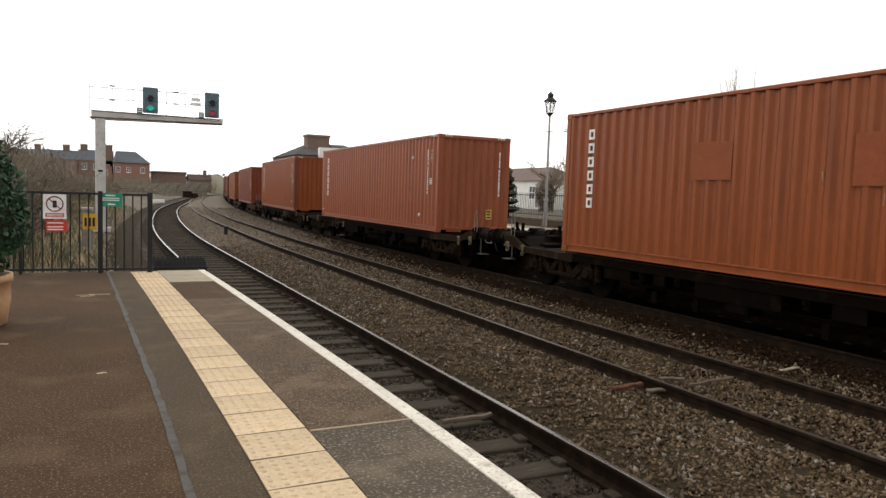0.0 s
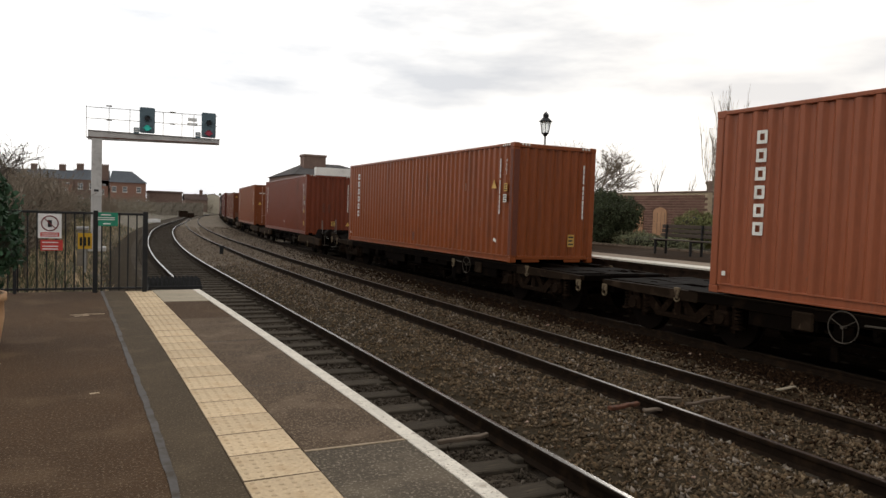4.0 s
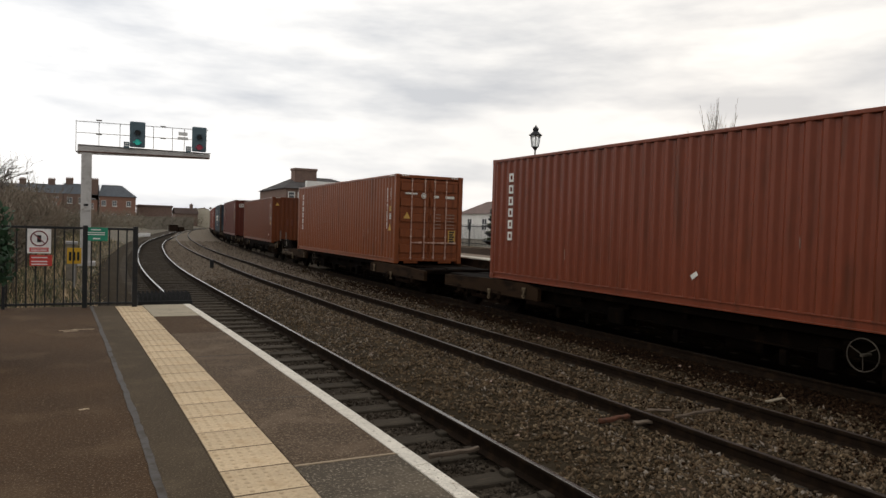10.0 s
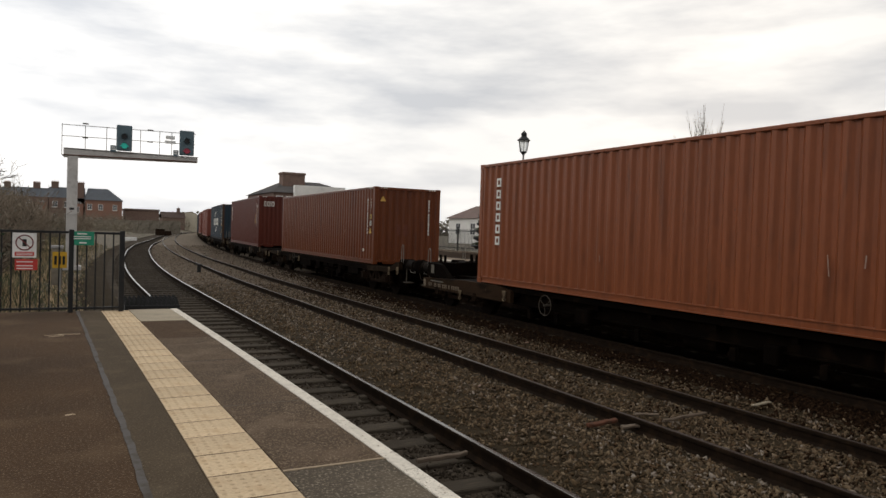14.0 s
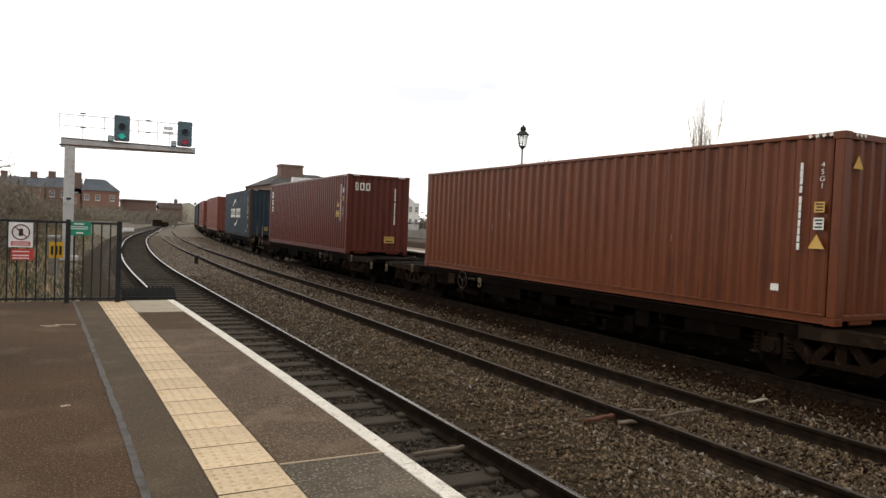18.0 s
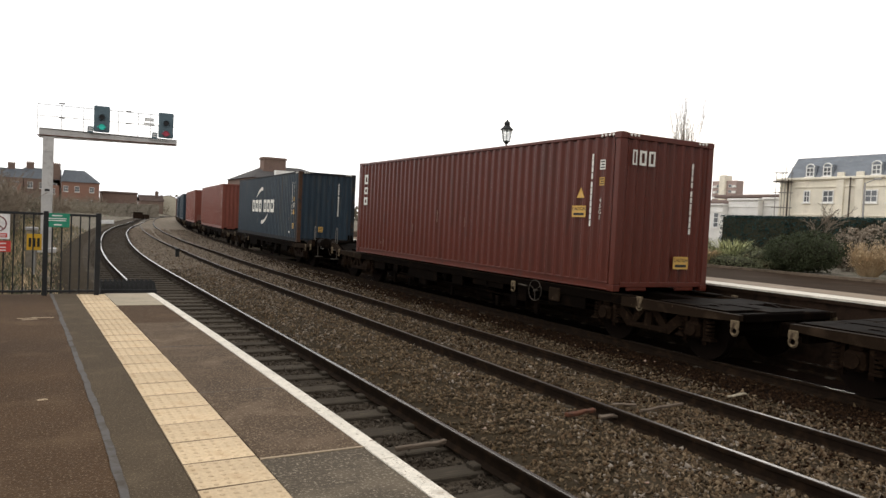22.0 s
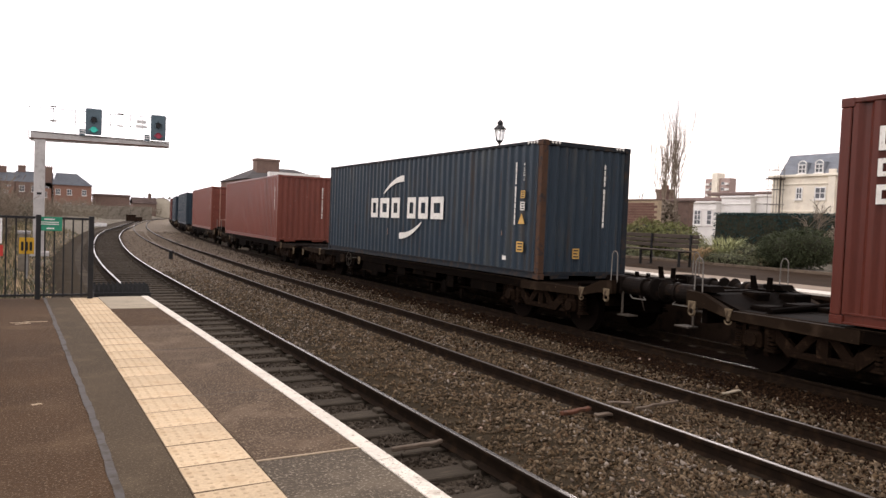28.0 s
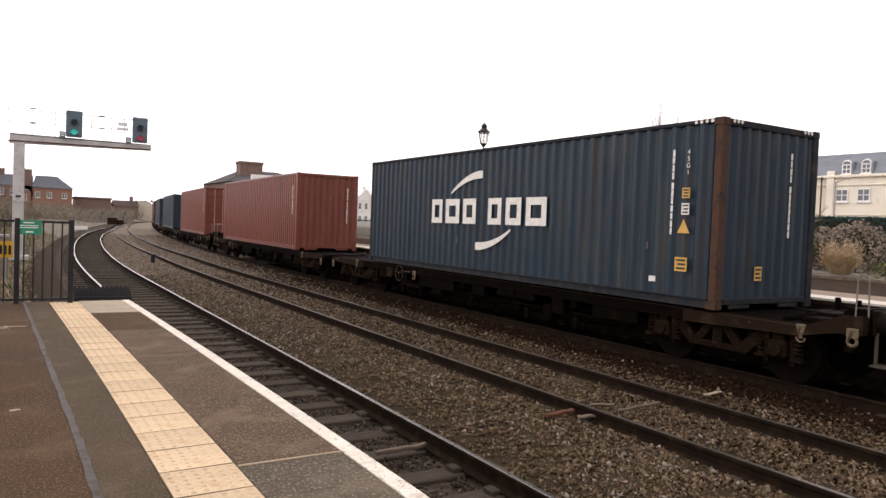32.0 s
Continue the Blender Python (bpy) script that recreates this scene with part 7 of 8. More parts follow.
build_far_platform()
lamp_post(14.2, 21.1, "tall grey lamp post with a black Victorian lantern")
bench(15.7, 15.3, -92)
mansard_building()
scaffold(47.0, 33.25)
street_lamp(44.0, 25.7)
brick_outhouse()
white_house()
tower_block()
hedge(26, 27.6, 9.0, 21.5, FAR_Z, 2.02, 5)
brick_wall(30, 28.6, 40.0, FAR_Z, 2.82)
bare_tree("dense brown leafless tree beside the railings", 29.0, 42.2, FAR_Z, 4.0, 0.09, 37, depth=5, spread=0.5, rise=0.25, kids=2, first=0.22, min_r=0.012, mat=M_TWIG)
shrub("garden_shrub", "tall brown winter shrub beside the railings", [(0, 0, 1.2, 0.7, 0.8, 1.2)], 3500, 0.07, M_TWIG, 19, pose(28.6, 42.6, FAR_Z), "shrub")
white_outbuilding()
gabled_house()
chimney_building()
railings("iron_railings", "dark iron railings behind the opposite platform", 20.0, 26.5, 46.0, FAR_Z, 1.25, 0.16, M_BLACK_METAL)
tiered_topiary(17.8, 29.7, FAR_Z)
shrub("evergreen_bush", "large rounded dark green evergreen bush", [(0, 0, 0.95, 1.15, 1.35, 0.95), (0.3, 0.6, 1.5, 0.9, 1.0, 0.75), (0.2, -0.7, 1.2, 0.9, 1.0, 0.8)], 24000, 0.045, M_LEAF_DARK, 11, pose(19.0, 23.6, FAR_Z), "bush")
shrub("evergreen_bush", "grey-green loose bush beside the evergreen", [(0, 0, 0.9, 0.9, 1.2, 0.9), (0.1, 1.3, 1.1, 0.9, 1.2, 1.1)], 18000, 0.045, M_LEAF_GREY, 12, pose(20.4, 25.9, FAR_Z), "bush")
shrub("evergreen_bush", "broad rounded dark green bush in the flower bed", [(0, 0, 0.55, 0.8, 0.85, 0.62), (0.2, -0.45, 0.62, 0.8, 0.75, 0.62), (0.1, 0.45, 0.50, 0.75, 0.65, 0.55)], 20000, 0.030, M_LEAF_DARK, 13, pose(19.5, 13.25, FAR_Z), "bush")
shrub("garden_shrub", "low olive green shrubs behind the bench", [(0, 0, 0.6, 0.7, 1.3, 0.7), (0.2, 1.6, 0.7, 0.8, 1.0, 0.75)], 9000, 0.045, M_LEAF_MID, 14, pose(20.4, 18.6, FAR_Z), "shrub")
shrub("garden_shrub", "low mixed green planting along the bed", [(0, 0, 0.15, 0.5, 1.6, 0.24), (0.7, -0.6, 0.30, 0.6, 1.3, 0.36), (0.5, 1.6, 0.3, 0.6, 1.0, 0.36)], 9000, 0.035, M_LEAF_GREY, 15, pose(19.0, 15.3, FAR_Z), "shrub")
shrub("garden_shrub", "rusty brown winter shrub with thin stems", [(0, 0, 0.8, 0.6, 1.0, 0.80), (0.1, 1.1, 0.7, 0.5, 0.8, 0.7)], 5500, 0.05, M_TWIG, 16, pose(22.5, 12.4, FAR_Z), "shrub")
shrub("garden_shrub", "low mixed green planting along the bed", [(0, 0, 0.2, 0.6, 2.2, 0.30), (0.5, 2.6, 0.28, 0.7, 2.0, 0.42)], 8000, 0.04, M_LEAF_GREY, 17, pose(18.9, 20.6, FAR_Z), "shrub")
shrub("garden_shrub", "low mixed green planting along the bed", [(0, 0, 0.25, 0.6, 1.8, 0.32), (0.6, -1.6, 0.35, 0.7, 1.6, 0.45)], 8000, 0.04, M_LEAF_MID, 18, pose(19.2, 8.4, FAR_Z), "shrub")
grass_tuft("arching clump of pale green grass", 19.5, 15.6, FAR_Z, 420, 0.95, 0.70, 21, M_BLADE, plume=False)
grass_tuft("tawny pampas grass with feathery plumes", 19.3, 11.0, FAR_Z, 900, 0.72, 0.52, 22, M_STRAW, "pampas_grass", True)
grass_tuft("dry tawny grass clump by the bench", 18.8, 16.0, FAR_Z, 520, 0.55, 0.55, 23, M_STRAW)
bare_tree("thin leafless garden tree before the hedge", 24.0, 15.4, FAR_Z, 2.3, 0.035, 35, depth=4, spread=0.6, rise=0.15, kids=2, first=0.35, min_r=0.007, mat=M_TWIG)
bare_tree("leafless spreading tree behind the platform garden", 24.0, 30.6, FAR_Z, 5.0, 0.15, 31, depth=6, spread=0.62, rise=0.12, kids=2, first=0.26, min_r=0.006, mat=M_TWIG)
for dx, dy, hgt, sd in ((0, -0.6, 10.2, 41), (0.9, 1.6, 9.0, 42), (-0.4, -1.0, 9.6, 43), (0.6, 0.9, 8.0, 44), ):
    bare_tree("tall leafless poplar with upright branches", 40 + dx, 37 + dy, FAR_Z, hgt * 1.05, 0.08, sd, depth=4, spread=0.14, rise=1.7, kids=2, first=0.18, min_r=0.008, name="poplar_tree", mat=M_TWIG)
shrub("clipped_conifer", "dark pollarded mass at the foot of the poplars", [(0, 0, 1.7, 0.9, 1.3, 1.5)], 3000, 0.14, M_TWIG, 45, pose(39.6, 37.2, FAR_Z), "tree")
for x, y, hgt, sd in ((48, 52, 7.4, 46), (50, 50, 6.0, 47)):
    bare_tree("slim leafless tree beyond the garden wall", x, y, FAR_Z, hgt, 0.10, sd, depth=3, spread=0.2, rise=1.2, kids=1, first=0.3, min_r=0.014)


# ---- platform end: fence, signs, guard, planter ----
M_SIGN_WHITE = material("white_sign", (0.74, 0.73, 0.71), 0.5, scale=3, fine=30, bump=0.0)
M_SIGN_RED = material("red_sign", (0.52, 0.055, 0.045), 0.5, scale=3, fine=30, bump=0.0)
M_SIGN_GREEN = material("green_sign", (0.035, 0.24, 0.15), 0.6, scale=3, fine=30, bump=0.0, spec=0.1)
M_SIGN_YELLOW = material("yellow_sign", (0.62, 0.36, 0.03), 0.6, scale=3, fine=30, bump=0.0)
M_TUB = material("tan_tub", (0.42, 0.25, 0.13), 0.75, scale=3, fine=40, bump=0.2, second=(0.32, 0.18, 0.09), amount=0.42)
M_RUBBER = material("black_rubber", (0.022, 0.022, 0.022), 0.85, scale=3, fine=40, bump=0.3)
M_GANTRY = material("gantry_grey_paint", (0.50, 0.48, 0.46), 0.6, scale=2.2, fine=30, bump=0.1, second=(0.36, 0.33, 0.31), amount=0.43)
M_SIGNAL_BLACK = material("signal_black", (0.1120, 0.1540, 0.1764), 0.8, scale=3, fine=30, bump=0.05, spec=0.06)
M_GREEN_LIGHT = glowing("green_signal_light", (0.02, 0.42, 0.33), 0.35)
M_RED_LIGHT = glowing("red_signal_light", (0.30, 0.03, 0.055), 0.25)
M_DARK_LENS = material("unlit_lens", (0.012, 0.012, 0.014), 0.2, scale=3, fine=30, bump=0.0)
M_TIMBER_PALE = material("splintered_timber", (0.1236, 0.0927, 0.0674), 0.85, scale=3, fine=30, bump=0.5, stretch=(0.4, 4, 4))
M_RUSTY = material("rust_orange", (0.1008, 0.0403, 0.0221), 0.9, scale=6, fine=40, bump=0.5, second=(0.0585, 0.0325, 0.0208), amount=0.45)

FENCE_Y = 9.80


def build_fence():
    f = thing("platform_fence", pose(0, FENCE_Y, 0), "black iron bar fence with a gate at the platform end", "fence")
    first = None
    for i in range(26):
        x = -1.93 + 0.1 * i
        if abs(x - 0.0) < 0.04 or abs(x - 0.57) < 0.04:
            continue
        if first is None:
            first = part("bar", tube((0, 0, 0.02), (0, 0, 1.0), 0.0095, seg=6), M_BLACK_METAL, f)
            o = first
        else:
            o = new("bar", first.data)
            o.parent = f
        o.matrix_basis = pose(x, 0, 0)
    for x0, x1 in ((-1.95, -0.03), (0.03, 0.545)):
        for z in (0.05, 0.985):
            part("rail_bar", box(x0, x1, -0.011, 0.011, z - 0.014, z + 0.014, 0.003), M_BLACK_METAL, f)
    for x, r, h in ((0.0, 0.028, 1.02), (0.57, 0.030, 1.02), (-1.95, 0.028, 1.02), (-0.86, 0.018, 1.0)):
        part("post", box(x - r, x + r, -r, r, -0.05, h, 0.004), M_BLACK_METAL, f)


def sign_bars(parent, x0, x1, z_list, h, mat, y=-0.004):
    for z in z_list:
        bm = bmesh.new()
        add_box(bm, x0, x1, y - 0.001, y + 0.001, z - h / 2, z + h / 2)
        part("print", bm, mat, parent)


def build_signs():
    y = FENCE_Y - 0.022
    s = thing("prohibition_sign", pose(-0.495, y, 0.805), "white prohibition sign with a red ring and lower red panel", "sign")
    part("panel", box(-0.125, 0.125, -0.002, 0.002, -0.135, 0.16, 0.0015), M_SIGN_WHITE, s)
    bm = bmesh.new()
    add_ring(bm, (0, -0.004, 0.045), (0, 1, 0), 0.088, 0.007, 28)
    part("ring", bm, M_SIGN_BLACKRED, s, "dark ring")
    bm = bmesh.new()
    add_box(bm, -0.082, 0.082, -0.006, -0.003, -0.006, 0.006, m=Matrix.Translation((0, 0, 0.045)) @ Matrix.Rotation(radians(45), 4, "Y"))
    part("slash", bm, M_SIGN_BLACKRED, s)
    bm = bmesh.new()
    add_box(bm, -0.022, 0.022, -0.005, -0.0025, 0.0, 0.085)
    part("symbol", bm, M_MARK_DARK, s, "plain dark symbol")
    part("red_band", box(-0.10, 0.10, -0.005, -0.0025, -0.115, -0.065), M_SIGN_RED, s)
    sign_bars(s, -0.085, 0.085, (-0.082, -0.099), 0.007, M_SIGN_WHITE, -0.007)
    s = thing("warning_notice", pose(-0.475, y, 0.585), "red warning notice with white print on the fence", "sign")
    part("panel", box(-0.118, 0.118, -0.002, 0.002, -0.065, 0.065, 0.0015), M_SIGN_RED, s)
    sign_bars(s, -0.10, 0.07, (0.035, -0.012, -0.045), 0.012, M_SIGN_WHITE)
    s = thing("gate_notice", pose(0.115, y, 0.915), "green notice with pale print on the gate", "sign")
    part("panel", box(-0.135, 0.135, -0.002, 0.002, -0.085, 0.085, 0.0015), M_SIGN_GREEN, s)
    sign_bars(s, -0.055, 0.055, (0.055,), 0.014, M_SIGN_WHITE)
    sign_bars(s, -0.10, 0.10, (0.020, -0.004), 0.010, M_SIGN_WHITE)
    sign_bars(s, -0.03, 0.05, (-0.055,), 0.016, M_SIGN_WHITE)
    s = thing("track_sign", pose(-0.24, 20.0, -0.55), "small yellow lineside sign with dark symbols on a post", "sign")
    part("post", box(-0.03, 0.03, 0.01, 0.05, -0.1, 0.8), M_POST_GREY, s)
    part("panel", box(-0.16, 0.16, -0.004, 0.006, 0.50, 0.90, 0.002), M_SIGN_YELLOW, s)
    for x in (-0.09, 0.0, 0.09):
        part("symbol", box(x - 0.028, x + 0.028, -0.008, -0.005, 0.58, 0.80), M_MARK_DARK, s)
    s = thing("lineside_cabinet", pose(-0.32, 21.5, -0.6), "pale grey lineside equipment cabinet", "cabinet")
    part("body", box(-0.13, 0.13, 0, 0.3, 0, 0.98, 0.01), M_CONCRETE_OLD, s)
    part("cap", box(-0.15, 0.15, -0.02, 0.32, 0.983, 1.06, 0.01), M_POST_GREY, s)
    part("door", box(-0.11, 0.11, -0.012, -0.002, 0.05, 0.95, 0.004), M_CONCRETE_OLD, s)


M_SIGN_BLACKRED = material("dark_red_ring", (0.16, 0.03, 0.03), 0.5, scale=3, fine=30, bump=0.0)


def build_guard():
    g = thing("trespass_guard", pose(0.63, 10.06, 0), "black toothed rubber trespass guard at the platform end", "guard")
    part("base", box(0, 0.68, 0, 0.55, -0.12, 0.04, 0.006), M_RUBBER, g)
    bm = bmesh.new()
    for i in range(12):
        for j in range(4):
            x, y = 0.03 + 0.056 * i, 0.06 + 0.14 * j
            bmesh.ops.create_cone(bm, cap_ends=True, segments=4, radius1=0.040, radius2=0.008, depth=0.10, matrix=Matrix.Translation((x, y, 0.088)) @ Matrix.Rotation(0.785, 4, "Z"))
    tagged(part("teeth", bm, M_RUBBER, g), kind="stuff")
    part("support", box(0.02, 0.66, 0.1, 0.5, -1.2, -0.12), M_BRICK_BROWN, g)


def build_planter():
    t = thing("planter_tub", pose(-0.98, 6.35, 0), "tan round planter tub standing on the platform", "planter")
    bm = bmesh.new()
    prof = [(0.26, 0.0), (0.33, 0.02), (0.36, 0.22), (0.355, 0.34), (0.375, 0.345), (0.375, 0.40), (0.34, 0.40), (0.33, 0.33)]
    seg = 28
    rings = [[bm.verts.new((r * math.cos(6.283 * i / seg), r * math.sin(6.283 * i / seg), z)) for i in range(seg)] for r, z in prof]
    for a, b in zip(rings, rings[1:]):
        for i in range(seg):
            bm.faces.new((a[i], a[(i + 1) % seg], b[(i + 1) % seg], b[i]))
    bm.faces.new(rings[0][::-1])
    part("tub", bm, M_TUB, t, smooth=True)
    part("soil", tube((0, 0, 0.30), (0, 0, 0.345), 0.335, seg=24), M_CORE, t)
    shrub("potted_conifer", "bushy dark green conifer growing from the tub",
          [(0, 0, 0.38, 0.40, 0.40, 0.42), (0.05, 0, 0.72, 0.40, 0.42, 0.36), (-0.12, 0.05, 0.86, 0.40, 0.40, 0.30), (0.18, -0.05, 0.46, 0.34, 0.34, 0.30)], 9000, 0.032, M_LEAF_POT, 51, pose(-0.98, 6.35, 0.33), "shrub", upright=0.3)


M_LEAF_POT = material("conifer_leaf", (0.030, 0.065, 0.032), 0.65, scale=3, fine=20, bump=0.0, random_tint=0.5, spread=0.3)


# ---- signal gantry ----
def signal_head(parent, x, z, label, lamps, plate=True):
    s = part("signal_head", box(-0.275, 0.275, -0.03, 0.03, 0.0, 0.98, 0.035), M_SIGNAL_BLACK, parent, label)
    s.matrix_basis = pose(x, -0.30, z)
    part("housing", box(-0.17, 0.17, 0.031, 0.26, 0.06, 0.92, 0.02), M_SIGNAL_BLACK, s)
    for zz, mat, on in lamps:
        bm = bmesh.new()
        add_tube(bm, (0, -0.034, zz), (0, -0.10, zz), 0.125, 0.115, 18, caps=False)
        part("hood", bm, M_SIGNAL_BLACK, s)
        part("lens", tube((0, -0.032, zz), (0, -0.042, zz), 0.112 if on else 0.095, seg=18), mat, s, "lit lens" if on else "")
        if on:
            part("lens", tube((-0.12, -0.032, zz - 0.01), (-0.12, -0.040, zz - 0.01), 0.032, seg=10), mat, s, "lit lens")
            part("lens", tube((0.12, -0.032, zz - 0.01), (0.12, -0.040, zz - 0.01), 0.032, seg=10), mat, s, "lit lens")
    return s


def build_gantry():
    g = thing("signal_gantry", pose(0, 30, -0.6), "pale grey cantilever signal gantry over the tracks", "signal gantry")
    Z = 0.6
    bm = bmesh.new()
    add_box(bm, -0.17, 0.19, -0.17, 0.17, 0.0, 3.56 + Z, 0.02)
    add_box(bm, -0.34, 0.36, -0.32, 0.32, -0.1, 0.06, 0.01)
    part("post", bm, M_GANTRY, g, "pale steel post")
    bm = bmesh.new()
    v = [bm.verts.new((x, y, z + Z)) for y in (-0.14, 0.14) for x, z in ((-0.30, 3.50), (4.45, 3.62), (4.45, 3.80), (-0.30, 3.81))]
    for q in ((0, 1, 2, 3), (7, 6, 5, 4), (0, 4, 5, 1), (1, 5, 6, 2), (2, 6, 7, 3), (3, 7, 4, 0)):
        bm.faces.new([v[i] for i in q])
    bmesh.ops.recalc_face_normals(bm, faces=bm.faces)
    bmesh.ops.bevel(bm, geom=bm.edges[:], offset=0.012, segments=1, affect="EDGES")
    part("cantilever_beam", bm, M_GANTRY, g, "tapering grey cantilever beam with rust stains")
    for i in range(7):
        part("stiffener", box(0.35 + 0.62 * i, 0.39 + 0.62 * i, -0.165, -0.143, 3.63 + Z, 3.79 + Z), M_GANTRY, g)
    part("beam_edge", box(-0.30, 4.48, -0.17, 0.17, 3.83 + Z, 3.85 + Z, 0.004), M_GANTRY, g)
    # Dark brown strip along the beam's lower edge.
    part("lower_flange", box(-0.28, 4.46, -0.18, 0.18, 3.565 + Z, 3.60 + Z, 0.004), M_RUSTY, g, "dark brown lower flange").matrix_basis = pose(0, 0, 0, 0, -0.9, 0)
    # walkway railing: thin posts and rails
    for x in (-0.36, 0.42, 1.15, 2.35, 3.05, 3.5):
        part("rail_post", tube((x, 0.22, 3.6 + Z), (x, 0.22, 4.78 + Z), 0.013, seg=6), M_ZINC, g)
    for z in (4.32, 4.74):
        part("hand_rail", tube((-0.36, 0.22, z + Z), (4.4, 0.22, z + 0.06 + Z), 0.012, seg=6), M_ZINC, g)
    for x, z in ((0.42, 4.83), (0.42, 4.30), (2.7, 4.80), (2.7, 4.34)):
        part("bracket", box(x - 0.10, x + 0.10, 0.16, 0.26, z + Z - 0.02, z + Z + 0.02), M_ZINC, g)
    bm = bmesh.new()
    add_box(bm, -0.17, 0.17, -0.006, 0.006, -0.07, 0.07, 0.004)
    add_box(bm, -0.20, 0.20, -0.006, 0.006, -0.24, -0.12, 0.004)
    q = part("gantry_plate", bm, M_SIGN_WHITE, g, "small white identification plate")
    q.matrix_basis = pose(3.42, 0.0, 4.55 + Z)
    for x in (1.38, 3.62):
        q = part("number_plate", box(-0.10, 0.10, -0.004, 0.004, -0.12, 0.12, 0.003), M_SIGNAL_BLACK, g, "small dark plate with white bars")
        q.matrix_basis = pose(x - 0.02, -0.31, 3.93 + Z)
        sign_bars(q, -0.07, 0.07, (0.05, -0.03), 0.04, M_SIGN_WHITE, -0.008)
    signal_head(g, 1.74, 3.86 + Z, "black signal head showing a green light", [(0.20, M_GREEN_LIGHT, True), (0.56, M_DARK_LENS, False)])
    signal_head(g, 4.00, 3.86 + Z, "black signal head showing a red light", [(0.18, M_RED_LIGHT, True), (0.58, M_DARK_LENS, False)])
    for i in range(9):
        part("ladder_rung", tube((-0.20, -0.19, 0.4 + 0.4 * i), (0.2, -0.19, 0.4 + 0.4 * i), 0.008, seg=5), M_GANTRY, g) if i % 4 == 0 else None
    part("stencil", box(-0.07, 0.09, -0.174, -0.171, 1.55 + Z, 1.63 + Z), M_MARK_DARK, g)


def build_track_clutter():
    t = thing("ground_signal", pose(5.0 + bend(33.5), 33.5, -1.05), "small dark ground marker post between the tracks", "marker")
    part("post", box(-0.08, 0.08, -0.08, 0.08, 0, 0.34, 0.02), M_RUBBER, t)
    part("cap", box(-0.11, 0.11, -0.10, 0.10, 0.343, 0.42, 0.02), M_RUBBER, t)
    for lab, x, y, z, l, w, h, rz, mat in (
            ("pale splintered timber lying between the sleepers", 3.12, 5.80, -1.02, 0.55, 0.05, 0.04, 4, M_TIMBER_PALE),
            ("rust-orange bar lying in the ballast", 5.34, 6.15, -1.00, 0.48, 0.06, 0.04, 8, M_RUSTY),
            ("pale timber strip lying across the middle track", 6.52, 6.05, -1.01, 0.78, 0.035, 0.03, 6, M_TIMBER_PALE),
            ("pale broken plank lying across the middle track", 6.20, 6.35, -1.02, 0.30, 0.05, 0.02, -24, M_TIMBER_PALE),
            ("white scrap of plastic beside the rail", 7.92, 6.1, -0.98, 0.42, 0.05, 0.02, 8, M_CONCRETE),
            ("grey board lying beside the rusty bar", 5.62, 5.95, -1.01, 0.3, 0.08, 0.03, -14, M_TIMBER_PALE)):
        b = bmesh.new()
        add_box(b, -l / 2, l / 2, -w / 2, w / 2, 0, h, 0.008)
        bmesh.ops.subdivide_edges(b, edges=[e for e in b.edges if e.calc_length() > l * 0.6], cuts=4)
        for v in b.verts:
            v.co += 0.012 * noise.noise_vector(v.co * 9 + Vector((x, y, 0)))
        ob = link_mesh("timber_offcut" if mat is M_TIMBER_PALE else ("scrap_bar" if mat is M_RUSTY else "plastic_scrap"), b, mat)
        ob.matrix_world = pose(x, y, z + 0.02, 0, 0, rz)
        tagged(ob, lab, "debris")
    rnd = random.Random(8)
    for k in range(14):
        b = bmesh.new()
        s = rnd.uniform(0.012, 0.030)
        add_box(b, -s, s, -s * 0.6, s * 0.6, 0, 0.012, 0.004)
        for v in b.verts:
            v.co += 0.6 * s * noise.noise_vector(v.co * 30 + Vector((k, 0, 0)))
        ob = link_mesh("litter_scrap", b, M_SCRAPE)
        x, y = ((4.05, 6.1), (4.2, 6.2), (3.95, 6.0), (2.5, 3.3), (2.7, 3.2), (2.6, 3.45), (4.3, 6.35), (8.6, 8.2), (8.5, 8.3), (7.9, 11.4), (8.4, 12.5), (4.4, 4.2), (8.3, 9.8), (5.0, 8.3))[k]
        ob.matrix_world = pose(x, y, -0.965, rnd.uniform(-15, 15), rnd.uniform(-15, 15), rnd.uniform(0, 360))
        tagged(ob, "small pale scrap of litter on the ballast", "litter", "litter on the ballast")
    t = thing("concrete_cover", pose(9.0 + bend(52) - 1.9, 52, -0.97), "pale broken slab beside the far track", "slab")
    part("slab", box(-0.3, 0.3, -0.25, 0.25, -0.05, 0.06, 0.02), M_CONCRETE_OLD, t)
    t = thing("trackside_board", pose(6.7, 100, -0.75), "white board lying at the track side", "board")
    part("slab", box(-0.9, 0.9, -0.2, 0.2, -0.4, 0.05, 0.02), M_SIGN_WHITE, t)


# ---- beyond the fence: rough grass, thicket, houses ----
def ground_left(u):
    return float(np.interp(u, [-40, -20, -10, -5, -3, -1.6, -0.4, 0.6], [-0.3, -0.3, -0.4, -0.45, -0.5, -0.75, -1.1, -1.32]))


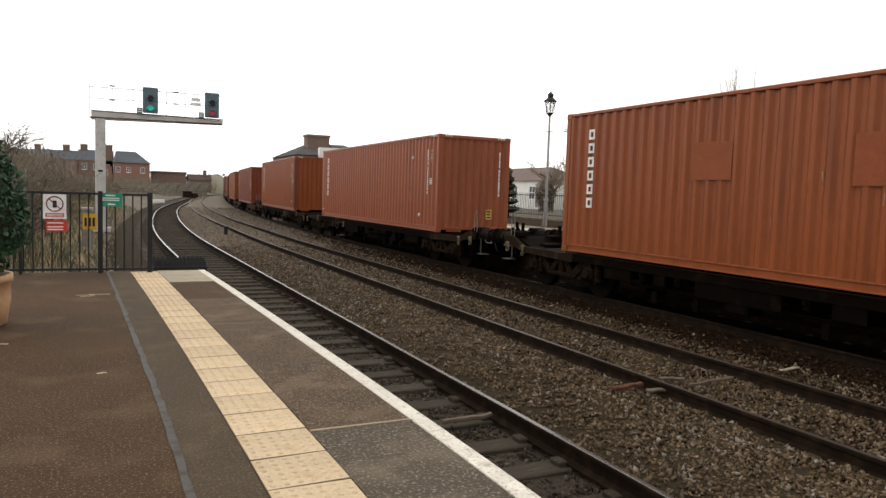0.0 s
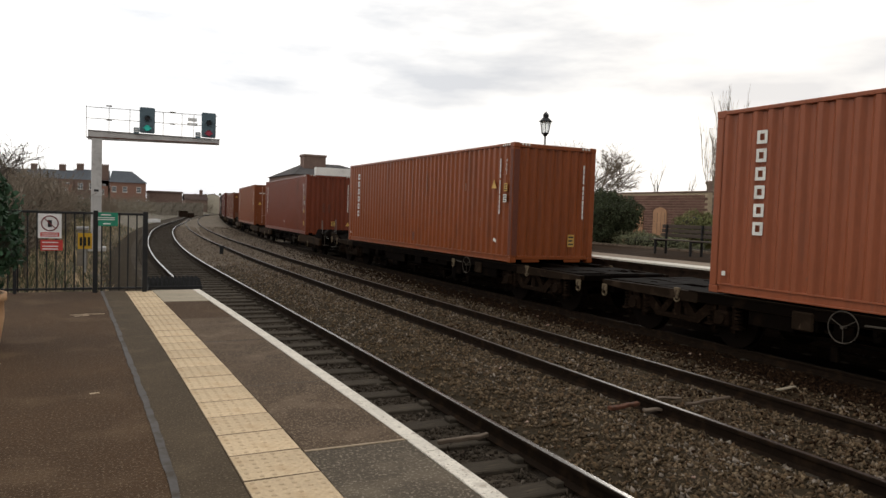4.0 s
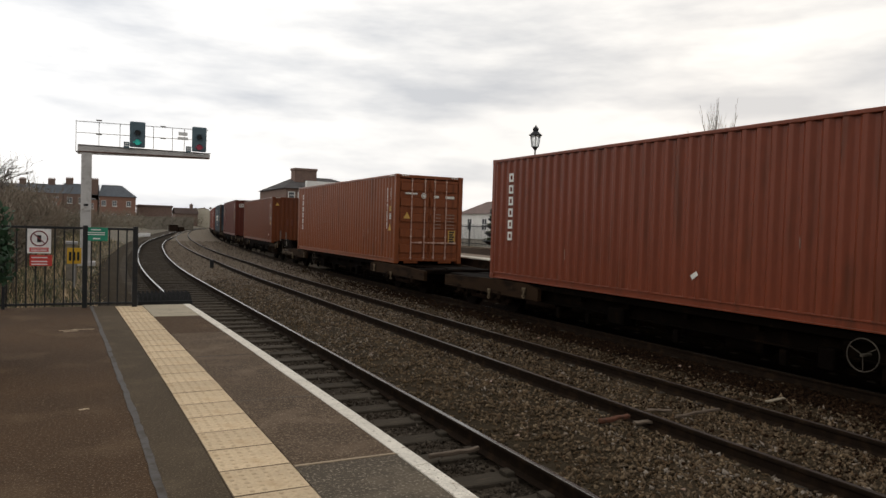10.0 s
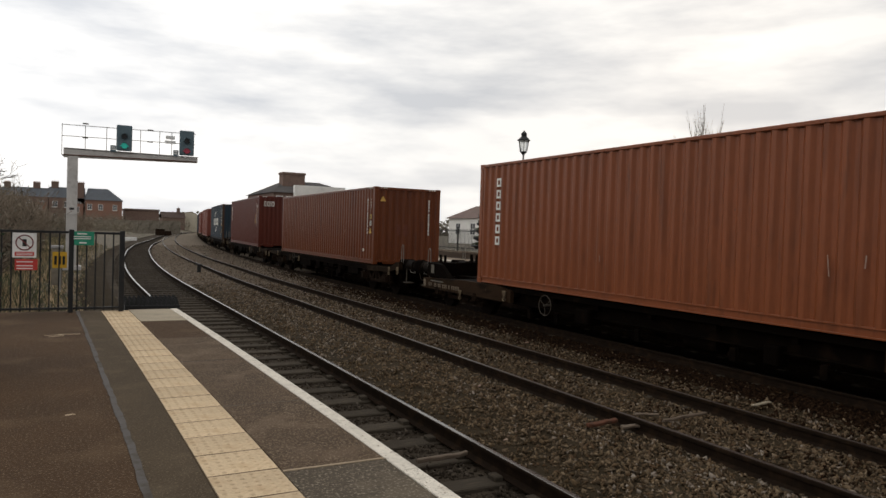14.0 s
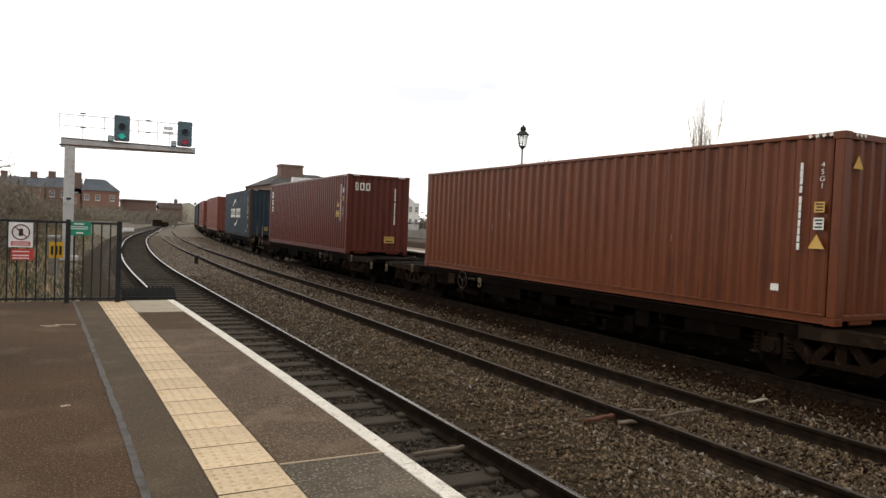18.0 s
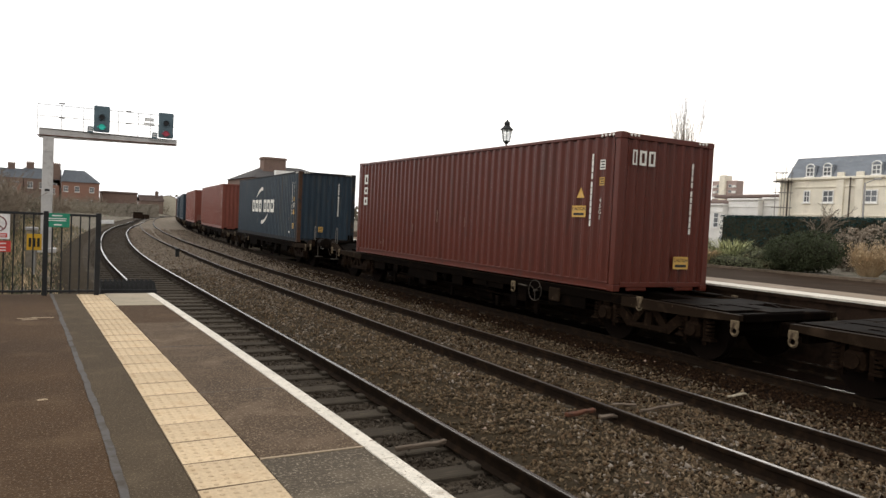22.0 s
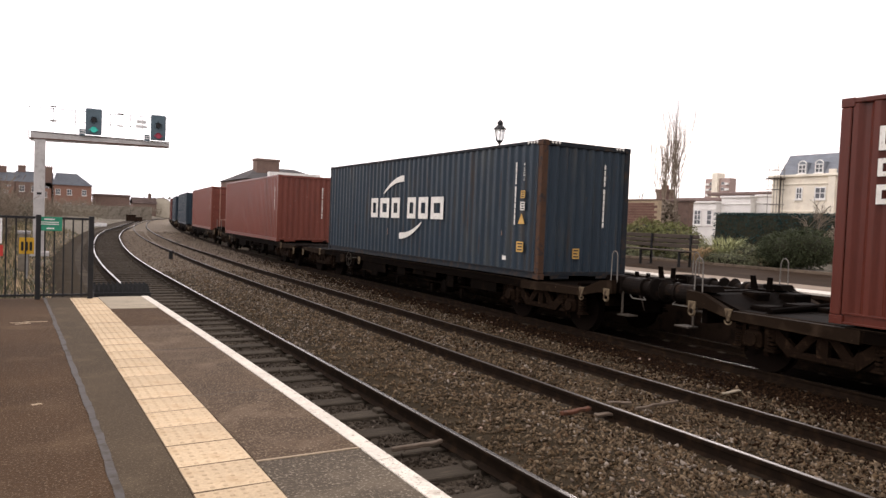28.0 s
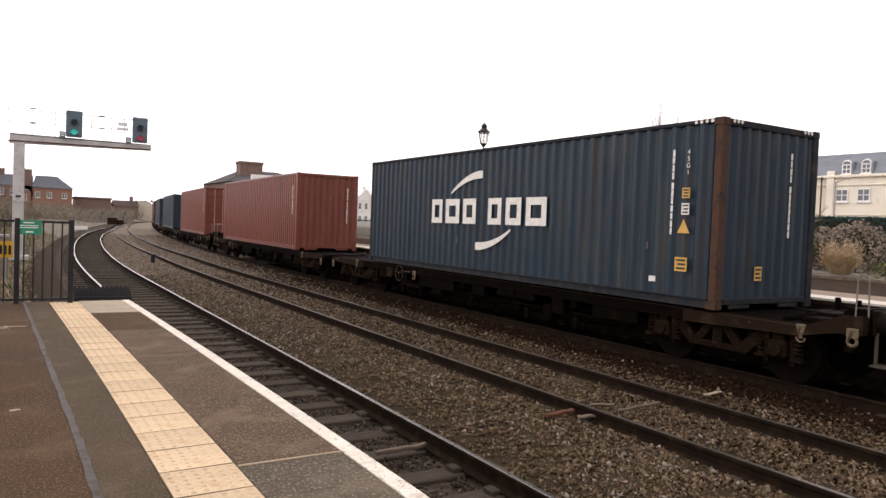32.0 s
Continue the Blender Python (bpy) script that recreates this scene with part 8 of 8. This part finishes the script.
def build_rough_grass():
    t = thing("rough_grass", Matrix(), "tangled dry grass and weeds behind the fence", "grass", kind="stuff")
    r = np.random.RandomState(77)
    n = 74000
    y = 10.6 + 60 * r.rand(n) ** 2.0
    u = -5.5 + 6.3 * r.rand(n)
    keep = r.rand(n) < np.interp(u, [-2.4, -1.2, -0.4, 0.8], [1.0, 0.62, 0.30, 0.22])
    u, y = u[keep], y[keep]
    n = len(u)
    x = u + np.array([bend(v) for v in y])
    z = np.array([ground_left(v) for v in u])
    hgt = 0.10 + 0.36 * r.rand(n) * np.clip(-u + 0.6, 0.25, 1.2)
    c = np.stack([x, y, z + hgt * 0.5], 1)
    a = r.rand(n) * 6.283
    side = np.stack([np.cos(a), np.sin(a), 0 * a], 1) * (0.007 + 0.009 * r.rand(n))[:, None]
    up = np.stack([r.normal(size=n) * 0.08, r.normal(size=n) * 0.08, hgt * 0.55], 1)
    half = n // 3
    quads_mesh("dry_growth", c[:half], side[:half], up[:half], M_STRAW, t)
    quads_mesh("green_growth", c[half:], side[half:], up[half:], M_LEAF_GREY, t)


def thicket(label, x, y, z, w, d, h, seed, count=26):
    t = thing("winter_thicket", pose(x, y, z), label, "thicket")
    rnd = random.Random(seed)
    bm = bmesh.new()
    for k in range(count):
        px, py = rnd.uniform(-w, w), rnd.uniform(-d, d)
        hh = h * rnd.uniform(0.5, 1.0) * (1 - 0.3 * abs(px) / w)
        grow(bm, Vector((px, py, -0.1)), Vector((rnd.gauss(0, 0.2), rnd.gauss(0, 0.2), 1)).normalized(), hh * 0.5, 0.03, 3, rnd, 0.45, 0.25, 2, 0.008)
    tagged(part("brushwood", bm, M_TWIG, t), kind="stuff")
    leafy(t, [(rnd.uniform(-w, w) * 0.8, rnd.uniform(-d, d) * 0.8, h * rnd.uniform(0.2, 0.55), w * 0.5, d * 0.5, h * 0.36) for _ in range(7)], 4200, 0.075, M_LEAF_THICKET, seed + 1, name="old_leaves", ragged=0.9)


# Leaf tone lightened towards grey, with distance haze put into the colour.
M_LEAF_THICKET = material("winter_leaf", (0.1850, 0.1625, 0.1225), 0.85, scale=2, fine=12, bump=0.0, random_tint=0.5, spec=0.05)


def build_houses():
    Y = 200.0
    b = thing("terraced_house", pose(0, Y, 0), "brick house with a hipped slate roof and white windows", "house", "brick houses behind the line")
    part("wall", box(3.2, 11.6, 0, 9, -0.6, 6.65, 0.03), M_BRICK, b, "red-brown brick wall")
    gable_roof(b, 3.2, 11.6, 0, 9, 6.66, 9.75, 0.5, 3.2, M_SLATE, 0.3)
    for x in (4.1, 6.6, 9.9):
        for z in (4.2, 0.9):
            window(b, pose(x, -0.05, z), 1.05, 1.4, (1, 1))
    chimney(b, 1.2, 2.9, 3, 5, 5.0, 11.0, 4)
    for x0, x1, ridge, ch in ((-5.0, 3.1, 9.8, (-4.6, -2.9)), (-13.2, -5.1, 9.4, (-8.6, -7.0)), (-21.5, -13.3, 9.2, (-14.9, -13.5)), (-30, -21.6, 9.3, (-23.2, -21.8))):
        b = thing("terraced_house", pose(0, Y + 3, 0), "brown brick terraced house with a slate roof", "house", "brick houses behind the line")
        part("wall", box(x0, x1, 0, 9, -0.6, 7.0, 0.03), M_BRICK_BROWN, b, "brown brick wall")
        gable_roof(b, x0, x1, 0, 9, 7.0, ridge, 0, 0, M_SLATE, 0.1)
        chimney(b, *ch, 4, 5.2, 8.0, ridge + 1.3, 4)
        for k in range(3):
            for z in (4.6, 1.4):
                window(b, pose(x0 + 1.4 + 2.6 * k, -0.05, z), 1.15, 1.5, (1, 1))
        bay = part("bay", box(x1 - 3.2, x1 - 0.4, -2.2, -0.01, -0.6, 5.6, 0.03), M_BRICK, b, "brick rear wing")
        window(bay, pose(x1 - 1.8, -2.24, 3.4), 1.0, 1.4, (1, 1))
    b = thing("low_warehouse", pose(0, 205, 0), "long low dark brick building beyond the tracks", "building")
    part("wall", box(12.6, 21.0, 0, 10, -0.6, 4.5, 0.03), M_BRICK_BROWN, b)
    part("roof", box(12.4, 21.2, -0.3, 10.3, 4.504, 5.0, 0.1), M_TILE_ROOF, b)
    b = thing("far_house", pose(0, 230, 0), "distant house with a tiled roof among trees", "house")
    part("wall", box(24.5, 31.0, 0, 8, -0.6, 3.2, 0.03), M_BRICK_BROWN, b)
    gable_roof(b, 24.5, 31.0, 0, 8, 3.2, 5.0, 0, 0, M_TILE_ROOF)
    chimney(b, 29.0, 29.9, 3, 4, 4.0, 6.2, 1)
    b = thing("lineside_hut", pose(0, 186, 0), "dark lineside hut with a shallow roof", "hut")
    part("wall", box(16.8, 20.2, 0, 3, -0.6, 1.55, 0.05), M_BLACK_METAL, b)
    part("roof", box(16.4, 20.6, -0.3, 3.3, 1.555, 1.85, 0.08), M_SLATE, b)
    # ribbed cream shed with an arched roof, at the bend
    b = thing("arched_shed", pose(33.2, 236, 0, 0, 0, -8), "cream ribbed shed with an arched roof", "shed")
    bm = bmesh.new()
    W, L, top = 2.9, 22.0, 5.3
    arc = [(-W, -1.0), (-W, 3.0)] + [(-W * math.cos(math.pi * i / 10), 3.0 + 2.2 * math.sin(math.pi * i / 10)) for i in range(1, 10)] + [(W, 3.0), (W, -1.0)]
    a = [bm.verts.new((x, 0, z)) for x, z in arc]
    c = [bm.verts.new((x, L, z)) for x, z in arc]
    for i in range(len(arc) - 1):
        bm.faces.new((a[i], c[i], c[i + 1], a[i + 1]))
    bm.faces.new(a[::-1]), bm.faces.new(c)
    part("shell", bm, M_SHED, b)
    for k in range(8):
        bm = bmesh.new()
        for (x0, z0), (x1, z1) in zip(arc, arc[1:]):
            add_tube(bm, (x0 * 1.01, k * 3.1 - 0.05, z0), (x1 * 1.01, k * 3.1 - 0.05, z1), 0.09, seg=5)
        part("rib", bm, M_BRICK_BROWN, b)
    w = thing("yard_wall", Matrix(), "long low grey wall beyond the bend of the tracks", "wall")
    for k in range(8):
        q = part("wall_panel", box(-0.92, 0.92, -0.12, 0.12, -0.9, 1.5, 0.03), M_CONCRETE_OLD, w)
        q.matrix_basis = pose(4.6 + 1.86 * k, 143 + 0.3 * (k % 2), 0.04 * k)
    b = thing("relay_hut", pose(15.0, 138, -0.9), "small dark relay hut beside the line", "hut")
    part("wall", box(-1.3, 0.2, 0, 1.6, 0, 1.15, 0.05), M_DARK_BRICK, b)
    part("annexe", box(0.3, 1.3, 0, 1.2, 0, 0.8, 0.05), M_DARK_BRICK, b)
    part("roof", box(-1.4, 0.3, -0.2, 1.8, 1.154, 1.28, 0.05), M_CONCRETE_OLD, b)
    # parapet along the far side of the yard
    w = thing("parapet_wall", Matrix(), "low grey parapet wall along the line", "wall")
    for k in range(14):
        x0, y0 = -26 + 3.2 * k, 150 + 2.2 * k
        q = part("wall_panel", box(-1.62, 1.62, -0.1, 0.1, -0.6, 0.85, 0.02), M_CONCRETE_OLD, w)
        q.matrix_basis = pose(x0, y0, 0, 0, 0, 34)


M_SHED = material("cream_shed_sheet", (0.52, 0.47, 0.37), 0.7, scale=0.5, fine=12, bump=0.1, second=(0.38, 0.33, 0.26), amount=0.42)
M_CONCRETE_OLD = material("stained_concrete", (0.2160, 0.1888, 0.1520), 0.9, scale=0.7, fine=8, bump=0.3, spread=0.4, second=(0.1200, 0.1056, 0.0800), amount=0.5, spec=0.05)


def build_treeline():
    """Far woods on the horizon, one mass of leafless crowns."""
    t = thing("distant_treeline", Matrix(), "grey-brown leafless trees along the horizon", "trees", kind="stuff")
    r = np.random.RandomState(5)
    blobs = []
    for k in range(60):
        x = -140 + 5.4 * k + r.normal() * 2
        blobs.append((x, 262 + 12 * r.rand(), 1.5 + r.rand() * 1.0, 5, 4, 2.2 + 1.8 * r.rand()))
    for k in range(36):
        blobs.append((70 + 7 * k, 250 - 5.5 * k + 8 * r.rand(), 1.5, 6, 6, 3.0 + 2.2 * r.rand()))
    leafy(t, blobs, 15000, 0.75, M_LEAF_THICKET, 6, name="crowns", ragged=0.6)


# ---- loose ballast stones where the camera stands near them ----
def stones_mesh(name, r, x, y, z, size):
    """Many small irregular eight-sided stones in one mesh, following the bend of the line."""
    n = len(x)
    base = np.array([(1, 0, 0), (-1, 0, 0), (0, 1, 0), (0, -1, 0), (0, 0, 1), (0, 0, -1)], dtype=np.float32)
    tri = np.array([(0, 2, 4), (2, 1, 4), (1, 3, 4), (3, 0, 4), (2, 0, 5), (1, 2, 5), (3, 1, 5), (0, 3, 5)], dtype=np.int32)
    q, _ = np.linalg.qr(r.normal(size=(n, 3, 3)))
    v = base[None] * (0.6 + 0.8 * r.rand(n, 6, 1)) * np.stack([0.9 + 0.5 * r.rand(n), 0.55 + 0.35 * r.rand(n), 0.32 + 0.25 * r.rand(n)], 1)[:, None, :]
    v = np.einsum("nij,nkj->nki", q, v) * size[:, None, None] * 1.25
    v += np.stack([x + np.array([bend(b) for b in y]), y, z], 1)[:, None, :]
    co = v.reshape(-1, 3).astype(np.float32)
    f = (tri[None] + (6 * np.arange(n, dtype=np.int32))[:, None, None]).reshape(-1)
    me = bpy.data.meshes.new(name)
    me.vertices.add(len(co))
    me.vertices.foreach_set("co", co.ravel())
    me.loops.add(len(f))
    me.loops.foreach_set("vertex_index", f)
    me.polygons.add(len(f) // 3)
    me.polygons.foreach_set("loop_start", np.arange(0, len(f), 3, dtype=np.int32))
    me.update(calc_edges=True)
    return me


def build_stones():
    r = np.random.RandomState(12)
    n = 186000
    y = 1.8 + 76 * r.rand(n) ** 2.7
    x = 1.55 + 8.4 * r.rand(n)
    rail_x = np.array([c + s * 0.7525 for c in TRACKS for s in (-1, 1)])
    near_rail = np.abs(x[:, None] - rail_x[None]).min(axis=1) < 0.09
    phase = np.abs((y + 9.75 + 0.3275) % 0.655 - 0.3275)
    four = (np.abs(x - TRACKS[0]) < 1.28) & (phase < 0.14)
    keep = ~(near_rail | (four & (r.rand(n) < 0.72)))
    x, y = x[keep], y[keep]
    n = len(x)
    zs = np.interp(x, [1.2, 1.9, 3.55, 4.1, 4.6, 5.1, 5.7, 6.4, 7.2, 7.8, 8.3, 8.8, 9.5, 11], [-1.10, -1.105, -1.105, -1.03, -0.985, -1.02, -1.045, -1.04, -1.045, -1.02, -1.0, -1.03, -1.05, -1.05])
    size = (0.0120 + 0.0165 * r.rand(n) ** 1.4) * np.interp(y, [20, 75], [1.0, 1.9])
    z = zs + size * (0.05 + 0.5 * r.rand(n)) + np.array([0.022 * noise.noise((a * 2.1, b * 2.1, 0)) + 0.016 * noise.noise((a * 6.5, b * 6.5, 7)) for a, b in zip(x, y)])
    patch = np.array([noise.noise((a * 1.1, b * 0.8, 11)) + 0.6 * noise.noise((a * 3.7, b * 3.1, 19)) for a, b in zip(x, y)])
    me = stones_mesh("ballast_stones", r, x, y, z, size)
    me.materials.append(M_STONE)
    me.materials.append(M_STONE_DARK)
    me.materials.append(M_STONE_OILY)
    me.materials.append(M_STONE_PALE)
    # Dark stones grow commoner towards the train, colouring in its shade.
    # Pale stones grow commoner with y, putting distance haze into the colour.
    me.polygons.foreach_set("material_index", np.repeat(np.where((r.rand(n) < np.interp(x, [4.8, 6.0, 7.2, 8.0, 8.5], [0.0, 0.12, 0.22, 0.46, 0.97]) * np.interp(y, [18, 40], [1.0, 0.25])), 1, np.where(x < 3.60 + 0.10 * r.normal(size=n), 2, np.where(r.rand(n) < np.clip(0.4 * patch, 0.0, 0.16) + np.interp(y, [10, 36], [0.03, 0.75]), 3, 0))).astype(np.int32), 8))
    tagged(new("ballast_stones", me), "loose brown and grey ballast stones", "ballast", kind="stuff")


def build_bank_rubble():
    r = np.random.RandomState(31)
    n = 9000
    y = 10.7 + 50 * r.rand(n) ** 1.7
    x = -2.2 + 3.1 * r.rand(n) ** 0.7
    size = 0.018 + 0.045 * r.rand(n) ** 2.2
    z = np.array([ground_left(u) for u in x]) + 0.3 * size + np.array([0.10 * noise.noise((u * 0.6, v * 0.6, 3)) if u < -0.3 else 0.0 for u, v in zip(x, y)])
    me = stones_mesh("bank_rubble", r, x, y, z, size)
    me.materials.append(M_STONE_PALE)
    tagged(new("bank_rubble", me), "loose grey rubble on the bank behind the fence", "rubble", kind="stuff")


build_fence()
build_signs()
build_guard()
build_planter()
build_gantry()
build_track_clutter()
build_rough_grass()
build_bank_rubble()
thicket("dense brown winter thicket on the bank", -2.3, 17, -0.45, 0.9, 2.0, 2.4, 101, 30)
thicket("dense brown winter thicket on the bank", -3.0, 26, -0.45, 1.5, 2.5, 3.0, 102, 34)
thicket("dense brown winter thicket on the bank", -3.6, 40, -0.4, 2.4, 3.0, 3.3, 103, 36)
thicket("low scrub beside the line", -1.5, 62, -0.4, 3.0, 4.0, 3.0, 104, 30)
thicket("low scrub beside the line", 2.6, 110, -0.4, 5.0, 4.0, 2.6, 105, 26)
thicket("low scrub beside the line", 22.0, 196, -0.4, 5.0, 4.0, 3.4, 106, 20)
thicket("tall brown winter brush on the bank", -2.6, 36, -0.4, 1.1, 2.5, 3.4, 111, 34)
thicket("tall brown winter brush on the bank", -4.6, 48, -0.4, 2.6, 2.5, 4.2, 112, 40)
bare_tree("small leafless tree on the bank", -2.9, 25, -0.45, 3.7, 0.07, 33, depth=5, spread=0.6, rise=0.2, kids=2, first=0.3, min_r=0.006)
thicket("low scrub before the brick houses", 7.5, 190, -0.4, 6.0, 3.0, 4.2, 107, 40)
thicket("low scrub before the brick houses", -6.0, 190, -0.4, 7.0, 3.0, 4.6, 108, 44)
thicket("low scrub before the brick houses", -20.0, 190, -0.4, 7.0, 3.0, 5.0, 109, 44)
thicket("low scrub beside the line", 5.5, 147, -0.4, 3.6, 3.0, 3.0, 110, 30)
build_houses()
build_treeline()
build_stones()


# ---- what moves ----
def rail_pose(y, z):
    return pose(TRAIN_X + bend(y), y, z, 0, 0, -math.degrees(math.atan(bend_slope(y))))


def run_at(t):
    i = min(int(t), 31)
    return RUN[i] + (RUN[i + 1] - RUN[i]) * (t - i)


def motions():
    for ob, mid, z in MOVERS:
        walk(ob, [(t, rail_pose(mid - RUN[t], z)) for t in range(33)])
    times, last = [0.0], 0.0
    for k in range(1, 961):
        t = k / 30
        if run_at(t) - last > 0.36 or k == 960:
            times.append(t)
            last = run_at(t)
    for ws, y in WHEELS[:36]:
        walk(ws, [(t, pose(0, y, ws.location.z) @ pose(0, 0, 0, math.degrees(run_at(t) / (ws.location.z - RAIL_Z)), 0, 0)) for t in times])


motions()
